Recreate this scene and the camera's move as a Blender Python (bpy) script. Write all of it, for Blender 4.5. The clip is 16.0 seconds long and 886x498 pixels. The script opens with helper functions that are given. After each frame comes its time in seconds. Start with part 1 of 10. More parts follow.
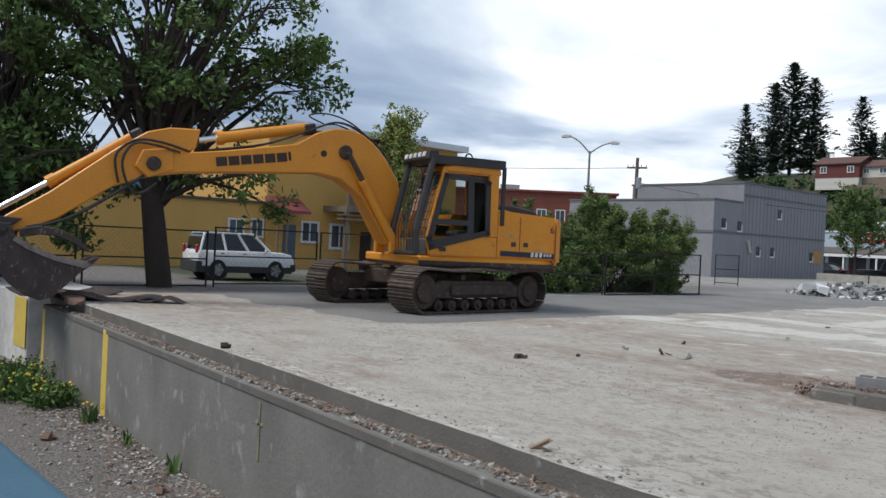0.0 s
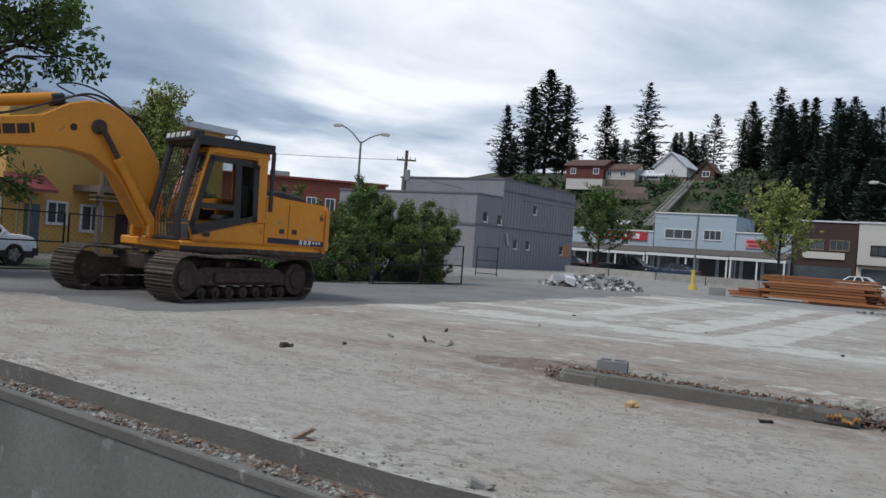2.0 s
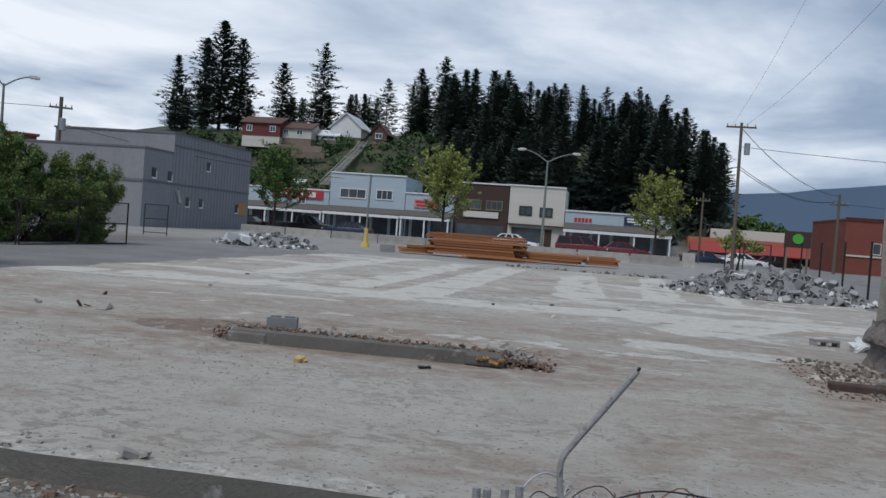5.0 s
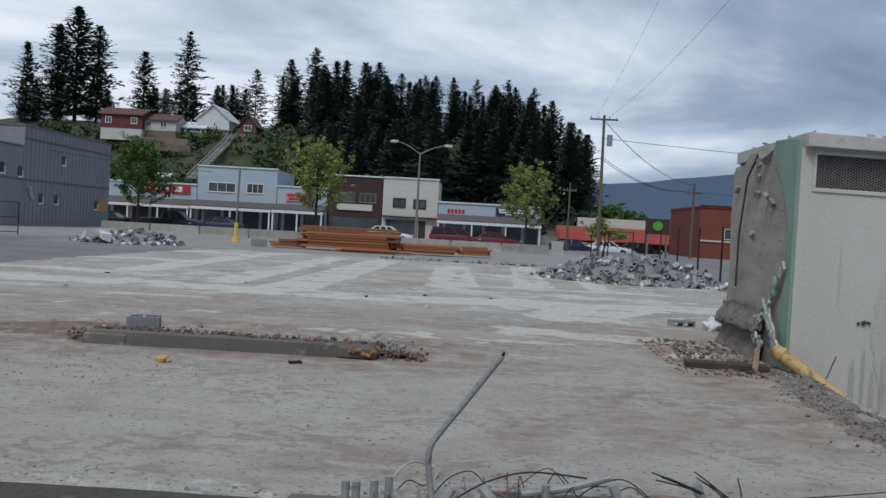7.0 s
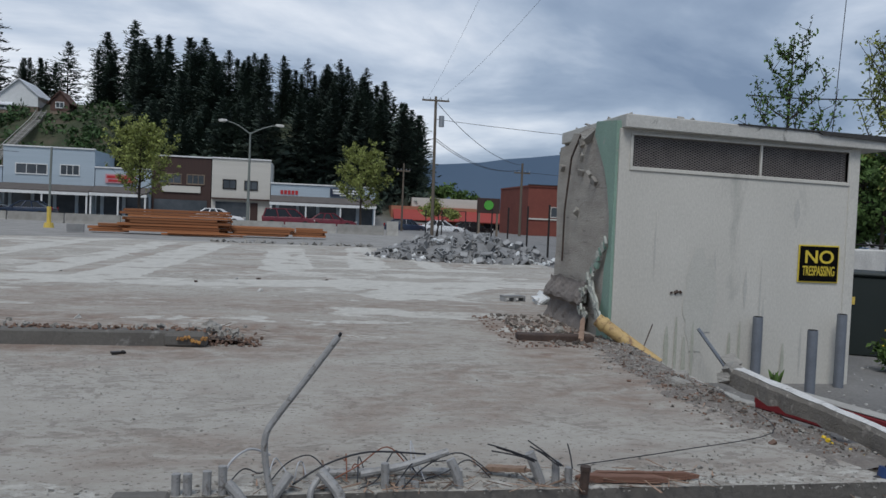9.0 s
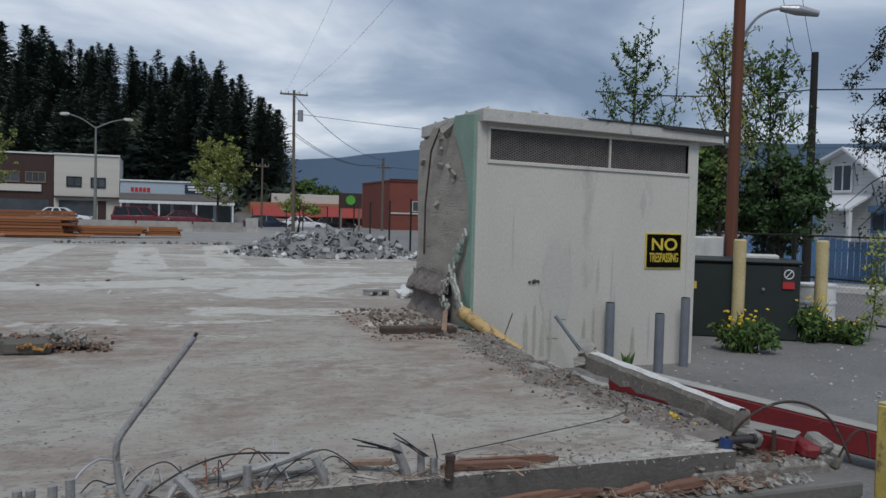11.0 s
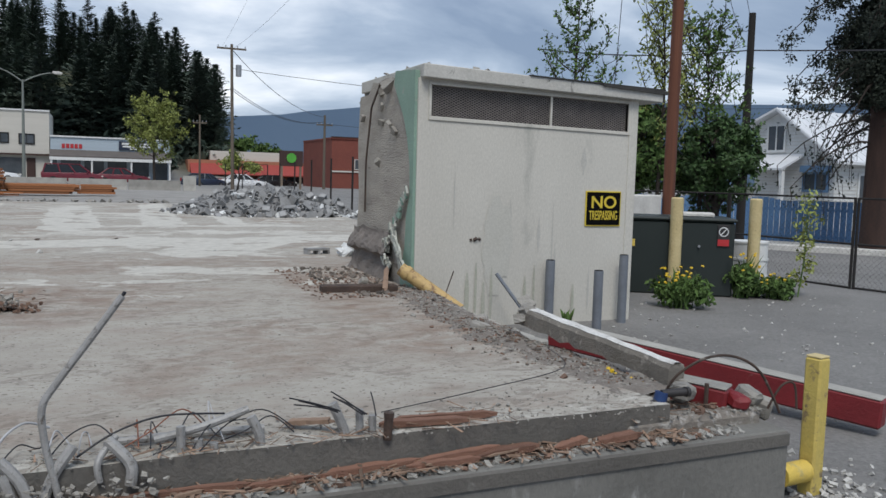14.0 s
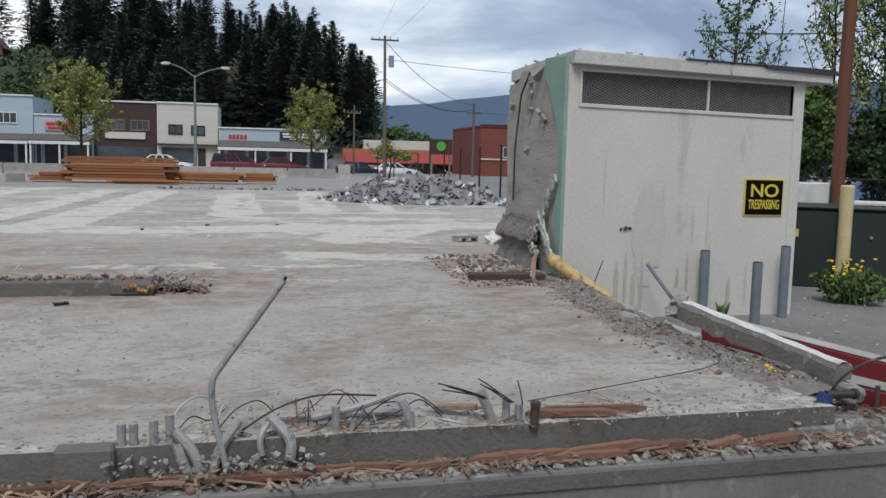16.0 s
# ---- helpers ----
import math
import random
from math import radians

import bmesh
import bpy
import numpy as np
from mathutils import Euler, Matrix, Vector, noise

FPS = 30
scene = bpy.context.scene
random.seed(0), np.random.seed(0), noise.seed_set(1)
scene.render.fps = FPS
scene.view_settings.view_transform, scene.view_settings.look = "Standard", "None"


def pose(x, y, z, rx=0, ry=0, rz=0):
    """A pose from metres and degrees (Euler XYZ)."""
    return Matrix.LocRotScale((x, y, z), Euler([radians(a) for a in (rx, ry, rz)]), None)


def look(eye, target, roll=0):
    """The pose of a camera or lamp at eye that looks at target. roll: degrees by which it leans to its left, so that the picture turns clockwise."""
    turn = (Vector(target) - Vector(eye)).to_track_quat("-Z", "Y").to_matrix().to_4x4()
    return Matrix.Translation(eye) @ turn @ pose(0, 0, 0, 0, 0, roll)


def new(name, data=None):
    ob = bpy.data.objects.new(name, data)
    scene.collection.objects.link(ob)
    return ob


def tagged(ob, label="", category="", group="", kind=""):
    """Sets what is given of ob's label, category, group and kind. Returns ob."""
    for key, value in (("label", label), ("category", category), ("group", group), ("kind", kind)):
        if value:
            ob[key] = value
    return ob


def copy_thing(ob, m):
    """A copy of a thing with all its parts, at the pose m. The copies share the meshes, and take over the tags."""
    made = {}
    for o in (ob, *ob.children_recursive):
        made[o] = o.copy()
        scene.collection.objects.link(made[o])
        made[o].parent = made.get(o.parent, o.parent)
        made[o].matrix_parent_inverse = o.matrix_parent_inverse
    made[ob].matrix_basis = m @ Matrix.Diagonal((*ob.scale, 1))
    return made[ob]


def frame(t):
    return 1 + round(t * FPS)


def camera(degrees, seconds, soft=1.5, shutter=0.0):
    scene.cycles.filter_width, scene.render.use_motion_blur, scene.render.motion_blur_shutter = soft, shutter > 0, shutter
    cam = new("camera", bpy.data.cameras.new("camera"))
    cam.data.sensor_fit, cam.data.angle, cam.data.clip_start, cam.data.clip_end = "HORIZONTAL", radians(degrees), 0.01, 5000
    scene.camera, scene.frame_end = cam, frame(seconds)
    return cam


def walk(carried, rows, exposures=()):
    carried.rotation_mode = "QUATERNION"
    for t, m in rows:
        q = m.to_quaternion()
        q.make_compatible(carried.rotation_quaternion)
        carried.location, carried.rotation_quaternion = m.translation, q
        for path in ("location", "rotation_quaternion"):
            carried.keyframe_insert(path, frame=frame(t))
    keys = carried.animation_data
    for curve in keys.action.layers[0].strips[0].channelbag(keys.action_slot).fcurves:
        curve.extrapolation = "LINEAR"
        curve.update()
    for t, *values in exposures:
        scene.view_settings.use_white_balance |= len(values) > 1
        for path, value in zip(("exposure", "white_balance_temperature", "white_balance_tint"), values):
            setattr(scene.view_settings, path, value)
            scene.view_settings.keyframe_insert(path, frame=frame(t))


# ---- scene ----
cam = camera(56.3, 16.0)
walk(cam, [
    (0.0, pose(-0.051, -0.234, 1.202, 89.61, -2.77, 48.74)),
    (0.5, pose(-0.062, -0.218, 1.197, 89.77, -3.23, 45.14)),
    (1.0, pose(-0.075, -0.206, 1.194, 89.70, -3.75, 41.53)),
    (1.5, pose(-0.083, -0.190, 1.191, 89.57, -4.38, 36.53)),
    (2.0, pose(-0.093, -0.174, 1.188, 89.80, -4.12, 32.85)),
    (2.5, pose(-0.094, -0.158, 1.184, 90.05, -4.42, 28.33)),
    (3.0, pose(-0.095, -0.145, 1.178, 90.46, -4.42, 23.63)),
    (3.5, pose(-0.086, -0.126, 1.174, 89.92, -3.75, 19.90)),
    (4.0, pose(-0.070, -0.105, 1.174, 89.35, -3.84, 16.14)),
    (6.5, pose(-0.018, -0.058, 1.163, 88.30, -3.68, 4.84)),
    (7.0, pose(-0.006, -0.044, 1.160, 88.61, -3.20, 2.09)),
    (7.5, pose(-0.005, -0.031, 1.159, 88.68, -2.84, -1.08)),
    (8.0, pose(0.001, -0.021, 1.156, 88.99, -2.71, -3.20)),
    (8.5, pose(-0.002, -0.010, 1.152, 88.53, -2.81, -6.23)),
    (9.0, pose(0.000, 0.000, 1.150, 87.84, -2.42, -9.30)),
    (9.5, pose(0.002, 0.003, 1.151, 88.71, -2.12, -11.17)),
    (10.0, pose(0.002, 0.003, 1.149, 88.48, -1.95, -13.35)),
    (12.5, pose(0.044, 0.042, 1.135, 86.58, -1.21, -23.80)),
    (13.0, pose(0.049, 0.050, 1.134, 85.77, -1.54, -23.51)),
    (13.5, pose(0.052, 0.053, 1.130, 85.34, -1.58, -23.19)),
    (14.0, pose(0.050, 0.052, 1.130, 85.06, -1.65, -22.74)),
    (14.5, pose(0.049, 0.050, 1.132, 84.93, -1.64, -22.06)),
    (15.0, pose(0.048, 0.046, 1.134, 84.30, -1.37, -20.23)),
    (15.5, pose(0.044, 0.044, 1.136, 83.85, -1.35, -16.58)),
    (16.0, pose(0.042, 0.044, 1.138, 83.94, -1.33, -12.55)),
], exposures=[
    (0.0, 0.46, 6500, 10), (1.5, 0.33, 6400, 10), (2.0, 0.13, 6330, 10), (2.5, 0.03, 6250, 10), (3.5, 0.0, 6180, 10), (7.0, -0.06, 6180, 10), (9.0, -0.08, 6180, 10),
    (10.5, -0.12, 6220, 10), (12.5, -0.13, 6360, 10), (13.5, 0.25, 6400, 10), (14.5, 0.31, 6410, 10), (16.0, 0.32, 6430, 10),
])

# ---- world and light: a bright overcast sky ----
world = bpy.data.worlds.new("overcast")
scene.world = world
world.use_nodes = True
wn, wl = world.node_tree.nodes, world.node_tree.links
wn.clear()


def wnode(kind, **values):
    n = wn.new(kind)
    for key, value in values.items():
        n.inputs[int(key[1:])].default_value = value
    return n


w_out = wn.new("ShaderNodeOutputWorld")
w_bg = wn.new("ShaderNodeBackground")
w_sky = wn.new("ShaderNodeTexSky")
w_sky.sky_type, w_sky.sun_disc = "NISHITA", False
w_sky.sun_elevation, w_sky.sun_rotation = radians(57), radians(203)
w_dim = wn.new("ShaderNodeVectorMath")
w_dim.operation = "SCALE"
w_dim.inputs[3].default_value = 0.10
w_co = wn.new("ShaderNodeTexCoord")
w_sep = wn.new("ShaderNodeSeparateXYZ")
wl.new(w_co.outputs["Generated"], w_sep.inputs[0])
w_up = wn.new("ShaderNodeMath")
w_up.operation = "MAXIMUM"
w_up.inputs[1].default_value = 0.0
wl.new(w_sep.outputs[2], w_up.inputs[0])
w_lift = wn.new("ShaderNodeMath")
w_lift.operation = "ADD"
w_lift.inputs[1].default_value = 0.16
wl.new(w_up.outputs[0], w_lift.inputs[0])
w_div = wn.new("ShaderNodeVectorMath")
w_div.operation = "DIVIDE"
wl.new(w_co.outputs["Generated"], w_div.inputs[0])
wl.new(w_lift.outputs[0], w_div.inputs[1])
w_map = wn.new("ShaderNodeMapping")
w_map.inputs["Location"].default_value = (1.35, 0.4, 0.0)
w_map.inputs["Scale"].default_value = (1.0, 1.0, 0.0)
wl.new(w_div.outputs[0], w_map.inputs["Vector"])
w_big = wn.new("ShaderNodeTexNoise")
w_big.inputs["Scale"].default_value, w_big.inputs["Detail"].default_value = 0.75, 7.0
w_big.inputs["Roughness"].default_value, w_big.inputs["Distortion"].default_value = 0.52, 0.5
wl.new(w_map.outputs[0], w_big.inputs["Vector"])
# the bright break in the cloud lies over the north-west
w_dot = wn.new("ShaderNodeVectorMath")
w_dot.operation = "DOT_PRODUCT"
w_dot.inputs[1].default_value = (-0.34, 0.87, 0.36)
wl.new(w_co.outputs["Generated"], w_dot.inputs[0])
w_glow = wn.new("ShaderNodeMapRange")
w_glow.inputs["From Min"].default_value, w_glow.inputs["From Max"].default_value = 0.80, 1.0
w_glow.inputs["To Min"].default_value, w_glow.inputs["To Max"].default_value = -0.072, 0.14
wl.new(w_dot.outputs["Value"], w_glow.inputs["Value"])
w_sum = wn.new("ShaderNodeMath")
w_sum.operation = "ADD"
wl.new(w_big.outputs[0], w_sum.inputs[0])
wl.new(w_glow.outputs[0], w_sum.inputs[1])
w_ramp = wn.new("ShaderNodeValToRGB")
for pos, col in ((0.34, (0.22, 0.29, 0.41)), (0.46, (0.36, 0.44, 0.56)), (0.55, (0.60, 0.67, 0.77)), (0.66, (1.0, 1.02, 1.05))):
    e = w_ramp.color_ramp.elements.new(pos)
    e.color = (*col, 1)
w_ramp.color_ramp.elements.remove(w_ramp.color_ramp.elements[0])
w_ramp.color_ramp.elements.remove(w_ramp.color_ramp.elements[-1])
wl.new(w_sum.outputs[0], w_ramp.inputs[0])
w_mix = wn.new("ShaderNodeMix")
w_mix.data_type = "RGBA"
w_mix.inputs[0].default_value = 0.9
wl.new(w_sky.outputs[0], w_dim.inputs[0])
wl.new(w_dim.outputs[0], w_mix.inputs[6])
wl.new(w_ramp.outputs[0], w_mix.inputs[7])
wl.new(w_mix.outputs[2], w_bg.inputs[0])
w_bg.inputs[1].default_value = 0.95
wl.new(w_bg.outputs[0], w_out.inputs[0])

sun_data = bpy.data.lights.new("sun", "SUN")
sun_data.energy, sun_data.angle, sun_data.color = 1.9, radians(25), (1.0, 0.96, 0.9)
sun = new("sun", sun_data)
sun.matrix_world = look((-18, -42, 70), (0, 0, 0))

# ---- helpers for meshes ----


class MB:
    """Collects vertices and faces for one mesh."""

    def __init__(self):
        self.v, self.f = [], []

    def add(self, verts, faces):
        n = len(self.v)
        self.v += [tuple(p) for p in verts]
        self.f += [[n + i for i in fc] for fc in faces]
        return self

    def box(self, c, s, rz=0.0, rx=0.0, ry=0.0):
        m = pose(c[0], c[1], c[2], rx, ry, rz)
        h = [x / 2 for x in s]
        vs = [m @ Vector((sx * h[0], sy * h[1], sz * h[2])) for sz in (-1, 1) for sy in (-1, 1) for sx in (-1, 1)]
        return self.add(vs, [(0, 2, 3, 1), (4, 5, 7, 6), (0, 1, 5, 4), (2, 6, 7, 3), (0, 4, 6, 2), (1, 3, 7, 5)])

    def span(self, x0, x1, y0, y1, z0, z1):
        return self.box(((x0 + x1) / 2, (y0 + y1) / 2, (z0 + z1) / 2), (abs(x1 - x0), abs(y1 - y0), abs(z1 - z0)))

    def prism(self, poly, a, b, axis="y"):
        """A polygon of (u, w) pulled from a to b: axis y: u is x and w is z; x: u is y, w is z; z: u is x, w is y."""
        put = {"y": lambda u, w, k: (u, k, w), "x": lambda u, w, k: (k, u, w), "z": lambda u, w, k: (u, w, k)}[axis]
        n = len(poly)
        vs = [put(u, w, a) for u, w in poly] + [put(u, w, b) for u, w in poly]
        fs = [list(range(n))[::-1], list(range(n, 2 * n))] + [(i, (i + 1) % n, n + (i + 1) % n, n + i) for i in range(n)]
        return self.add(vs, fs)

    def cyl(self, p0, p1, r0, r1=None, n=12, caps=True):
        r1 = r0 if r1 is None else r1
        p0, p1 = Vector(p0), Vector(p1)
        q = (p1 - p0).to_track_quat("Z", "Y")
        ring = [(math.cos(2 * math.pi * i / n), math.sin(2 * math.pi * i / n)) for i in range(n)]
        vs = [p0 + q @ Vector((c * r0, s * r0, 0)) for c, s in ring] + [p1 + q @ Vector((c * r1, s * r1, 0)) for c, s in ring]
        fs = [(i, (i + 1) % n, n + (i + 1) % n, n + i) for i in range(n)]
        if caps:
            fs += [list(range(n))[::-1], list(range(n, 2 * n))]
        return self.add(vs, fs)

    def tube(self, pts, r, n=7, r1=None):
        """A round bar along points; its ring is carried on from point to point, so that it never twists."""
        pts = [Vector(p) for p in pts]
        r1 = r if r1 is None else r1
        base, rings = len(self.v), len(pts)
        side = None
        for k, p in enumerate(pts):
            d = (pts[min(k + 1, rings - 1)] - pts[max(k - 1, 0)]).normalized()
            if side is None:
                side = d.orthogonal()
            side = (side - d * side.dot(d)).normalized()
            up = d.cross(side)
            rr = r + (r1 - r) * k / max(1, rings - 1)
            self.v += [tuple(p + side * rr * math.cos(2 * math.pi * i / n) + up * rr * math.sin(2 * math.pi * i / n)) for i in range(n)]
        for k in range(rings - 1):
            for i in range(n):
                a, b = base + k * n + i, base + k * n + (i + 1) % n
                self.f.append([a, b, b + n, a + n])
        self.f.append([base + i for i in range(n)][::-1])
        self.f.append([base + (rings - 1) * n + i for i in range(n)])
        return self

    def mesh(self, name, material, bevel=0.0, smooth=False, segments=1):
        me = bpy.data.meshes.new(name)
        me.from_pydata(self.v, [], self.f)
        if bevel or smooth:
            bm = bmesh.new()
            bm.from_mesh(me)
            if bevel:
                bmesh.ops.bevel(bm, geom=bm.edges[:] + bm.verts[:], offset=bevel, segments=segments, affect="EDGES", clamp_overlap=True)
            bmesh.ops.recalc_face_normals(bm, faces=bm.faces[:])
            bm.to_mesh(me)
            bm.free()
            if smooth:
                me.shade_smooth()
                me.set_sharp_from_angle(angle=radians(38))
        else:
            bm = bmesh.new()
            bm.from_mesh(me)
            bmesh.ops.recalc_face_normals(bm, faces=bm.faces[:])
            bm.to_mesh(me)
            bm.free()
        for mt in (material if isinstance(material, (list, tuple)) else [material]):
            me.materials.append(mt)
        return me

    def part(self, name, material, parent=None, label="", bevel=0.0, smooth=False, segments=1):
        ob = new(name, self.mesh(name, material, bevel, smooth, segments))
        if parent:
            ob.parent = parent
        if label:
            ob["label"] = label
        return ob


def thing(name, m, label, category, group="", kind=""):
    ob = new(name)
    ob.matrix_basis = m
    ob.empty_display_size = 0.2
    return tagged(ob, label, category, group, kind)


def rnd(a, b):
    return random.uniform(a, b)


def lump(mb, c, s, seed_turn=None, rough=0.25):
    """A broken, angular lump of about the size s."""
    m = pose(*c, rnd(0, 360) if seed_turn is None else seed_turn, rnd(-40, 40), rnd(0, 360))
    vs = []
    for sz in (-1, 1):
        for sy in (-1, 1):
            for sx in (-1, 1):
                vs.append(m @ Vector((sx * s[0] / 2 * rnd(1 - 2 * rough, 1), sy * s[1] / 2 * rnd(1 - 2 * rough, 1), sz * s[2] / 2 * rnd(1 - 2 * rough, 1))))
    mb.add(vs, [(0, 2, 3, 1), (4, 5, 7, 6), (0, 1, 5, 4), (2, 6, 7, 3), (0, 4, 6, 2), (1, 3, 7, 5)])


# ---- materials ----


def mat(name, c1, c2=None, scale=3.0, rough=0.8, metal=0.0, bump=0.3, fine=40.0, c3=None, spread=0.5, c3_at=0.62, glass=0.0, by_object=0.0, detail=6.0, stretch=(1, 1, 1), c3_scale=None, by_island=0.0):
    """A weathered surface: two tones in a broad noise, stains c3 in a second one, and a fine grained relief."""
    m = bpy.data.materials.new(name)
    m.use_nodes = True
    nt = m.node_tree
    b = nt.nodes["Principled BSDF"]
    b.inputs["Roughness"].default_value, b.inputs["Metallic"].default_value = rough, metal
    co = nt.nodes.new("ShaderNodeTexCoord")
    mp = nt.nodes.new("ShaderNodeMapping")
    mp.inputs["Scale"].default_value = stretch
    nt.links.new(co.outputs["Object"], mp.inputs[0])
    c2 = c2 or tuple(x * 0.75 for x in c1)
    n1 = nt.nodes.new("ShaderNodeTexNoise")
    n1.inputs["Scale"].default_value, n1.inputs["Detail"].default_value, n1.inputs["Roughness"].default_value = scale, detail, 0.6
    nt.links.new(mp.outputs[0], n1.inputs["Vector"])
    r1 = nt.nodes.new("ShaderNodeMapRange")
    r1.inputs["From Min"].default_value, r1.inputs["From Max"].default_value = 0.5 - spread / 2, 0.5 + spread / 2
    nt.links.new(n1.outputs[0], r1.inputs["Value"])
    mx = nt.nodes.new("ShaderNodeMix")
    mx.data_type = "RGBA"
    mx.inputs[6].default_value, mx.inputs[7].default_value = (*c1, 1), (*c2, 1)
    nt.links.new(r1.outputs[0], mx.inputs[0])
    col = mx.outputs[2]
    n2 = nt.nodes.new("ShaderNodeTexNoise")
    n2.inputs["Scale"].default_value, n2.inputs["Detail"].default_value, n2.inputs["Roughness"].default_value = fine, 5.0, 0.7
    nt.links.new(mp.outputs[0], n2.inputs["Vector"])
    if c3:
        n3 = nt.nodes.new("ShaderNodeTexNoise")
        n3.inputs["Scale"].default_value, n3.inputs["Detail"].default_value, n3.inputs["Roughness"].default_value = c3_scale or scale * 2.3, 8.0, 0.65
        n3.inputs["Distortion"].default_value = 0.4
        nt.links.new(mp.outputs[0], n3.inputs["Vector"])
        r3 = nt.nodes.new("ShaderNodeMapRange")
        r3.inputs["From Min"].default_value, r3.inputs["From Max"].default_value = c3_at - 0.04, c3_at + 0.06
        nt.links.new(n3.outputs[0], r3.inputs["Value"])
        m3 = nt.nodes.new("ShaderNodeMix")
        m3.data_type = "RGBA"
        m3.inputs[7].default_value = (*c3, 1)
        nt.links.new(r3.outputs[0], m3.inputs[0])
        nt.links.new(col, m3.inputs[6])
        col = m3.outputs[2]
    # grain and, where wanted, a tone of its own for each piece
    hs = nt.nodes.new("ShaderNodeHueSaturation")
    rg = nt.nodes.new("ShaderNodeMapRange")
    rg.inputs["From Min"].default_value, rg.inputs["From Max"].default_value = 0.25, 0.75
    rg.inputs["To Min"].default_value, rg.inputs["To Max"].default_value = 0.86, 1.14
    nt.links.new(n2.outputs[0], rg.inputs["Value"])
    val = rg.outputs[0]
    for amount, kind, socket in ((by_object, "ShaderNodeObjectInfo", "Random"), (by_island, "ShaderNodeNewGeometry", "Random Per Island")):
        if amount:
            oi = nt.nodes.new(kind)
            ro = nt.nodes.new("ShaderNodeMapRange")
            ro.inputs["To Min"].default_value, ro.inputs["To Max"].default_value = 1 - amount, 1 + amount
            nt.links.new(oi.outputs[socket], ro.inputs["Value"])
            mu = nt.nodes.new("ShaderNodeMath")
            mu.operation = "MULTIPLY"
            nt.links.new(val, mu.inputs[0])
            nt.links.new(ro.outputs[0], mu.inputs[1])
            val = mu.outputs[0]
    nt.links.new(val, hs.inputs["Value"])
    nt.links.new(col, hs.inputs["Color"])
    nt.links.new(hs.outputs[0], b.inputs["Base Color"])
    if bump:
        bp = nt.nodes.new("ShaderNodeBump")
        bp.inputs["Strength"].default_value, bp.inputs["Distance"].default_value = bump, 0.02
        nt.links.new(n2.outputs[0], bp.inputs["Height"])
        nt.links.new(bp.outputs[0], b.inputs["Normal"])
    if glass:
        b.inputs["Transmission Weight"].default_value = glass
    return m


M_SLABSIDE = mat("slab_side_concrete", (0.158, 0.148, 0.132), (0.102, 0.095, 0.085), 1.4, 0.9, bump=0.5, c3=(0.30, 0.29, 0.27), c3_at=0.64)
M_WALL = mat("wall_concrete", (0.215, 0.210, 0.192), (0.128, 0.125, 0.114), 1.3, 0.92, bump=0.5, fine=34, c3=(0.29, 0.29, 0.275), c3_at=0.62, c3_scale=4.5, stretch=(1, 1, 0.6), detail=10)
M_CONC = mat("grey_concrete", (0.36, 0.35, 0.32), (0.24, 0.23, 0.21), 2.5, 0.9, bump=0.6, by_object=0.2, by_island=0.25)
M_CONC_W = mat("pale_concrete", (0.55, 0.54, 0.51), (0.36, 0.35, 0.33), 4.0, 0.9, bump=0.6, by_island=0.3)
M_STUCCO = mat("white_stucco", (0.57, 0.55, 0.495), (0.485, 0.467, 0.418), 0.8, 0.85, bump=0.16, fine=60, c3=(0.41, 0.40, 0.36), c3_at=0.62, c3_scale=1.5, stretch=(1, 1, 0.45), spread=0.35)
M_RAWCONC = mat("raw_board_marked_concrete", (0.36, 0.345, 0.31), (0.26, 0.245, 0.22), 2.0, 0.92, bump=0.9, fine=18, c3=(0.17, 0.155, 0.14), c3_at=0.68, stretch=(0.6, 0.6, 4))
M_GREEN = mat("mint_green_plaster", (0.25, 0.37, 0.30), (0.19, 0.29, 0.235), 2.5, 0.8, bump=0.35, c3=(0.36, 0.35, 0.32), c3_at=0.66)
M_ROOFCAP = mat("roof_fascia", (0.55, 0.54, 0.50), (0.40, 0.39, 0.36), 3.0, 0.85, c3=(0.07, 0.065, 0.06), c3_at=0.64)
M_TAR = mat("black_roofing_felt", (0.035, 0.035, 0.035), (0.06, 0.058, 0.055), 5, 0.95)
# near-black for trim and gaps; in the vent and recess it paints shade
M_DARK = mat("near_black_shade_and_trim", (0.012, 0.012, 0.012), (0.02, 0.02, 0.02), 3, 0.9, bump=0)
M_MESHW = mat("expanded_metal", (0.25, 0.225, 0.21), (0.16, 0.14, 0.13), 8, 0.6, metal=0.3)
M_YEL = mat("excavator_yellow", (0.74, 0.285, 0.018), (0.62, 0.235, 0.018), 1.6, 0.42, bump=0.06, fine=30, c3=(0.30, 0.15, 0.05), c3_at=0.665, c3_scale=7)
M_BLACK = mat("black_paint", (0.022, 0.02, 0.021), (0.04, 0.036, 0.034), 4, 0.5, bump=0.1)
M_TRACK = mat("worn_track_steel", (0.15, 0.12, 0.10), (0.065, 0.05, 0.042), 6, 0.6, metal=0.55, bump=0.5, by_object=0.2)
M_RUST = mat("muddy_rusty_steel", (0.10, 0.066, 0.05), (0.045, 0.034, 0.03), 5, 0.85, metal=0.2, bump=0.6, c3=(0.17, 0.15, 0.13), c3_at=0.62)
M_BUCKET = mat("bucket_steel", (0.085, 0.062, 0.055), (0.045, 0.032, 0.030), 5, 0.65, metal=0.3, bump=0.7, c3=(0.23, 0.20, 0.185), c3_at=0.62, c3_scale=16, stretch=(1, 1, 0.5))
M_SCRAPE = mat("scraped_steel_edge", (0.30, 0.28, 0.26), (0.12, 0.09, 0.08), 9, 0.6, metal=0.3)
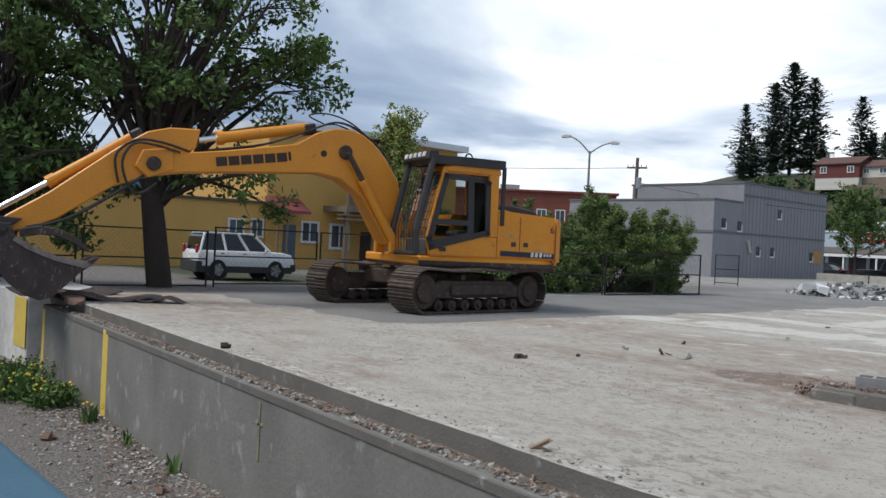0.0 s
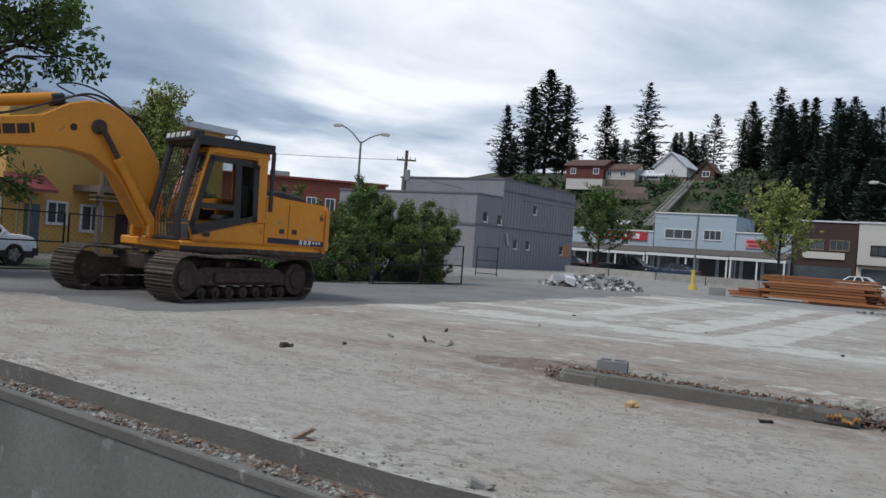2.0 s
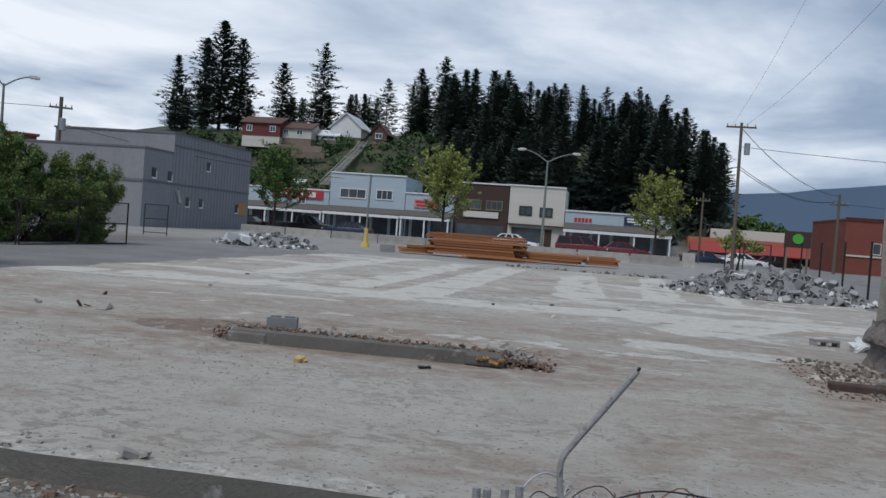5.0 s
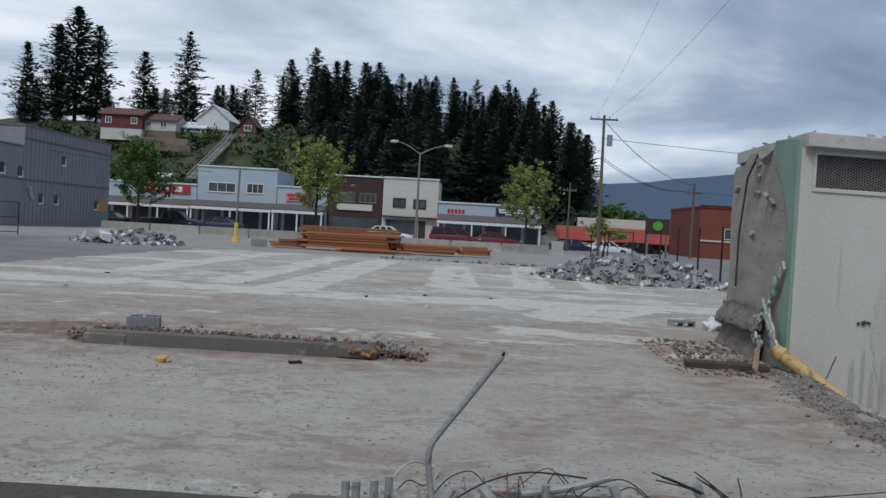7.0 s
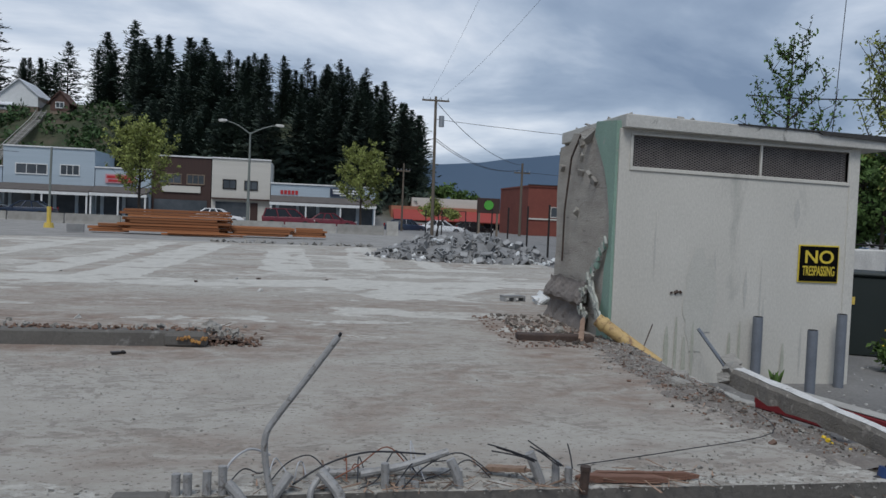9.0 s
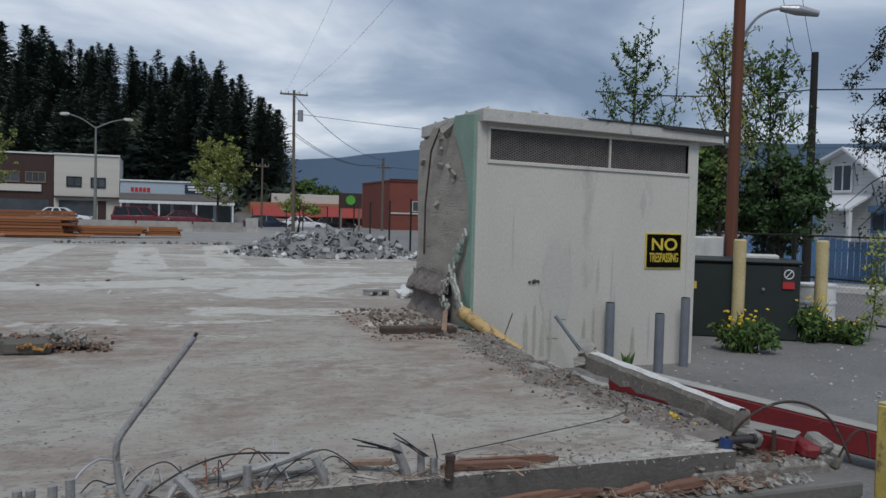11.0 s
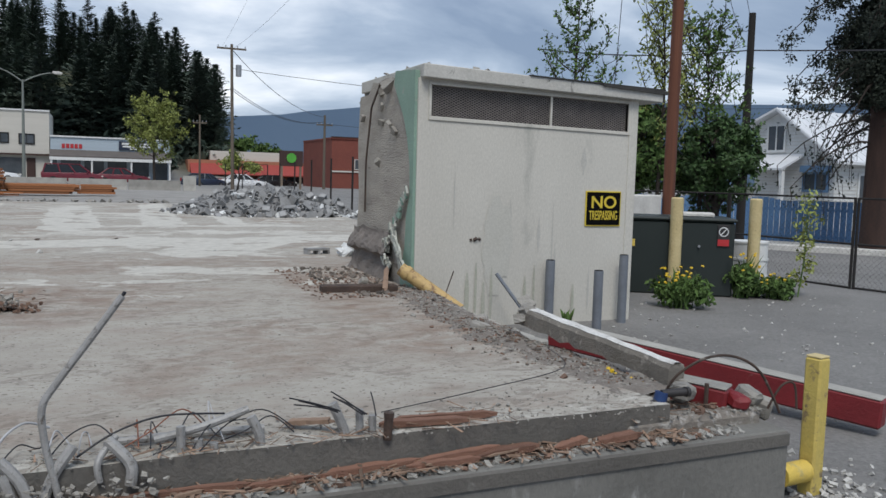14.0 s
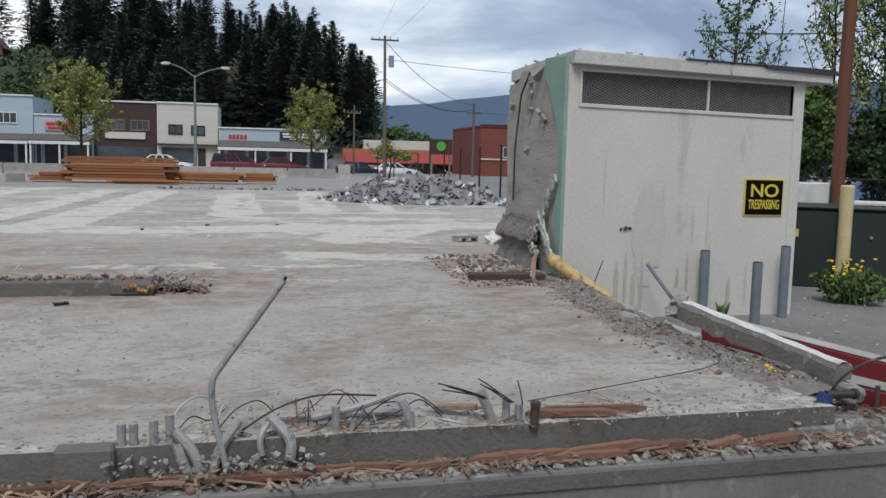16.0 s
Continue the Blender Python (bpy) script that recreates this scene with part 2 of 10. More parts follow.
M_CHROME = mat("chromed_rod", (0.75, 0.75, 0.77), (0.65, 0.65, 0.68), 4, 0.18, metal=1.0, bump=0)
M_HOSE = mat("rubber_hose", (0.018, 0.018, 0.018), (0.03, 0.03, 0.03), 9, 0.6, bump=0.1)
M_NAVY = mat("navy_stripe", (0.015, 0.018, 0.04), (0.02, 0.022, 0.05), 5, 0.5, bump=0)
M_DECAL = mat("white_decal", (0.7, 0.7, 0.68), None, 5, 0.6, bump=0)
M_BROWNDECAL = mat("dark_brown_lettering", (0.045, 0.022, 0.012), None, 5, 0.6, bump=0)
M_SEAT = mat("grey_seat_cloth", (0.13, 0.13, 0.13), (0.09, 0.09, 0.09), 20, 0.95)
M_GLASS = bpy.data.materials.new("tinted_glass")
M_GLASS.use_nodes = True
gb = M_GLASS.node_tree.nodes["Principled BSDF"]
gb.inputs["Base Color"].default_value = (0.42, 0.47, 0.46, 1)
gb.inputs["Roughness"].default_value, gb.inputs["Transmission Weight"].default_value, gb.inputs["IOR"].default_value = 0.03, 1.0, 1.35
M_WINDOW = mat("dark_window_glass", (0.05, 0.06, 0.07), (0.09, 0.10, 0.11), 1.2, 0.08, bump=0)
M_WHITE = mat("white_paint", (0.72, 0.73, 0.72), (0.60, 0.61, 0.60), 2, 0.6, bump=0.1)
M_OCHRE = mat("ochre_stucco", (0.60, 0.36, 0.10), (0.52, 0.31, 0.09), 0.7, 0.85, bump=0.2, fine=30)
M_AWNING = mat("maroon_metal_awning", (0.22, 0.055, 0.055), (0.17, 0.04, 0.045), 3, 0.55)
M_TIMBER = mat("weathered_timber", (0.23, 0.18, 0.13), (0.14, 0.105, 0.08), 3, 0.85, stretch=(1, 1, 0.2), by_object=0.2)
M_TEALDOOR = mat("slate_blue_door", (0.09, 0.13, 0.16), None, 2, 0.5)
M_GREYB = mat("grey_cladding", (0.265, 0.268, 0.285), (0.21, 0.213, 0.23), 0.35, 0.8, bump=0.25, fine=8, c3=(0.155, 0.16, 0.18), c3_at=0.67, stretch=(1, 1, 0.35))
M_GREYB2 = mat("dark_grey_band", (0.15, 0.155, 0.17), (0.12, 0.125, 0.14), 0.8, 0.8)
M_PLY = mat("plywood_sheet", (0.45, 0.24, 0.09), (0.38, 0.20, 0.08), 3, 0.75)
M_REDBRICK = mat("red_brick", (0.21, 0.062, 0.042), (0.16, 0.045, 0.033), 0.9, 0.85, bump=0.4, fine=6)
M_ORANGEB = mat("orange_stucco", (0.40, 0.17, 0.10), (0.34, 0.14, 0.085), 0.6, 0.85)
M_REDAWN = mat("red_awning_cloth", (0.32, 0.05, 0.038), (0.27, 0.04, 0.032), 2, 0.7)
M_LBLUE = mat("pale_blue_siding", (0.42, 0.49, 0.545), (0.35, 0.42, 0.475), 0.5, 0.8, stretch=(0.2, 1, 4))
M_CREAM = mat("cream_siding", (0.58, 0.555, 0.50), (0.50, 0.48, 0.43), 0.5, 0.8, stretch=(0.2, 1, 4))
M_DBROWN = mat("dark_brown_boards", (0.06, 0.032, 0.026), (0.042, 0.023, 0.02), 2, 0.8, stretch=(4, 1, 0.3))
M_SHINGLE = mat("grey_brown_shingles", (0.125, 0.11, 0.10), (0.09, 0.08, 0.075), 1.5, 0.95, fine=12, bump=0.5)
M_METROOF = mat("galvanised_roof", (0.74, 0.75, 0.77), (0.62, 0.64, 0.66), 1, 0.4, metal=0.1)
M_SIGNRED = mat("red_sign", (0.50, 0.03, 0.035), None, 3, 0.6, bump=0)
M_SIGNDARK = mat("dark_blue_sign", (0.02, 0.03, 0.06), None, 3, 0.5, bump=0)
M_PINK = mat("faded_pink_sign", (0.62, 0.30, 0.33), None, 3, 0.6, bump=0)
M_LUMBER = mat("sawn_rough_lumber", (0.36, 0.145, 0.055), (0.23, 0.09, 0.038), 1.2, 0.85, stretch=(0.15, 2, 2), bump=0.3, by_object=0.3)
M_RUBW = mat("broken_block_rubble", (0.27, 0.27, 0.265), (0.17, 0.17, 0.17), 3, 0.9, bump=0.5, by_island=0.45)
M_WOODPOLE = mat("grey_brown_pole_wood", (0.15, 0.125, 0.095), (0.10, 0.08, 0.062), 2, 0.9, stretch=(3, 3, 0.15))
M_REDPOLE = mat("red_brown_pole_wood", (0.17, 0.062, 0.032), (0.075, 0.03, 0.02), 2.5, 0.85, stretch=(4, 4, 0.12))
M_BLKPOLE = mat("creosoted_pole_wood", (0.014, 0.013, 0.012), (0.024, 0.021, 0.02), 2, 0.9, stretch=(4, 4, 0.12))
M_GALV = mat("galvanised_steel", (0.42, 0.43, 0.44), (0.33, 0.34, 0.35), 3, 0.45, metal=0.75, bump=0.1)
M_STEELPOST = mat("grey_blue_steel_post", (0.22, 0.24, 0.27), (0.17, 0.185, 0.21), 5, 0.55, metal=0.4)
M_DULLGREEN = mat("green_grey_lamp_post", (0.20, 0.22, 0.20), None, 3, 0.6)
M_YPAINT = mat("yellow_road_paint", (0.68, 0.50, 0.09), (0.58, 0.42, 0.09), 4, 0.6, c3=(0.35, 0.30, 0.17), c3_at=0.64)
M_YFADE = mat("weathered_yellow_steel_paint", (0.60, 0.47, 0.12), (0.50, 0.38, 0.11), 9, 0.6, c3=(0.22, 0.16, 0.09), c3_at=0.6, c3_scale=14)
M_CREAMPAINT = mat("faded_cream_yellow_paint", (0.60, 0.50, 0.27), (0.50, 0.40, 0.20), 4, 0.65, c3=(0.30, 0.22, 0.13), c3_at=0.64)
M_PIPEY = mat("yellow_ochre_pipe_paint", (0.56, 0.40, 0.17), (0.44, 0.30, 0.125), 7, 0.65, c3=(0.22, 0.13, 0.07), c3_at=0.58, c3_scale=12)
M_REDPAINT = mat("dark_red_paint", (0.20, 0.016, 0.02), (0.15, 0.013, 0.016), 4, 0.55, c3=(0.30, 0.24, 0.22), c3_at=0.70)
M_RUBDARK = mat("dark_dirty_rubble", (0.20, 0.175, 0.15), (0.12, 0.10, 0.085), 8, 0.95, bump=0.7, by_island=0.5)
M_BRICKRED = mat("brown_splintered_brick_and_wood", (0.205, 0.125, 0.088), (0.13, 0.083, 0.062), 6, 0.9, by_island=0.4)
M_SPLINTER = mat("splintered_wood", (0.29, 0.20, 0.14), (0.16, 0.105, 0.075), 6, 0.85, by_island=0.55)
M_CONDUIT = mat("galvanised_conduit", (0.38, 0.375, 0.365), (0.26, 0.255, 0.245), 14, 0.6, metal=0.3, bump=0.3, c3=(0.15, 0.135, 0.12), c3_at=0.60)
M_WIREBLK = mat("black_wire", (0.02, 0.02, 0.025), None, 5, 0.5, bump=0)
M_WIREWHT = mat("white_cable", (0.45, 0.45, 0.46), None, 5, 0.5, bump=0)
M_WIRERED = mat("rusty_wire", (0.24, 0.09, 0.05), None, 5, 0.6, bump=0)
M_BLUEVALVE = mat("blue_plastic", (0.02, 0.05, 0.15), None, 5, 0.4, bump=0)
M_BOXGREEN = mat("dark_green_enamel", (0.013, 0.020, 0.018), (0.019, 0.026, 0.023), 2, 0.5, bump=0.08)
M_BLUEF = mat("blue_fence_paint", (0.105, 0.215, 0.385), (0.08, 0.165, 0.31), 1.5, 0.75, by_object=0.12)
M_LEAF = mat("green_leaves", (0.098, 0.165, 0.040), (0.060, 0.108, 0.028), 0.7, 0.92, bump=0, by_island=0.45)
M_SHRUB = mat("yellowish_shrub_leaves", (0.165, 0.21, 0.065), (0.11, 0.15, 0.045), 0.7, 0.9, bump=0, by_island=0.45)
M_LEAFDK = mat("dark_green_leaves", (0.05, 0.10, 0.025), (0.03, 0.065, 0.018), 0.7, 0.7, bump=0, by_island=0.45)
M_LEAFLT = mat("young_yellow_green_leaves", (0.27, 0.30, 0.075), (0.18, 0.215, 0.055), 0.7, 0.7, bump=0, by_island=0.4)
M_SPRUCE = mat("old_spruce_needles", (0.030, 0.040, 0.026), (0.018, 0.025, 0.018), 0.6, 0.9, bump=0, by_island=0.35)
M_NEEDLE = mat("conifer_needles", (0.057, 0.082, 0.058), (0.038, 0.059, 0.044), 0.3, 0.85, bump=0, by_island=0.3, by_object=0.25)
M_BARK = mat("dark_bark", (0.05, 0.038, 0.03), (0.032, 0.025, 0.02), 3, 0.95, bump=0.8, stretch=(2, 2, 0.4))
M_BARKR = mat("red_brown_bark", (0.07, 0.038, 0.029), (0.035, 0.021, 0.017), 3, 0.95, bump=0.8, stretch=(2, 2, 0.4))
M_FLOWER = mat("yellow_petals", (0.75, 0.50, 0.02), None, 4, 0.6, bump=0)
M_TEAL = mat("teal_blue_painted_metal", (0.055, 0.135, 0.19), (0.045, 0.11, 0.16), 3, 0.55, bump=0.05, c3=(0.10, 0.19, 0.24), c3_at=0.66)
M_CARGLASS = mat("dark_car_glass", (0.012, 0.014, 0.016), (0.02, 0.022, 0.024), 1.2, 0.12, bump=0)
M_CARW = mat("white_car_paint", (0.70, 0.71, 0.72), (0.66, 0.67, 0.68), 2, 0.25, bump=0)
M_CARDK = mat("black_plastic_cladding", (0.03, 0.03, 0.032), None, 3, 0.6)
M_CARRED = mat("dark_red_car_paint", (0.16, 0.018, 0.03), None, 2, 0.3, bump=0)
M_CARBLUE = mat("dark_blue_car_paint", (0.025, 0.04, 0.075), None, 2, 0.3, bump=0)
M_CARBLACK = mat("black_car_paint", (0.018, 0.018, 0.02), None, 2, 0.25, bump=0)
M_TYRE = mat("tyre_rubber", (0.02, 0.02, 0.02), None, 8, 0.85)
M_ALLOY = mat("alloy_rim", (0.26, 0.26, 0.27), None, 5, 0.35, metal=0.9, bump=0)
M_TAIL = mat("red_tail_light", (0.35, 0.02, 0.02), None, 5, 0.2, bump=0)
# the distant air's haze is painted straight into the ridge's blue
M_MOUNT = mat("haze_tinted_mountain", (0.14, 0.205, 0.30), (0.115, 0.175, 0.27), 0.004, 1.0, bump=0)
M_FOILMETAL = mat("crumpled_sheet_metal", (0.20, 0.175, 0.155), (0.125, 0.108, 0.096), 4, 0.75, bump=0.12)


# ---- ground: one sheet to the horizon ----
def smooth(a, b, x):
    t = min(1.0, max(0.0, (x - a) / (b - a)))
    return t * t * (3 - 2 * t)


def lerp(a, b, t):
    return a + (b - a) * t


def wall_y(x):
    """The front face of the retaining wall: it runs nearly along x, with a slight bend."""
    if x < -2.5:
        return 3.12 + (-2.5 - x) * 0.069
    return 3.12 + (x + 2.5) * 0.026


def slab_y(x):
    return wall_y(x) + 0.19


def ground_z(x, y):
    front = lerp(-1.32, -0.55, smooth(-9, 4.5, x))
    side = lerp(lerp(-0.55, -0.42, smooth(3.5, 8, y)), -0.72, smooth(9.5, 16, x))
    side = lerp(side, -0.03, smooth(10, 20, y) * (1 - smooth(9, 14, x)))
    lot = lerp(-0.035, -0.25, smooth(32, 62, y))
    z = lot
    if x > 2.6:
        z = lerp(lot, side, smooth(2.6, 3.3, x) * (1 - smooth(24, 40, y)))
        z = lerp(z, -0.75, smooth(12, 17, x) * (1 - smooth(40, 80, y)))
    elif x < -15.5:
        z = lerp(lot, -0.12, smooth(-15.5, -17.5, x))
        z = lerp(z, -0.45, smooth(-19.6, -22.5, x) * (1 - smooth(26, 40, y)))
    edge = wall_y(x) + 0.28 if -15.1 < x else 4.1
    if y < edge + 0.4:
        z = lerp(front, z, smooth(edge, edge + 0.4, y)) if x < 2.6 else lerp(lerp(front, -0.55, smooth(2.6, 4.5, x)), side, smooth(2, 4, y))
    # the wooded hill behind the street
    hill = smooth(96, 132, y + 0.12 * x) * 16.2 + smooth(150, 230, y) * 9
    hill *= 1 - smooth(2, 30, x)
    hill *= 1 - smooth(0.60, 0.72, -x / max(40.0, y))
    if hill > 0.05:
        hill += 0.8 * noise.noise((x * 0.05, y * 0.05, 0))
    return z + max(0, hill)


def axis_steps(near0, near1, step, far, grow):
    out = [near0 + i * step for i in range(int(round((near1 - near0) / step)) + 1)]
    d, a, b = step, out[0], out[-1]
    left, right = [], []
    while a > -far or b < far:
        d *= grow
        a, b = a - d, b + d
        left.append(a)
        right.append(b)
    return left[::-1] + out + right


gxs = axis_steps(-22, 20, 0.35, 3500, 1.09)
gys = axis_steps(-4, 26, 0.35, 3500, 1.09)
g_verts = []
for gy in gys:
    for gx in gxs:
        g_verts.append((gx, gy, ground_z(gx, gy) + 0.012 * noise.noise((gx * 0.9, gy * 0.9, 3))))
nx = len(gxs)
g_faces = [(j * nx + i, j * nx + i + 1, (j + 1) * nx + i + 1, (j + 1) * nx + i) for j in range(len(gys) - 1) for i in range(nx - 1)]
g_mesh = bpy.data.meshes.new("ground")
g_mesh.from_pydata(g_verts, [], g_faces)
# three covers: gravel and litter below the wall, asphalt, and rough grass on the hill
cover = g_mesh.attributes.new("cover", "FLOAT_COLOR", "POINT")
vals = []
for x, y, z in g_verts:
    n = noise.noise((x * 0.6, y * 0.6, 7)) * 0.8
    gravel = (1 - smooth(3.9, 4.4, y)) * (1 - smooth(1.5, 4.5, x + n))
    dirt = smooth(-15.2, -16.2, x + 0.3 * n) * smooth(3.5, 4.5, y) * (1 - smooth(30, 40, y)) * 0.9
    grass = smooth(99, 106, y + 0.12 * x + 4 * n) * (1 - smooth(20, 60, x)) + smooth(95, 140, abs(x)) + smooth(-17, -21, x) * smooth(12.6, 13.4, y) * (1 - smooth(17, 20, y))
    pave = smooth(16.5, 17.2, x) * (1 - smooth(26, 40, y)) * smooth(5, 9, y)
    vals += [max(gravel, dirt), min(1, max(0, grass)), pave * 0.6, 1]
cover.data.foreach_set("color", vals)
M_GROUND = bpy.data.materials.new("asphalt_gravel_and_grass")
M_GROUND.use_nodes = True
gn = M_GROUND.node_tree
gbs = gn.nodes["Principled BSDF"]
gbs.inputs["Roughness"].default_value = 0.93
g_at = gn.nodes.new("ShaderNodeAttribute")
g_at.attribute_name = "cover"
g_sep = gn.nodes.new("ShaderNodeSeparateColor")
gn.links.new(g_at.outputs["Color"], g_sep.inputs[0])
g_co = gn.nodes.new("ShaderNodeTexCoord")


def gnoise(scale, detail=6, rough=0.65):
    n = gn.nodes.new("ShaderNodeTexNoise")
    n.inputs["Scale"].default_value, n.inputs["Detail"].default_value, n.inputs["Roughness"].default_value = scale, detail, rough
    gn.links.new(g_co.outputs["Object"], n.inputs["Vector"])
    return n.outputs[0]


def gramp(src, stops):
    r = gn.nodes.new("ShaderNodeValToRGB")
    els = r.color_ramp.elements
    while len(els) < len(stops):
        els.new(0.5)
    for e, (p, c) in zip(els, stops):
        e.position, e.color = p, (*c, 1)
    gn.links.new(src, r.inputs[0])
    return r.outputs[0]


def gmix(fac, a, b):
    m = gn.nodes.new("ShaderNodeMix")
    m.data_type = "RGBA"
    gn.links.new(fac, m.inputs[0])
    gn.links.new(a, m.inputs[6])
    gn.links.new(b, m.inputs[7])
    return m.outputs[2]


asphalt_b = gramp(gnoise(0.55, 9, 0.7), ((0.33, (0.135, 0.13, 0.125)), (0.5, (0.20, 0.195, 0.187)), (0.68, (0.275, 0.268, 0.255))))
asphalt_f = gramp(gnoise(28, 5, 0.8), ((0.33, (0.085, 0.082, 0.078)), (0.5, (0.195, 0.19, 0.182)), (0.68, (0.33, 0.32, 0.305))))
g_half = gn.nodes.new("ShaderNodeValue")
g_half.outputs[0].default_value = 0.45
asphalt = gmix(g_half.outputs[0], asphalt_b, asphalt_f)
# the lot beyond the slab is dusty, paler than the street
g_pos = gn.nodes.new("ShaderNodeSeparateXYZ")
gn.links.new(g_co.outputs["Object"], g_pos.inputs[0])
g_lot = gn.nodes.new("ShaderNodeMath")
g_lot.operation = "MULTIPLY"
for socket, a, b, k in ((1, 27.5, 30.5, 0), (0, 9.5, 7.0, 1)):
    g_range = gn.nodes.new("ShaderNodeMapRange")
    g_range.inputs["From Min"].default_value, g_range.inputs["From Max"].default_value = min(a, b), max(a, b)
    g_range.inputs["To Min"].default_value, g_range.inputs["To Max"].default_value = (0, 1) if a < b else (1, 0)
    gn.links.new(g_pos.outputs[socket], g_range.inputs["Value"])
    gn.links.new(g_range.outputs[0], g_lot.inputs[k])
dusty = gramp(gnoise(0.9, 10, 0.72), ((0.33, (0.205, 0.195, 0.18)), (0.5, (0.285, 0.273, 0.253)), (0.68, (0.36, 0.348, 0.325))))
asphalt = gmix(g_lot.outputs[0], asphalt, dusty)
speck = gramp(gnoise(34, 3), ((0.35, (0.06, 0.053, 0.048)), (0.5, (0.15, 0.133, 0.12)), (0.64, (0.25, 0.225, 0.205)), (0.78, (0.42, 0.39, 0.355))))
turf = gramp(gnoise(0.35, 9), ((0.35, (0.030, 0.042, 0.018)), (0.5, (0.050, 0.058, 0.028)), (0.65, (0.085, 0.072, 0.048))))
gc = gmix(g_sep.outputs[0], asphalt, speck)
gc = gmix(g_sep.outputs[1], gc, turf)
gn.links.new(gc, gbs.inputs["Base Color"])
g_bump = gn.nodes.new("ShaderNodeBump")
g_bump.inputs["Strength"].default_value, g_bump.inputs["Distance"].default_value = 0.7, 0.03
gn.links.new(gnoise(45, 4, 0.75), g_bump.inputs["Height"])
gn.links.new(g_bump.outputs[0], gbs.inputs["Normal"])
g_mesh.materials.append(M_GROUND)
g_mesh.shade_smooth()
tagged(new("ground", g_mesh), "grey asphalt lot with gravel below the wall and a grassy hill", "ground", kind="structure")

# ---- concrete slab left over from the demolished building ----
SX0, SX1, SY1 = -15.6, 2.72, 29.2


def slab_right(y):
    """The broken right-hand edge of the slab."""
    return 2.72 + 0.10 * noise.noise((y * 1.3, 5, 0)) + (0.25 if y > 8 else 0.0) + smooth(9.9, 11, y) * 3.2


def band(d, w, soft=0.12):
    return 1 - smooth(w - soft, w + soft, abs(d))


BANDS = (  # the lines of the former walls: points along the middle, half width, strength
    (((-3.15, 13.4), (-2.85, 27.3)), 0.52, 1.0),
    (((-4.45, 14.6), (-4.45, 27.6)), 0.40, 0.95),
    (((-0.35, 16.7), (-0.6, 25.8)), 0.52, 0.9),
    (((1.35, 17.6), (1.75, 28.4)), 0.42, 0.8),
    (((-12.6, 13.1), (-7.8, 13.05), (-5.4, 13.5), (-3.6, 13.2), (-1.5, 13.2), (1.6, 13.9)), 0.62, 1.0),
    (((-14.8, 16.6), (-9.5, 15.9), (-6.0, 15.3)), 0.40, 0.9),
    (((-6.75, 16.4), (-6.8, 21.5), (-6.75, 27.0), (-6.1, 29.2)), 0.42, 0.9),
    (((-13.0, 20.9), (-8.6, 20.6), (-6.9, 20.4)), 0.50, 0.85),
    (((-14.0, 26.6), (-7.2, 26.2)), 0.62, 0.95),
    (((1.3, 11.8), (2.7, 14.0), (4.3, 14.4)), 0.62, 0.95),
    (((0.2, 17.4), (4.0, 17.7)), 0.26, 0.7),
    (((2.9, 18.2), (3.0, 22.4)), 0.28, 0.75),
    (((0.6, 9.6), (2.1, 9.7)), 0.34, 0.5),
)


def to_line(x, y, pts):
    """Distance from a point to a line of straight pieces."""
    best = 99.0
    for (ax, ay), (bx_, by_) in zip(pts[:-1], pts[1:]):
        dx, dy = bx_ - ax, by_ - ay
        t = min(1.0, max(0.0, ((x - ax) * dx + (y - ay) * dy) / (dx * dx + dy * dy)))
        best = min(best, math.hypot(x - ax - dx * t, y - ay - dy * t))
    return best


def pale_at(x, y):
    """Where thin pale screed still clings to the slab: bands on the lines of the former walls, and patches between them."""
    wob = 0.10 * noise.noise((x * 0.8, y * 0.8, 1)) + 0.07 * noise.noise((x * 3, y * 3, 2))
    v = 0.0
    for pts, half, strength in BANDS:
        v = max(v, strength * (1 - smooth(half - 0.05, half + 0.05, to_line(x + wob, y + wob, pts))))
    v = max(v, 0.5 * smooth(0.16, 0.36, noise.noise((x * 0.5 + 7, y * 0.55, 52)) + 0.45 * noise.noise((x * 2.4, y * 2.6, 53))) * smooth(10.5, 13, y))
    v = max(v, 0.62 * smooth(0.16, 0.40, noise.noise((x * 0.7, y * 1.1, 55)) + 0.5 * noise.noise((x * 3.2, y * 4.2, 56))) * smooth(6.5, 8.5, y) * smooth(-3, 0, x))
    holes = smooth(0.16, 0.36, noise.noise((x * 1.6, y * 1.6, 9)) + 0.45 * noise.noise((x * 5, y * 5, 4)))
    v *= 1 - 0.65 * holes
    # scattered scraps
    scrap = smooth(0.30, 0.5, noise.noise((x * 1.1, y * 2.2, 12)) + 0.35 * noise.noise((x * 6, y * 6, 13)))
    v = max(v, 0.55 * scrap * smooth(6.5, 9, y))
    rim = 1 - smooth(0.10, 0.30, y - slab_y(x) + 0.25 * noise.noise((x * 2.3, y * 2, 21)))
    dust = (1 - smooth(0.2, 1.5, y - slab_y(x) + 0.7 * noise.noise((x * 1.4, y * 1.6, 71)))) * smooth(-1.2, 0.2, x)
    return min(1, max(v, 0.42 * rim, 0.24 * dust))


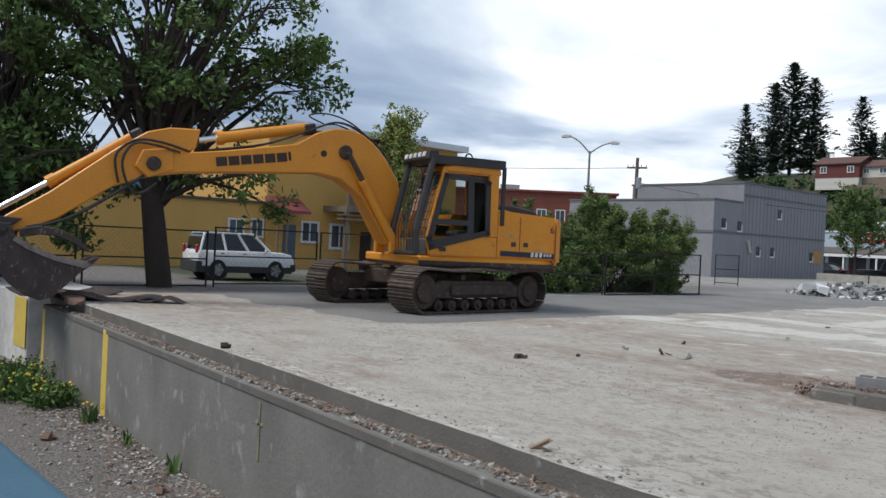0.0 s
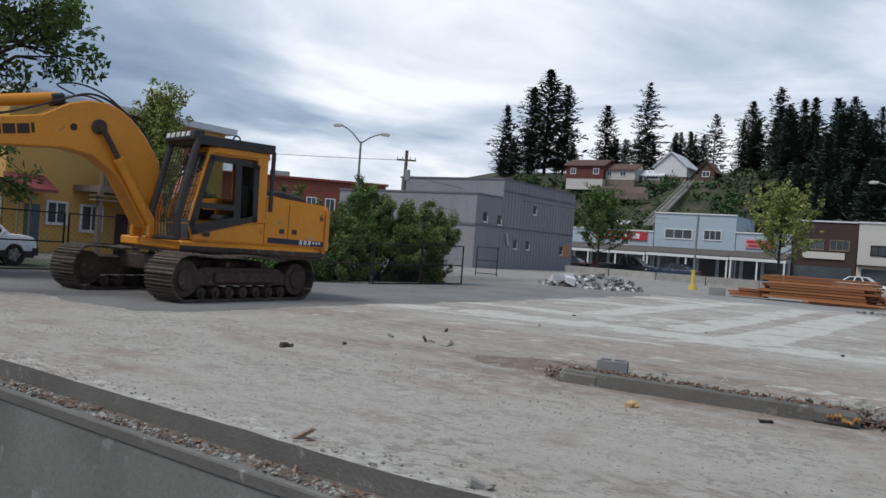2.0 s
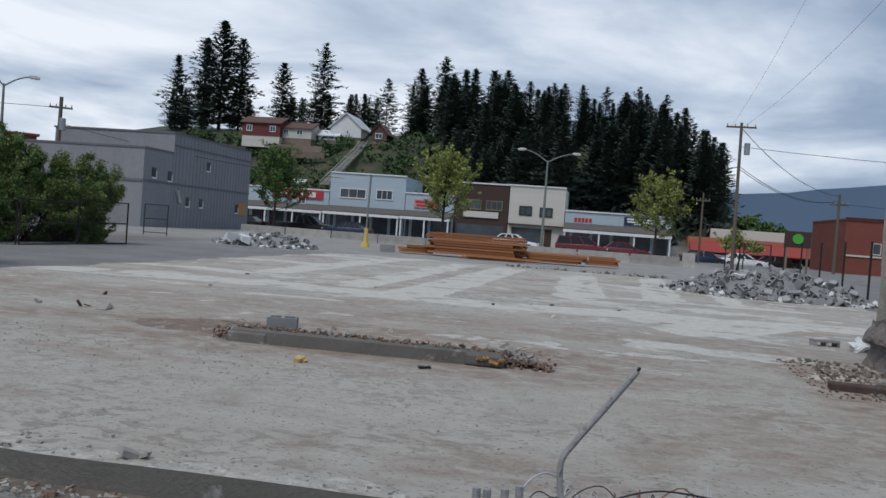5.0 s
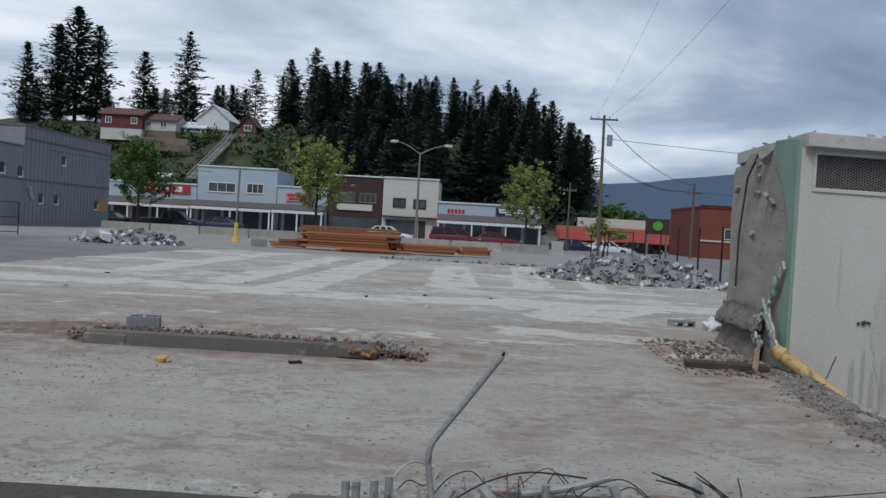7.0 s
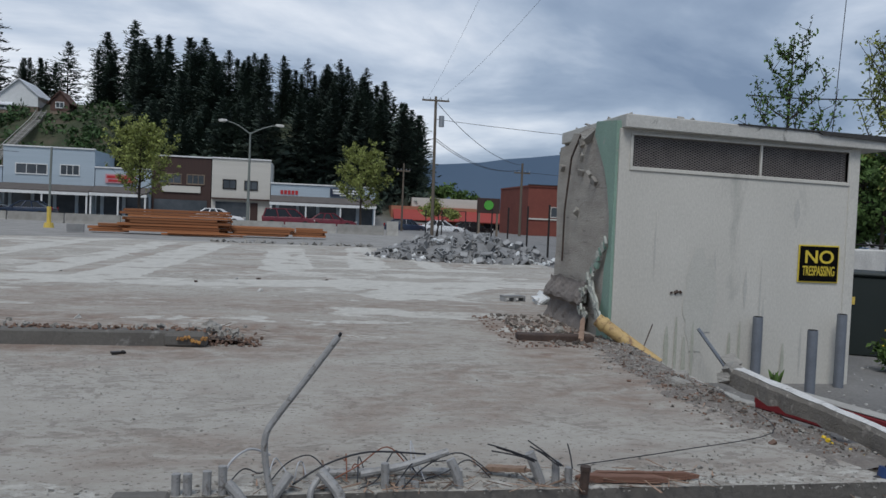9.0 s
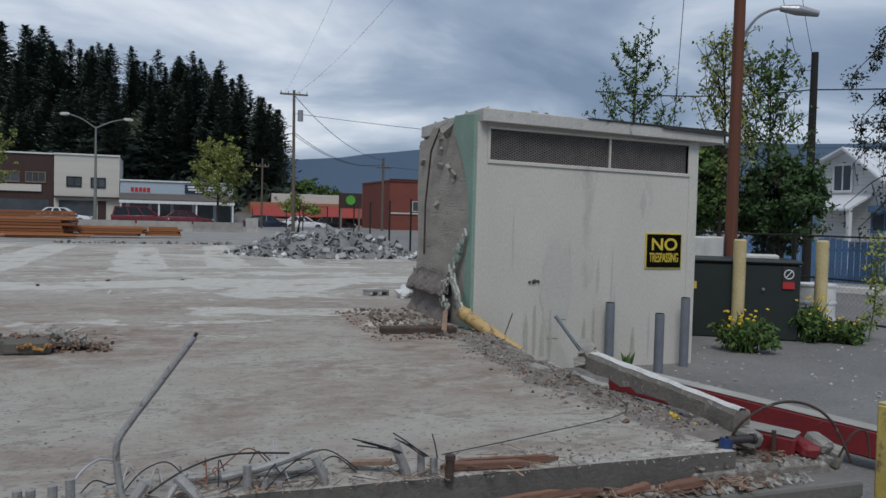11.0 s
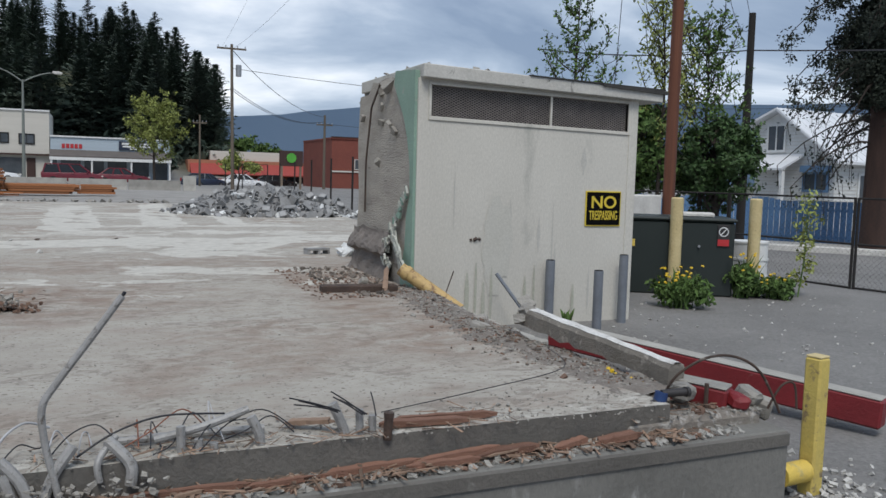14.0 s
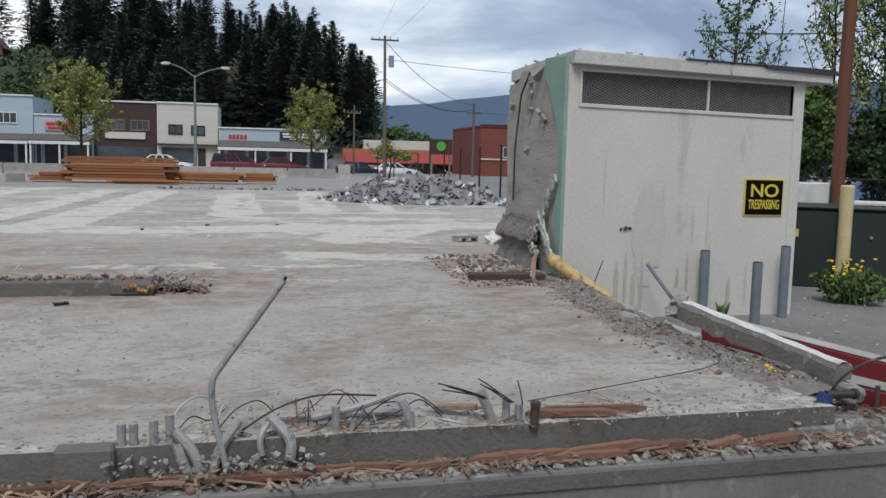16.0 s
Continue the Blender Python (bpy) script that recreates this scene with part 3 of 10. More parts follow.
def dirt_at(x, y):
    """Reddish dust and mud: near the curb, along the right-hand edge and in streaks."""
    n = noise.noise((x * 0.7, y * 1.4, 31)) + 0.5 * noise.noise((x * 2.4, y * 4.8, 32))
    v = smooth(0.1, 0.75, n) * 0.45
    v = max(v, (1 - smooth(0.5, 2.2, math.hypot((x + 2.3) / 2.1, (y - 7.8) / 1.0) + 0.5 * n)) * 0.95)
    v = max(v, (1 - smooth(0.3, 1.1, abs(x - 2.6) + 0.4 * n)) * (1 - smooth(8.5, 10.5, y)) * smooth(4.2, 5.5, y) * 0.8)
    v = max(v, band(y - 8.9 - 0.22 * x, 0.5, 0.5) * smooth(-8, -6, x) * (1 - smooth(-3, -1, x)) * 0.7)
    v = max(v, (1 - smooth(0.6, 2.0, math.hypot((x + 13.5) / 2.2, y - 5.6) + 0.5 * n)) * 0.55)
    v = max(v, band(y - 10.3 - 0.05 * x, 0.9, 0.7) * 0.5)
    v = max(v, 0.5 * smooth(0.05, 0.55, noise.noise((x * 0.4 + 3, y * 0.55, 61)) + 0.5 * noise.noise((x * 1.1, y * 2.2, 62))))
    return min(1, v * 1.5)


S_COLS, s_rows = 280, 330
sxs = [SX0 + i * (SX1 - SX0) / S_COLS for i in range(S_COLS + 1)]
s_verts, s_vals = [], []
for j in range(s_rows + 1):
    v = j / s_rows
    for i, x0 in enumerate(sxs):
        u = i / S_COLS
        yb = slab_y(x0)
        y = yb + (SY1 - yb) * v ** 1.5
        x = SX0 + (slab_right(y) - SX0) * u
        y = slab_y(x) + (SY1 - slab_y(x)) * v ** 1.5
        chip = 0.0
        if j == 0:
            chip = 0.02 * max(0, noise.noise((x * 3.1, 2, 0)))
        s_verts.append((x, y + chip, 0.006 * noise.noise((x * 0.9, y * 0.9, 0)) + 0.003 * noise.noise((x * 4, y * 4, 0)) - 0.045 * smooth(-8, -10.5, x) * smooth(5.5, 8, y)))
        fine = noise.noise((x * 2.1, y * 4.6, 40)) * 0.5 + 0.5
        s_vals += [pale_at(x, y), dirt_at(x, y), fine, 1]
n_s = len(sxs)
s_faces = [(j * n_s + i, j * n_s + i + 1, (j + 1) * n_s + i + 1, (j + 1) * n_s + i) for j in range(s_rows) for i in range(n_s - 1)]
n_top = len(s_faces)
rim_ids = list(range(n_s)) + [j * n_s + n_s - 1 for j in range(1, s_rows + 1)] + [s_rows * n_s + i for i in range(n_s - 2, -1, -1)] + [j * n_s for j in range(s_rows - 1, 0, -1)]
k0 = len(s_verts)
for r in rim_ids:
    x, y, z = s_verts[r]
    s_verts.append((x, y, -0.55))
    s_vals += [0, 0, 0.5, 1]
for k in range(len(rim_ids)):
    k2 = (k + 1) % len(rim_ids)
    s_faces.append((rim_ids[k], k0 + k, k0 + k2, rim_ids[k2]))
s_mesh = bpy.data.meshes.new("slab")
s_mesh.from_pydata(s_verts, [], s_faces)
wear = s_mesh.attributes.new("wear", "FLOAT_COLOR", "POINT")
wear.data.foreach_set("color", s_vals)
M_SLAB = bpy.data.materials.new("worn_slab_concrete")
M_SLAB.use_nodes = True
gn = M_SLAB.node_tree
gbs = gn.nodes["Principled BSDF"]
gbs.inputs["Roughness"].default_value = 0.9
g_co = gn.nodes.new("ShaderNodeTexCoord")
g_at = gn.nodes.new("ShaderNodeAttribute")
g_at.attribute_name = "wear"
g_sep = gn.nodes.new("ShaderNodeSeparateColor")
gn.links.new(g_at.outputs["Color"], g_sep.inputs[0])
s_map = gn.nodes.new("ShaderNodeMapping")
s_map.inputs["Scale"].default_value = (0.85, 1.25, 1)
gn.links.new(g_co.outputs["Object"], s_map.inputs[0])


def snoise(scale, detail=8, rough=0.68, distort=0.0):
    n = gn.nodes.new("ShaderNodeTexNoise")
    n.inputs["Scale"].default_value, n.inputs["Detail"].default_value, n.inputs["Roughness"].default_value = scale, detail, rough
    n.inputs["Distortion"].default_value = distort
    gn.links.new(s_map.outputs[0], n.inputs["Vector"])
    return n.outputs[0]


s_base = gramp(snoise(0.8, 10, 0.7, 0.4), ((0.30, (0.305, 0.283, 0.253)), (0.43, (0.375, 0.355, 0.32)), (0.56, (0.42, 0.402, 0.366)), (0.70, (0.475, 0.46, 0.424))))
s_dark = gramp(snoise(7, 6, 0.75, 0.5), ((0.32, (0.29, 0.268, 0.24)), (0.46, (0.37, 0.35, 0.316)), (0.6, (0.42, 0.401, 0.366)), (0.75, (0.50, 0.487, 0.452))))
s_half = gn.nodes.new("ShaderNodeValue")
s_half.outputs[0].default_value = 0.5
sc = gmix(s_half.outputs[0], s_base, s_dark)
# scuffed brown flecks, gathered in loose fields
s_fl = gn.nodes.new("ShaderNodeMapRange")
s_fl.inputs["From Min"].default_value, s_fl.inputs["From Max"].default_value = 0.50, 0.565
gn.links.new(snoise(8.5, 5, 0.62, 0.8), s_fl.inputs["Value"])
s_ff = gn.nodes.new("ShaderNodeMapRange")
s_ff.inputs["From Min"].default_value, s_ff.inputs["From Max"].default_value = 0.42, 0.55
s_ff.inputs["To Max"].default_value = 0.55
gn.links.new(snoise(0.75, 5, 0.6, 0.3), s_ff.inputs["Value"])
s_fm = gn.nodes.new("ShaderNodeMath")
s_fm.operation = "MULTIPLY"
gn.links.new(s_fl.outputs[0], s_fm.inputs[0])
gn.links.new(s_ff.outputs[0], s_fm.inputs[1])
s_fc = gramp(snoise(40, 4, 0.7), ((0.35, (0.14, 0.12, 0.10)), (0.6, (0.235, 0.21, 0.185))))
sc = gmix(s_fm.outputs[0], sc, s_fc)
# hard small pits
s_pt = gn.nodes.new("ShaderNodeMapRange")
s_pt.inputs["From Min"].default_value, s_pt.inputs["From Max"].default_value = 0.615, 0.66
gn.links.new(snoise(34, 3, 0.55), s_pt.inputs["Value"])
s_pc = gramp(snoise(3, 3, 0.5), ((0.3, (0.11, 0.095, 0.082)), (0.7, (0.18, 0.16, 0.14))))
sc = gmix(s_pt.outputs[0], sc, s_pc)
s_red = gramp(snoise(5, 8, 0.75), ((0.3, (0.17, 0.122, 0.096)), (0.55, (0.255, 0.196, 0.16)), (0.75, (0.35, 0.29, 0.245))))
s_pale = gramp(snoise(6, 8, 0.75), ((0.3, (0.36, 0.35, 0.325)), (0.5, (0.51, 0.50, 0.465)), (0.72, (0.62, 0.61, 0.57))))
s_mot = gn.nodes.new("ShaderNodeMapRange")
s_mot.inputs["From Min"].default_value, s_mot.inputs["From Max"].default_value = 0.38, 0.60
gn.links.new(snoise(2.6, 9, 0.75, 0.6), s_mot.inputs["Value"])
s_dm = gn.nodes.new("ShaderNodeMath")
s_dm.operation = "MULTIPLY"
gn.links.new(g_sep.outputs[1], s_dm.inputs[0])
gn.links.new(s_mot.outputs[0], s_dm.inputs[1])
sc = gmix(s_dm.outputs[0], sc, s_red)
s_pm = gn.nodes.new("ShaderNodeMapRange")
s_pm.inputs["From Min"].default_value, s_pm.inputs["From Max"].default_value = 0.40, 0.52
s_add = gn.nodes.new("ShaderNodeMath")
s_add.operation = "MULTIPLY_ADD"
s_add.inputs[1].default_value = 1.3
gn.links.new(snoise(11, 9, 0.8, 0.5), s_add.inputs[0])
s_ofs = gn.nodes.new("ShaderNodeMath")
s_ofs.operation = "SUBTRACT"
s_ofs.inputs[1].default_value = 0.65
gn.links.new(g_sep.outputs[0], s_ofs.inputs[0])
gn.links.new(s_ofs.outputs[0], s_add.inputs[2])
gn.links.new(s_add.outputs[0], s_pm.inputs["Value"])
sc = gmix(s_pm.outputs[0], sc, s_pale)
s_warm = gn.nodes.new("ShaderNodeVectorMath")
s_warm.operation = "MULTIPLY"
s_warm.inputs[1].default_value = (1.018, 1.0, 0.965)
gn.links.new(sc, s_warm.inputs[0])
sc = s_warm.outputs[0]
gn.links.new(sc, gbs.inputs["Base Color"])
s_bump = gn.nodes.new("ShaderNodeBump")
s_bump.inputs["Strength"].default_value, s_bump.inputs["Distance"].default_value = 0.8, 0.014
gn.links.new(snoise(30, 6, 0.8), s_bump.inputs["Height"])
gn.links.new(s_bump.outputs[0], gbs.inputs["Normal"])
s_mesh.materials.append(M_SLAB)
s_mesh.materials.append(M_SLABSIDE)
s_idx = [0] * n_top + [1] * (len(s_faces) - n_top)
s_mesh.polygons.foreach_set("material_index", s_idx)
tagged(new("floor_slab", s_mesh), "worn grey concrete floor slab with pale screed bands and dust", "floor slab", kind="structure")

# ---- retaining wall with a ledge below the slab's edge ----
LEDGE = -0.15
wx = [-15.05 + i * (3.42 + 15.05) / 60 for i in range(61)]
mb = MB()
for a, b in zip(wx[:-1], wx[1:]):
    ya, yb = wall_y(a), wall_y(b)
    ba, bb = ya + 0.30, yb + 0.30
    ca, cb = 0.012 * noise.noise((a * 2, 0, 5)), 0.012 * noise.noise((b * 2, 0, 5))
    n = len(mb.v)
    mb.v += [(a, ya, -1.7), (b, yb, -1.7), (b, yb, LEDGE - 0.015), (a, ya, LEDGE - 0.015), (b, yb + 0.02, LEDGE + cb), (a, ya + 0.02, LEDGE + ca), (b, bb, LEDGE + cb), (a, ba, LEDGE + ca), (b, bb, -1.7), (a, ba, -1.7)]
    mb.f += [[n, n + 1, n + 2, n + 3], [n + 3, n + 2, n + 4, n + 5], [n + 5, n + 4, n + 6, n + 7], [n + 7, n + 6, n + 8, n + 9]]
for k, a in ((0, wx[0]), (1, wx[-1])):
    ya = wall_y(a)
    mb.add([(a, ya, -1.7), (a, ya, LEDGE - 0.015), (a, ya + 0.02, LEDGE), (a, ya + 0.30, LEDGE), (a, ya + 0.30, -1.7)], [(0, 1, 2, 3, 4)])
retaining = mb.part("retaining_wall", M_WALL)
tagged(retaining, "stained grey concrete retaining wall with a narrow ledge", "retaining wall", kind="structure")
# the raised strip along the ledge's outer rim and its casting joint
mb = MB()
for a, b in zip(wx[:-1], wx[1:]):
    if noise.noise((a * 0.9, 3, 3)) > -0.55:
        mb.add([(a, wall_y(a) - 0.012, LEDGE - 0.075), (b, wall_y(b) - 0.012, LEDGE - 0.075), (b, wall_y(b) - 0.012, LEDGE - 0.012), (a, wall_y(a) - 0.012, LEDGE - 0.012), (a, wall_y(a) + 0.01, LEDGE - 0.005), (b, wall_y(b) + 0.01, LEDGE - 0.005)], [(0, 1, 2, 3), (3, 2, 5, 4)])
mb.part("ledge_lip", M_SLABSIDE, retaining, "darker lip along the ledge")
# the wall's return at its right-hand end, down along the slab's side
mb = MB()
mb.span(3.12, 3.42, wall_y(3.4) + 0.30, 4.3, -1.2, LEDGE)
mb.part("wall_return", M_WALL, retaining)
mb = MB()
mb.span(2.5, 3.40, wall_y(3) + 0.17, 4.4, -1.2, -0.075)
mb.part("wall_fill", mat("gritty_corner_fill", (0.30, 0.275, 0.24), (0.19, 0.165, 0.14), 7, 0.95, bump=0.9, c3=(0.42, 0.40, 0.37), c3_at=0.56, fine=60), retaining, bevel=0.03)

# the wall goes on to the left beyond a narrow recess with yellow edges
mb = MB()
mb.prism([(-26, 3.75), (-15.75, 3.92), (-15.75, 5.6), (-26, 5.6)], -1.7, -0.03, "z")
tagged(mb.part("low_wall", M_CONC_W, bevel=0.015), "pale concrete wall with yellow edge paint beside the recess", "low wall", kind="structure")
# the recess's shade is given by a near-black back, not by concrete
mb = MB()
mb.span(-15.75, -15.06, 4.55, 4.75, -1.7, -0.02)
tagged(mb.part("recess_back", M_DARK), "back of the recess in the wall, coloured black for its shade", "wall recess", kind="structure")


def stripe(x0, x1, z0, z1, y, name="paint_stripe", label="yellow painted stripe on the concrete wall"):
    m = MB().span(x0, x1, y - 0.006, y + 0.004, z0, z1)
    return tagged(m.part(name, M_YPAINT, bevel=0.002), label, "paint stripe", kind="structure")


stripe(-15.06, -14.93, -1.28, LEDGE - 0.02, wall_y(-15) - 0.003)
stripe(-11.38, -11.19, -1.40, LEDGE - 0.02, wall_y(-11.3) - 0.008)
stripe(-16.5, -15.76, -1.0, -0.12, 3.90)
M_FAINT = mat("faded_yellow_chalk", (0.26, 0.245, 0.13), (0.17, 0.165, 0.12), 9, 0.9, c3=(0.14, 0.14, 0.13), c3_at=0.55)
for x0, x1, z0, z1 in ((-6.525, -6.49, -0.78, LEDGE - 0.12), (-6.58, -6.44, -0.47, -0.445)):
    stripe(x0, x1, z0, z1, wall_y(-6.5) - 0.004, label="thin faded yellow survey mark on the wall").data.materials[0] = M_FAINT


# ---- excavator ----
def excavator():
    ex = thing("excavator", pose(-12.42, 10.18, -0.045, 0, 0, -104) @ Matrix.Diagonal((0.97, 0.97, 0.985, 1)), "yellow tracked excavator with black cab guard and lowered bucket", "excavator")
    # undercarriage: it stands a little turned against the upper structure
    turn = pose(-0.06, 0, 0, 0, 0, 16.5)
    def under(mb, name, material, label="", parent=ex, **kw):
        o = mb.part(name, material, parent, label, **kw)
        if parent is ex:
            o.matrix_basis = turn
        return o
    for side in (1, -1):
        yc = side * 1.27
        r, half = 0.37, 1.42
        frame_o = under(MB().prism([(-1.15, 0.28), (1.2, 0.28), (1.25, 0.46), (1.0, 0.60), (-0.9, 0.60), (-1.2, 0.46)], yc - 0.17, yc + 0.17), "track_frame", M_RUST, "mud-caked track frame", bevel=0.02)
        under(MB().span(-0.75, 0.75, yc - 0.235, yc + 0.235, 0.33, 0.52), "frame_guard", M_RUST, parent=frame_o, bevel=0.02)
        # idler and sprocket
        for x, nm in ((half, "idler"), (-half, "sprocket")):
            m = MB().cyl((x, yc - 0.2, 0.40), (x, yc + 0.2, 0.40), 0.31, n=24)
            m.cyl((x, yc - 0.24, 0.40), (x, yc + 0.24, 0.40), 0.19, n=16)
            under(m, nm, M_RUST, "rusty wheel of the track", bevel=0.012)
        for k in range(7):
            x = -1.0 + k * 0.34
            under(MB().cyl((x, yc - 0.2, 0.155), (x, yc + 0.2, 0.155), 0.10, n=14).cyl((x, yc - 0.25, 0.155), (x, yc + 0.25, 0.155), 0.045, n=8), "track_roller", M_RUST)
        for x in (-0.45, 0.45):
            under(MB().cyl((x, yc - 0.2, 0.66), (x, yc + 0.2, 0.66), 0.055, n=10), "carrier_roller", M_RUST)
        # the shoes run round the two wheels
        total = 4 * half + 2 * math.pi * r
        n_shoe = 46
        shoe = MB()
        pitch = total / n_shoe
        shoe.prism([(-pitch * 0.47, 0.0), (pitch * 0.47, 0.0), (pitch * 0.47, 0.022), (pitch * 0.36, 0.05), (pitch * 0.28, 0.05), (pitch * 0.24, 0.022), (pitch * 0.04, 0.022), (0.0, 0.045), (-pitch * 0.08, 0.045), (-pitch * 0.12, 0.022), (-pitch * 0.34, 0.022), (-pitch * 0.38, 0.04), (-pitch * 0.46, 0.04)], -0.33, 0.33)
        shoe_me = shoe.mesh("track_shoe", M_TRACK)
        for k in range(n_shoe):
            s = k * pitch
            if s < 2 * half:
                x, z, a = -half + s, 0.03, 180
                z0 = 0.055
                m = pose(half - s, yc, z0, 0, 180, 0)
            elif s < 2 * half + math.pi * r:
                a = (s - 2 * half) / r
                m = pose(-half - r * math.sin(a), yc, 0.055 + r - r * math.cos(a), 0, 180 + math.degrees(a), 0)
            elif s < 4 * half + math.pi * r:
                q = s - 2 * half - math.pi * r
                sag = 0.035 * math.sin(math.pi * q / (2 * half) * 2) ** 2
                m = pose(-half + q, yc, 0.055 + 2 * r - sag, 0, 0, 0)
            else:
                a = (s - 4 * half - math.pi * r) / r
                m = pose(half + r * math.sin(a), yc, 0.055 + r + r * math.cos(a), 0, math.degrees(a), 0)
            o = new("track_shoe", shoe_me)
            o.parent = ex
            o.matrix_basis = turn @ m
    m = MB().prism([(-0.75, -1.1), (0.75, -1.1), (0.6, -0.4), (0.6, 0.4), (0.75, 1.1), (-0.75, 1.1), (-0.6, 0.4), (-0.6, -0.4)], 0.42, 0.72, "z")
    under(m, "car_body", M_RUST, "muddy centre frame", bevel=0.03)
    MB().cyl((0, 0, 0.70), (0, 0, 0.90), 0.55, n=32).part("swing_bearing", M_BLACK, ex)
    # deck and body
    deck = MB().prism([(0.80, -1.25), (0.80, 0.3), (0.78, 1.32), (-1.95, 1.35), (-2.40, 1.1), (-2.57, 0.6), (-2.63, 0), (-2.57, -0.6), (-2.40, -1.1), (-1.95, -1.35), (0.7, -1.3)], 0.86, 1.03, "z")
    deck.part("deck", M_YEL, ex, "yellow deck with scuffed rusty rim", bevel=0.03)
    MB().prism([(0.76, -1.2), (0.76, 1.28), (-1.95, 1.32), (-2.35, 1.08), (-2.35, -1.08), (-1.95, -1.3)], 0.80, 0.865, "z").part("deck_underside", M_RUST, ex)
    side = MB().prism([(-0.82, 1.03), (-0.82, 1.86), (-0.98, 1.97), (-1.12, 1.93), (-2.19, 1.86), (-2.19, 1.03)], 0.55, 1.345)
    house = side.part("engine_house", M_YEL, ex, "yellow engine housing with louvred doors", bevel=0.035, segments=2)
    MB().span(-2.19, -0.3, -1.33, 0.5, 1.03, 1.84).part("pump_house", M_YEL, ex, bevel=0.04, segments=2)
    cw = MB().prism([(-2.20, 1.33), (-2.45, 1.17), (-2.63, 0.75), (-2.71, 0.0), (-2.63, -0.75), (-2.45, -1.17), (-2.20, -1.33)], 0.93, 1.86, "z")
    cwo = cw.part("counterweight", M_YEL, ex, "rounded yellow counterweight", bevel=0.06, smooth=True, segments=3)
    MB().prism([(-1.0, 1.93), (-1.05, 2.06), (-1.45, 2.07), (-1.98, 1.99), (-2.05, 1.86), (-1.0, 1.86)], -0.4, 0.95).part("engine_hood", M_BLACK, ex, "black engine hood", bevel=0.03)
    MB().cyl((-1.3, -0.5, 1.9), (-1.3, -0.5, 2.35), 0.06, n=10).part("exhaust", M_BLACK, ex)
    # stripe, door seams, latches and the model plate as plain bars
    yo = 1.349
    MB().prism([(-0.93, 1.08), (-0.93, 1.18), (-2.18, 1.16), (-2.18, 1.06)], yo - 0.004, yo + 0.002).part("navy_stripe", M_NAVY, house)
    for k, x in enumerate((-1.66, -1.76, -1.86, -1.95, -2.02, -2.09)):
        MB().box((x, yo + 0.004, 1.125), (0.06 if k < 3 else 0.04, 0.004, 0.085 if k < 3 else 0.05), 0, 0, -12).part("plate_bar", M_DECAL, house)
    for x in (-1.22, -1.5):
        MB().box((x, yo + 0.003, 1.31), (0.11, 0.012, 0.085)).part("latch", M_BLACK, house, bevel=0.006)
    MB().box((-1.36, yo - 0.001, 1.44), (0.008, 0.008, 0.78)).part("door_seam", M_BLACK, house)
    for z, w in ((1.50, 0.26), (1.455, 0.22), (1.235, 0.2), (1.20, 0.24)):
        MB().box((-1.12 if z > 1.4 else -1.86, yo + 0.001, z), (w, 0.004, 0.018)).part("faded_bar", M_PIPEY, house)
    txt = bpy.data.curves.new("fleet_number", "FONT")
    txt.body, txt.size, txt.extrude = "6", 0.19, 0.003
    to = new("fleet_number", txt)
    to.data.materials.append(M_BROWNDECAL)
    to.matrix_basis = pose(-2.06, 1.352, 1.56, 90, 0, 180)
    to.parent = house
    # cab: frame posts, door, glass, roof and the guard round its front
    x0, x1, yl, yr, zt = -0.85, 0.62, 1.345, 0.36, 2.68
    cab = MB()
    low = [(-0.86, 1.03), (0.58, 1.03), (0.66, 1.36), (0.60, 1.40), (-0.86, 1.44)]
    cab.prism(low, yr, yl)
    cabo = cab.part("cab_base", M_YEL, ex, "yellow lower half of the cab", bevel=0.025, segments=2)
    for poly in ([(-0.86, 1.42), (-0.66, 1.42), (-0.62, zt), (-0.84, zt)], [(0.50, 1.36), (0.66, 1.36), (0.36, zt), (0.24, zt)]):
        for ya, yb in ((yl - 0.07, yl), (yr, yr + 0.07)):
            MB().prism(poly, ya, yb).part("cab_post", M_YEL, ex, bevel=0.015)
    MB().prism([(-0.90, zt - 0.12), (0.36, zt - 0.12), (0.34, zt), (0.1, zt + 0.10), (-0.86, zt + 0.06)], yr - 0.01, yl + 0.012).part("cab_roof", M_YEL, ex, bevel=0.04, segments=2)
    # rear cab wall and seat inside
    MB().span(-0.86, -0.80, yr, yl - 0.07, 1.42, zt - 0.1).part("rear_panel", M_BLACK, ex)
    MB().prism([(-0.80, 1.42), (0.60, 1.38), (0.56, 1.62), (-0.80, 1.62)], yr, yr + 0.03).part("side_panel", M_BLACK, ex)
    MB().span(-0.80, 0.55, yr + 0.06, yl - 0.08, 1.40, 1.432).part("cab_floor", M_BLACK, ex)
    MB().prism([(0.77, 1.30), (-1.95, 1.34), (-2.40, 1.10), (-2.58, 0.6), (-2.60, 0.58), (-2.42, 1.12), (-1.96, 1.362), (0.79, 1.325)], 0.862, 0.945, "z").part("deck_rim", M_RUST, ex, "rusty scraped rim of the deck")
    seat = MB().box((-0.35, 0.85, 1.46), (0.5, 0.5, 0.14)).part("seat", M_SEAT, ex, "grey operator's seat", bevel=0.04)
    MB().box((-0.58, 0.85, 1.78), (0.14, 0.48, 0.66), 0, 0, -8).part("seat_back", M_SEAT, seat, bevel=0.05)
    MB().box((0.30, 0.80, 1.5), (0.12, 0.4, 0.35)).part("console", M_BLACK, ex, bevel=0.03)
    # door: black frame round two panes
    dk = yl + 0.012
    outer = [(-0.62, 1.50), (0.55, 1.20), (0.60, 1.34), (0.30, 2.50), (-0.52, 2.47), (-0.60, 2.42)]
    frame_m = MB()
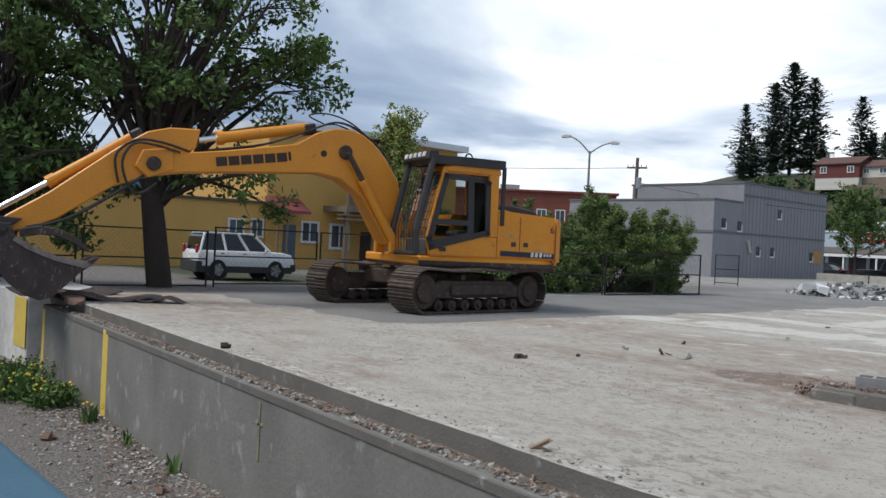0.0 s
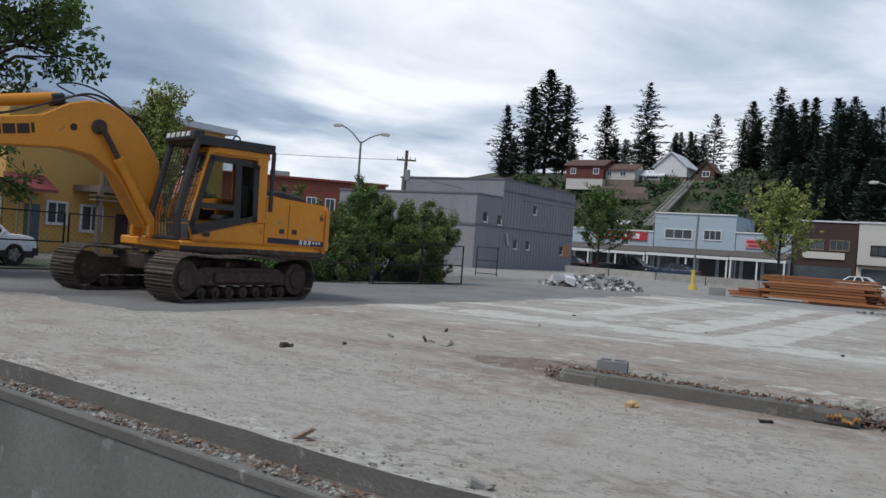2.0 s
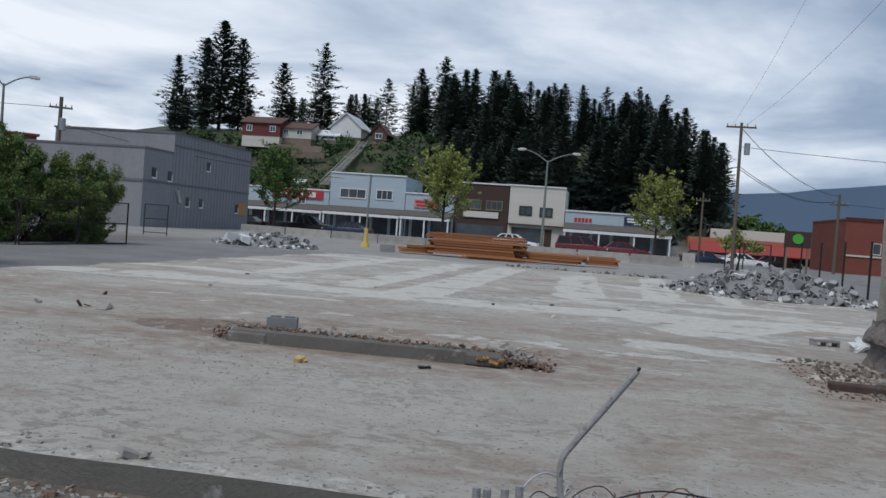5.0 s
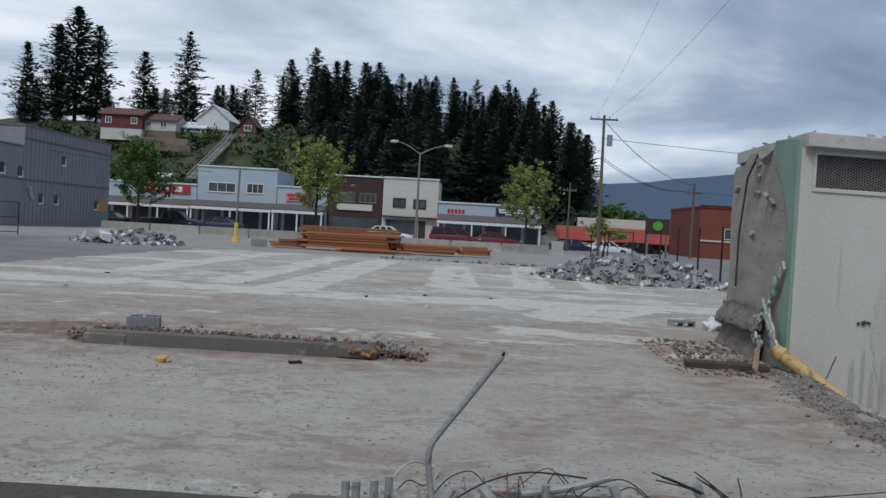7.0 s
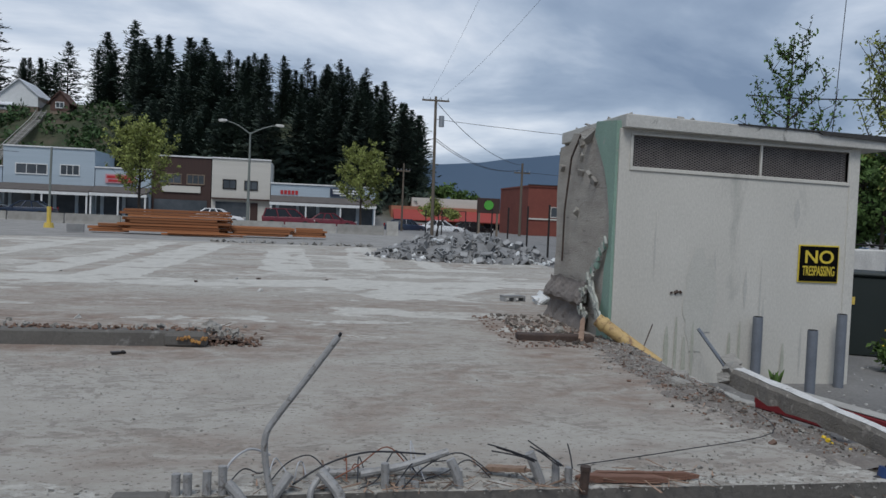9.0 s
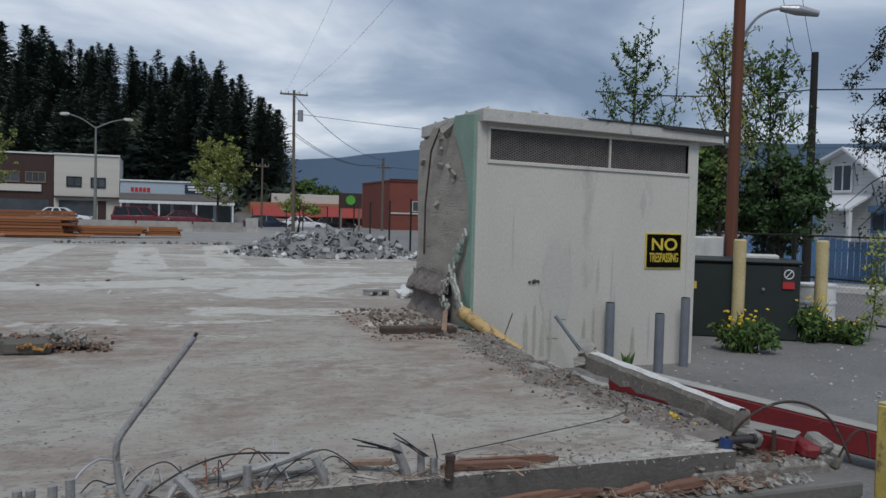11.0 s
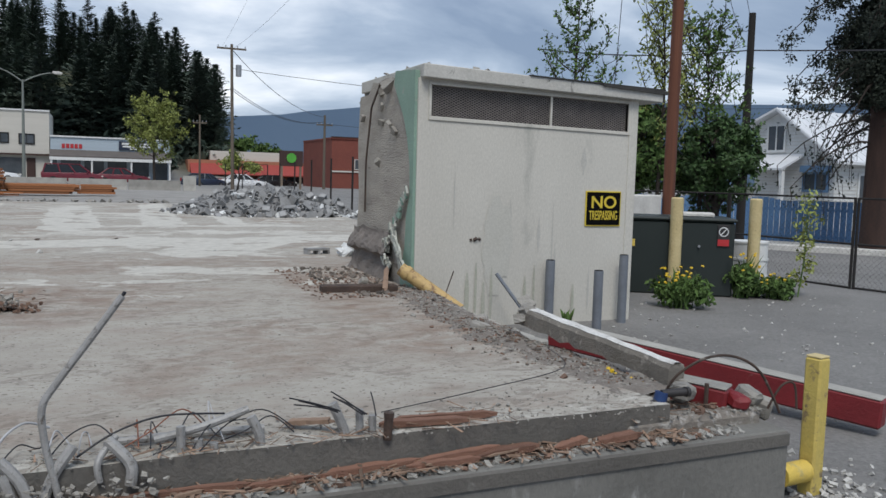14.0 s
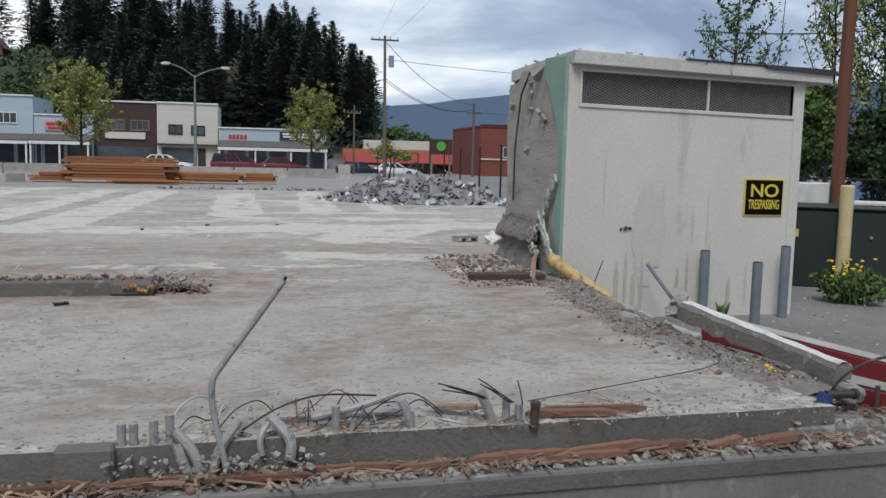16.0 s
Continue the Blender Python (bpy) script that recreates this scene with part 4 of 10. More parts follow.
    def strip(a, b, w, ya, yb, mb):
        a, b = Vector((a[0], 0, a[1])), Vector((b[0], 0, b[1]))
        d = (b - a).normalized()
        n = Vector((-d.z, 0, d.x)) * w / 2
        a, b = a - d * w / 2, b + d * w / 2
        mb.prism([((a + n).x, (a + n).z), ((b + n).x, (b + n).z), ((b - n).x, (b - n).z), ((a - n).x, (a - n).z)], ya, yb)
    strip((-0.25, 1.42), (-0.22, 2.47), 0.13, dk - 0.028, dk + 0.014, frame_m)
    door = frame_m.part("cab_door", M_BLACK, ex, "black-framed glass cab door")
    for a, b in zip(outer, outer[1:] + outer[:1]):
        fb = MB()
        strip(a, b, 0.10, dk - 0.03, dk + 0.012, fb)
        fb.part("frame_bar", M_BLACK, door)
    for a, b, e in (((-0.25, 1.66), (0.48, 1.66), 0.016), ((-0.25, 1.45), (0.50, 1.28), 0.010)):
        fb = MB()
        strip(a, b, 0.10, dk - 0.026, dk + e, fb)
        fb.part("frame_bar", M_BLACK, door)
    for nm, poly in (("side_window", [(-0.60, 1.52), (-0.28, 1.44), (-0.26, 2.46), (-0.52, 2.45)]), ("door_window", [(-0.2, 1.42), (0.54, 1.25), (0.57, 1.36), (0.29, 2.47), (-0.2, 2.46)])):
        g = MB().prism(poly, dk - 0.018, dk - 0.008).part(nm, M_GLASS, door, "tinted window pane")
        g.visible_shadow = False
    MB().box((0.33, dk + 0.02, 1.16), (0.13, 0.02, 0.07)).part("door_handle", M_BLACK, door, bevel=0.006)
    # front windscreen with its grid of bars
    g = MB().add([(0.66, yr + 0.06, 1.40), (0.66, yl - 0.06, 1.40), (0.36, yl - 0.06, 2.60), (0.36, yr + 0.06, 2.60)], [(0, 1, 2, 3)])
    g.add([(0.668, yr + 0.06, 1.40), (0.668, yl - 0.06, 1.40), (0.368, yl - 0.06, 2.60), (0.368, yr + 0.06, 2.60)], [(0, 1, 2, 3)])
    g.part("windscreen", M_GLASS, ex, "windscreen behind a bar guard").visible_shadow = False
    MB().add([(0.62, yr + 0.06, 1.05), (0.62, yl - 0.06, 1.05), (0.66, yl - 0.06, 1.40), (0.66, yr + 0.06, 1.40), (0.60, yr + 0.06, 1.05), (0.60, yl - 0.06, 1.05), (0.64, yl - 0.06, 1.40), (0.64, yr + 0.06, 1.40)], [(0, 1, 2, 3), (4, 5, 6, 7)]).part("lower_windscreen", M_WINDOW, ex)
    guard = MB()
    for y in (yr - 0.02, yl + 0.03):
        guard.tube([(0.86, y, 1.06), (0.90, y, 1.5), (0.60, y, 2.80)], 0.062, 8)
    guard.tube([(0.60, yr - 0.02, 2.80), (0.60, yl + 0.03, 2.80)], 0.06, 8)
    guard.tube([(0.86, yr - 0.02, 1.06), (0.86, yl + 0.03, 1.06)], 0.04, 6)
    go = guard.part("front_guard", M_BLACK, ex, "black steel guard of bars before the windscreen")
    for k in range(1, 8):
        y = yr + (yl - yr) * k / 8
        MB().tube([(0.87, y, 1.06), (0.90, y, 1.5), (0.60, y, 2.80)], 0.009, 5).part("guard_bar", M_BLACK, go)
    for k in range(1, 8):
        t = k / 8
        z = 1.5 + 1.3 * t
        MB().tube([(0.90 - 0.30 * t, yr, z), (0.90 - 0.30 * t, yl, z)], 0.008, 5).part("guard_bar", M_BLACK, go)
    top = MB().span(-0.92, 0.62, yr - 0.06, yl + 0.05, 2.79, 2.84)
    to2 = top.part("roof_guard", M_BLACK, ex, "black steel roof guard with lamps", bevel=0.012)
    MB().span(-0.94, 0.66, yl - 0.01, yl + 0.06, 2.70, 2.87).part("guard_rail", M_BLACK, to2, bevel=0.012)
    MB().span(-0.94, 0.66, yr - 0.07, yr, 2.70, 2.87).part("guard_rail", M_BLACK, to2, bevel=0.012)
    MB().prism([(0.52, 2.70), (0.74, 2.78), (0.70, 2.93), (0.50, 2.95)], yr - 0.05, yl + 0.05).part("lamp_box", M_BLACK, to2, bevel=0.012)
    for k in range(5):
        MB().box((0.73, yr + 0.1 + k * 0.195, 2.865), (0.03, 0.12, 0.09), 0, 0, -14).part("roof_lamp", M_CONC_W, to2, "square roof lamp", bevel=0.008)
    for y in (yl + 0.02, yr - 0.03):
        MB().box((-0.93, y, 2.2), (0.07, 0.06, 1.1)).part("guard_post", M_BLACK, to2, bevel=0.01)
    ring = [(-0.15 + 0.07 * math.cos(a / 10 * math.pi), yl, 2.87 + 0.07 * math.sin(a / 10 * math.pi)) for a in range(11)]
    MB().tube(ring, 0.016, 6).part("lifting_eye", M_BLACK, to2)
    # boom
    boom_poly = [(0.62, 1.55), (0.72, 1.25), (0.95, 1.18), (1.22, 1.62), (1.52, 2.06), (1.96, 2.36), (2.42, 2.44), (3.65, 2.35), (4.84, 2.25), (5.28, 2.17), (5.50, 2.26), (5.52, 2.46), (5.36, 2.56), (4.76, 2.60), (4.08, 2.70), (2.85, 2.93), (2.44, 3.18), (2.12, 3.28), (1.79, 3.29), (1.55, 3.22), (1.33, 3.08), (1.05, 2.80), (0.78, 2.40)]
    boom = MB().prism(boom_poly, -0.24, 0.24).part("boom", M_YEL, ex, "curved yellow boom", bevel=0.02)
    xs = 4.28
    for k, w in enumerate((0.19, 0.19, 0.19, 0.19, 0.19, 0.19, 0.05)):
        z = 2.485 + (4.28 - xs) * 0.155 + (w / 2) * 0.0
        bars = MB()
        cx, cz = xs - w / 2 + 0.0, z + 0.01
        bars.box((cx, 0.243, cz), (w, 0.005, 0.16), 0, 0, 9)
        bars.part("letter_bar", M_BROWNDECAL, boom, "dark brown lettering shown as bars")
        xs -= w + 0.025
    MB().cyl((1.90, -0.30, 2.86), (1.90, 0.30, 2.86), 0.13, n=16).part("boom_pin", M_RUST, boom, bevel=0.01)
    MB().cyl((2.32, 0.20, 2.80), (2.32, 0.25, 2.80), 0.06, n=14).part("boom_cap", M_BROWNDECAL, boom)
    # boom cylinders, one on each side
    for y in (0.36, -0.36):
        c = MB().cyl((0.86, y, 1.22), (1.52, y, 2.28), 0.085, n=14).part("boom_cylinder", M_YEL, ex, "yellow hydraulic cylinder", bevel=0.008)
        MB().cyl((1.52, y, 2.28), (1.57, y, 2.36), 0.10, n=14).part("gland", M_YEL, c)
        MB().cyl((1.55, y, 2.32), (1.88, y, 2.84), 0.05, n=12).part("rod", M_RUST, c, "greasy dark rod")
        MB().box((0.86, y, 1.16), (0.22, 0.12, 0.26)).part("cylinder_foot", M_YEL, c, bevel=0.02)
    # arm cylinder on top of the boom
    c = MB().cyl((2.55, 0, 3.27), (4.15, 0, 2.93), 0.10, n=14).part("arm_cylinder", M_YEL, ex, "yellow hydraulic cylinder on the boom", bevel=0.01)
    MB().cyl((4.12, 0, 2.936), (4.24, 0, 2.91), 0.125, n=14).part("gland", M_YEL, c)
    MB().cyl((4.2, 0, 2.92), (4.62, 0, 2.83), 0.055, n=12).part("rod", M_CHROME, c)
    MB().box((4.66, 0, 2.80), (0.22, 0.2, 0.22)).part("rod_eye", M_BLACK, c, bevel=0.04)
    MB().box((2.55, 0, 3.24), (0.24, 0.22, 0.2), 0, 0, 12).part("cylinder_foot", M_BLACK, c, bevel=0.03)
    # arm
    arm_poly = [(4.55, 3.02), (5.06, 3.0), (5.42, 2.90), (5.90, 2.58), (6.90, 1.78), (7.50, 1.38), (7.62, 1.24), (7.50, 1.12), (7.20, 1.16), (6.76, 1.36), (5.95, 1.93), (5.22, 2.20), (5.10, 2.42), (4.62, 2.68)]
    arm = MB().prism(arm_poly, -0.17, 0.17).part("arm", M_YEL, ex, "yellow dipper arm", bevel=0.02)
    MB().cyl((5.32, -0.34, 2.36), (5.32, 0.34, 2.36), 0.12, n=18).part("arm_pin", M_RUST, arm, bevel=0.015)
    MB().prism([(4.98, 2.28), (5.4, 2.12), (5.62, 2.3), (5.5, 2.58), (5.0, 2.66)], 0.17, 0.27).part("pin_lug", M_YEL, arm, bevel=0.02)
    c = MB().cyl((5.55, 0, 2.86), (6.82, 0, 2.00), 0.085, n=14).part("bucket_cylinder", M_YEL, ex, "yellow hydraulic cylinder on the arm", bevel=0.01)
    MB().cyl((6.80, 0, 2.013), (6.92, 0, 1.932), 0.105, n=14).part("gland", M_YEL, c)
    MB().cyl((6.88, 0, 1.96), (7.88, 0, 1.30), 0.045, n=12).part("rod", M_CHROME, c, "bright chromed rod")
    MB().box((5.58, 0, 2.82), (0.2, 0.24, 0.22), 0, 0, 30).part("cylinder_foot", M_BLACK, c, bevel=0.03)
    for y in (0.21, -0.21):
        MB().prism([(7.25, 1.34), (7.38, 1.24), (7.98, 1.20), (7.96, 1.36), (7.82, 1.38)], y - 0.03, y + 0.03).part("link", M_BLACK, ex, bevel=0.01)
        MB().prism([(7.82, 1.36), (7.98, 1.32), (7.66, 0.86), (7.52, 0.92)], y - 0.035, y + 0.035).part("link", M_BLACK, ex, bevel=0.01)
    # bucket: curved shell, two cheeks, lip, teeth and the curved thumb
    shell = [(7.40, 1.10), (7.58, 1.00), (7.64, 0.80), (7.58, 0.56), (7.42, 0.34), (7.20, 0.17), (6.98, 0.085), (6.80, 0.13), (6.52, 0.40), (6.28, 0.66)]
    inner = [(7.38, 1.05), (7.52, 0.97), (7.58, 0.79), (7.52, 0.58), (7.38, 0.38), (7.18, 0.22), (6.98, 0.14), (6.83, 0.18), (6.56, 0.44), (6.33, 0.69)]
    hw = 0.52
    bo = MB()
    n = len(shell)
    bo.add([(u, -hw, w) for u, w in shell] + [(u, hw, w) for u, w in shell] + [(u, -hw, w) for u, w in inner] + [(u, hw, w) for u, w in inner],
           [(i, i + 1, n + i + 1, n + i) for i in range(n - 1)] + [(2 * n + i, 3 * n + i, 3 * n + i + 1, 2 * n + i + 1) for i in range(n - 1)] + [(n - 1, 2 * n - 1, 4 * n - 1, 3 * n - 1), (0, n, 3 * n, 2 * n)])
    bk = bo.part("bucket", M_BUCKET, ex, "worn dark steel digging bucket with teeth")
    cheek = shell + [(6.75, 0.76), (7.15, 0.92)]
    for y in (hw, -hw - 0.03):
        MB().prism(cheek, y, y + 0.03).part("cheek", M_BUCKET, bk)
    MB().prism([(6.22, 0.64), (6.30, 0.71), (6.75, 0.78), (7.15, 0.94), (7.34, 1.06), (7.38, 1.0), (7.16, 0.86), (6.76, 0.70), (6.34, 0.60)], hw + 0.03, hw + 0.055).part("cheek_cutter", M_SCRAPE, bk, "scraped bright edge")
    for k in range(5):
        y = -hw + 0.06 + k * (2 * hw - 0.12) / 4
        MB().prism([(6.42, 0.50), (6.46, 0.64), (6.22, 0.76), (6.10, 0.79), (6.22, 0.66)], y - 0.045, y + 0.045).part("tooth", M_BUCKET, bk, bevel=0.01)
    for y in (0.22, -0.22):
        arc = [(7.30, 1.18), (7.0, 1.24), (6.7, 1.20), (6.42, 1.05), (6.22, 0.84)]
        arc_in = [(6.32, 0.86), (6.50, 0.98), (6.75, 1.08), (7.0, 1.10), (7.28, 1.04)]
        MB().prism(arc + arc_in, y - 0.06, y + 0.06).part("thumb_plate", M_BUCKET, bk, "curved steel thumb", bevel=0.012)
    for y in (0.30, -0.30):
        MB().prism([(7.30, 0.98), (7.64, 0.90), (7.70, 1.08), (7.62, 1.26), (7.42, 1.26)], y - 0.03, y + 0.03).part("bucket_ear", M_BUCKET, bk, bevel=0.01)
    MB().cyl((7.52, -0.36, 1.18), (7.52, 0.36, 1.18), 0.06, n=12).part("bucket_pin", M_BLACK, bk)
    # hoses
    def hose(name, pts, r=0.022):
        out = []
        for k in range(len(pts) - 1):
            p0, p1 = Vector(pts[max(k - 1, 0)]), Vector(pts[k])
            p2, p3 = Vector(pts[k + 1]), Vector(pts[min(k + 2, len(pts) - 1)])
            for s in range(5):
                t = s / 5
                out.append(0.5 * ((2 * p1) + (p2 - p0) * t + (2 * p0 - 5 * p1 + 4 * p2 - p3) * t * t + (3 * p1 - p0 - 3 * p2 + p3) * t ** 3))
        out.append(Vector(pts[-1]))
        MB().tube(out, r, 6).part(name, M_HOSE, ex, "black hydraulic hose")
    hose("hose", [(4.9, 0.28, 2.58), (5.3, 0.34, 2.66), (5.65, 0.32, 2.66), (5.82, 0.30, 2.35), (5.7, 0.28, 1.95), (5.5, 0.26, 1.86), (5.25, 0.26, 2.05)])
    hose("hose", [(4.75, 0.22, 2.62), (5.2, 0.30, 2.72), (5.62, 0.30, 2.72), (5.92, 0.26, 2.45), (5.86, 0.24, 2.0)])
    for y in (0.14, -0.14, 0.19):
        hose("hose", [(1.3, y, 3.10), (1.7, y, 3.33), (2.1, y, 3.40), (2.6, y, 3.20), (3.4, y, 2.88), (4.4, y, 2.68)], 0.018)
    hose("hose", [(0.8, 0.1, 2.45), (1.1, 0.15, 2.95), (1.45, 0.12, 3.20)], 0.02)
    hose("hose", [(2.3, 0.1, 3.36), (2.6, 0.12, 3.48), (2.2, 0.1, 3.55), (1.7, 0.1, 3.40), (1.2, 0.1, 3.0), (0.85, 0.1, 2.5)], 0.016)
    hose("arm_pipe", [(4.9, 0.19, 1.98 + 0.6), (5.8, 0.18, 1.9), (6.6, 0.18, 1.38), (7.2, 0.18, 1.20)], 0.03)
    return ex


excavator()


# crushed steel plates below the bucket
def plate(c, s, rz, rx, ry):
    m = MB()
    nseg = 7
    vs, fs = [], []
    for i in range(nseg + 1):
        for j in (0, 1):
            x = (i / nseg - 0.5) * s[0]
            y = (j - 0.5) * s[1] * (1 - 0.25 * abs(i / nseg - 0.5))
            z = 0.05 * math.sin(i * 1.1 + rz) + 0.02 * j
            vs += [(x, y, z), (x, y, z + 0.018)]
    for i in range(nseg):
        a = i * 4
        fs += [(a, a + 4, a + 6, a + 2), (a + 1, a + 3, a + 7, a + 5), (a, a + 1, a + 5, a + 4), (a + 2, a + 6, a + 7, a + 3)]
    fs += [(0, 2, 3, 1), (nseg * 4, nseg * 4 + 1, nseg * 4 + 3, nseg * 4 + 2)]
    m.add(vs, fs)
    o = m.part("steel_plate", M_BUCKET)
    o.matrix_basis = pose(*c, rx, ry, rz)
    return tagged(o, "bent rusty dark steel plate lying on the slab's edge", "steel plate", "scrap plates")


plate((-14.6, 4.05, 0.03), (1.9, 0.8), 15, 0, 2)
plate((-13.9, 4.75, 0.03), (1.5, 0.7), 70, 0, 2)
plate((-15.2, 4.5, 0.03), (1.4, 0.9), 100, 2, 0)
plate((-13.3, 5.35, 0.03), (0.9, 0.35), 60, 0, 4)


# ---- the shed: all that is left of the building, its broken end towards the slab ----
SHX0, SHX1, SHY0, SHY1, SHZ = 3.03, 5.65, 7.85, 9.85, 2.06


def shed():
    sh = thing("shed", pose(0, 0, 0), "white stucco utility shed with a torn mint-green end wall", "shed")
    # front wall with the vent opening through it
    vx0, vx1, vz0, vz1 = 3.17, 5.53, 1.69, 2.0
    t = 0.2
    w = MB()
    w.span(SHX0, SHX1, SHY0, SHY0 + t, -0.6, vz0)
    w.span(SHX0, vx0, SHY0, SHY0 + t, vz0, SHZ)
    w.span(vx1, SHX1, SHY0, SHY0 + t, vz0, SHZ)
    w.span(vx0, vx1, SHY0, SHY0 + t, vz1, SHZ)
    front = w.part("front_wall", M_STUCCO, sh, "white stucco wall with grey water stains")
    MB().span(SHX0 + 0.35, SHX1, SHY1 - t, SHY1, -0.6, SHZ).part("back_wall", M_STUCCO, sh)
    MB().span(SHX1 - t, SHX1, SHY0 + t, SHY1 - t, -0.6, SHZ).part("side_wall", M_STUCCO, sh)
    MB().span(SHX1 - 0.10, SHX1 + 0.012, SHY0 - 0.012, SHY0 + 0.05, -0.5, SHZ).part("corner_post", M_STUCCO, sh, bevel=0.006)
    # torn end: green plaster strip in front, raw concrete behind, ragged outline
    edge = [(SHY0 + 0.004, -0.3), (SHY0 + 0.03, 2.19), (SHY0 + 0.62, 2.24), (SHY0 + 0.66, 2.10), (SHY0 + 0.50, 1.92), (SHY0 + 0.34, 1.74), (SHY0 + 0.22, 1.52), (SHY0 + 0.13, 1.25), (SHY0 + 0.11, 0.95), (SHY0 + 0.20, 0.72), (SHY0 + 0.22, 0.4), (SHY0 + 0.34, 0.12), (SHY0 + 0.3, -0.3)]
    MB().prism(edge, SHX0 - 0.03, SHX0 + 0.10, "x").part("green_plaster", M_GREEN, sh, "torn mint-green plaster")
    raw = [(SHY0 + 0.02, -0.4), (SHY0 + 0.03, 2.17)]
    for k in range(12):
        y = SHY0 + 0.15 + k * 0.165
        raw.append((y, 2.19 + 0.07 * noise.noise((y * 5, 1, 1)) - (0.12 if k > 8 else 0)))
    raw += [(SHY1 - 0.02, 1.98), (SHY1 + 0.03, 1.5), (SHY1 - 0.04, 0.9), (SHY1 + 0.02, 0.4), (SHY1, -0.4)]
    MB().prism(raw, SHX0, SHX0 + 0.13, "x").part("broken_wall", mat("raw_wall_concrete", (0.44, 0.41, 0.36), (0.30, 0.275, 0.24), 2.2, 0.92, bump=1.0, fine=22, c3=(0.19, 0.175, 0.155), c3_at=0.64, c3_scale=4, stretch=(0.7, 0.7, 3.2)), sh, "raw broken concrete with board marks")
    random.seed(41)
    for k in range(22):
        y = SHY0 + rnd(0.6, 2.0)
        z = rnd(2.02, 2.26) if k < 16 else rnd(1.2, 1.95)
        ch = MB()
        lump(ch, (SHX0 + rnd(-0.04, 0.25 if k < 16 else 0.0), y, z), (rnd(0.05, 0.16), rnd(0.06, 0.2), rnd(0.05, 0.13)) if k < 16 else (0.05, 0.10, 0.10))
        ch.part("broken_chunk", M_RAWCONC, sh)
    # a rod still hangs from the broken edge
    MB().tube([(SHX0 - 0.05, 8.9, 2.15), (SHX0 - 0.07, 9.15, 1.9), (SHX0 - 0.06, 9.35, 1.3), (SHX0 - 0.04, 9.42, 0.7)], 0.012, 5).part("hanging_rod", M_RUST, sh)
    # a strip of plaster hangs askew from the torn edge, cracked into pieces, with loose chips about it
    def plaster_piece(x, y, z, wy, wz, turn, material):
        m_ = pose(x, y, z, turn + rnd(-6, 6), rnd(-10, 10), rnd(-14, 14))
        ring_ = [(wy / 2 * cy_ * rnd(0.75, 1.1), wz / 2 * cz_ * rnd(0.8, 1.12)) for cy_, cz_ in ((-1, -0.8), (-0.2, -1), (1, -0.85), (0.95, 0.2), (0.9, 0.9), (-0.1, 1), (-1, 0.85))]
        sc = MB()
        sc.add([m_ @ Vector((-0.011, p[0], p[1])) for p in ring_] + [m_ @ Vector((0.011, p[0], p[1])) for p in ring_], [tuple(range(7)), tuple(range(13, 6, -1))] + [(q, 7 + q, 7 + (q + 1) % 7, (q + 1) % 7) for q in range(7)])
        sc.part("plaster_scrap", material, sh)

    m_scrap = mat("torn_plaster", (0.47, 0.475, 0.43), (0.36, 0.38, 0.335), 6, 0.9, bump=0.7, by_object=0.25, c3=(0.26, 0.25, 0.22), c3_at=0.66, c3_scale=14)
    for k in range(10):
        t_ = k / 9
        for side in (-1, 1):
            plaster_piece(SHX0 - 0.10 + 0.04 * t_ + rnd(-0.01, 0.01), lerp(7.93, 8.40, t_) + side * 0.055, lerp(0.20, 0.56, t_) + side * 0.02, 0.115, 0.066, 48, m_scrap)
    for k in range(11):
        t_ = k / 10
        plaster_piece(SHX0 - 0.05, lerp(8.36, 8.0, t_) + rnd(-0.05, 0.05), lerp(0.62, 0.98, t_), rnd(0.06, 0.12), rnd(0.04, 0.09), rnd(-40, 60), M_GREEN if k % 2 else m_scrap)
    for k in range(16):
        plaster_piece(SHX0 - 0.08 + rnd(-0.03, 0.03), 8.46 + rnd(-0.10, 0.12), rnd(0.16, 0.48), rnd(0.04, 0.09), rnd(0.03, 0.09), rnd(0, 180), m_scrap)
    # crumpled flashing: an upper flap bent out over a hollow, gathered folds at the foot
    fl = MB()
    cols, rows_ = 30, 18
    vs = []
    for j in range(rows_ + 1):
        for i in range(cols + 1):
            f = j / rows_
            y = SHY0 + 0.62 + i * 1.42 / cols + 0.03 * noise.noise((i * 0.3, j * 0.4, 7))
            z = -0.06 + f * 0.58 + 0.05 * noise.noise((i * 0.16, 3, f * 2))
            out = 0.10 * smooth(0.52, 0.62, f) * (1 - smooth(0.64, 1.0, f)) + 0.12 * (1 - f) ** 3 + 0.035
            fold = abs(noise.noise((i * 0.22 + f * 1.4, j * 0.20, 2))) * 0.05 + 0.012 * noise.noise((i * 0.6, j * 0.55, 9))
            vs.append((SHX0 - 0.012 - max(0.004, out + fold - 0.05), y, z))
    fl.add(vs, [(j * (cols + 1) + i, j * (cols + 1) + i + 1, (j + 1) * (cols + 1) + i + 1, (j + 1) * (cols + 1) + i) for j in range(rows_) for i in range(cols)])
    fo = fl.part("crumpled_flashing", M_FOILMETAL, sh, "crumpled dark sheet metal")
    so = fo.modifiers.new("thickness", "SOLIDIFY")
    so.thickness = 0.006
    # roof slab with fascia and torn felt
    MB().prism([(SHX0 + 0.02, SHZ - 0.0), (SHX1 + 0.28, SHZ - 0.02), (SHX1 + 0.28, SHZ + 0.10), (SHX0 + 0.02, SHZ + 0.135)], SHY0 - 0.09, SHY1).part("roof", M_ROOFCAP, sh, "roof slab with scuffed white fascia", bevel=0.008)
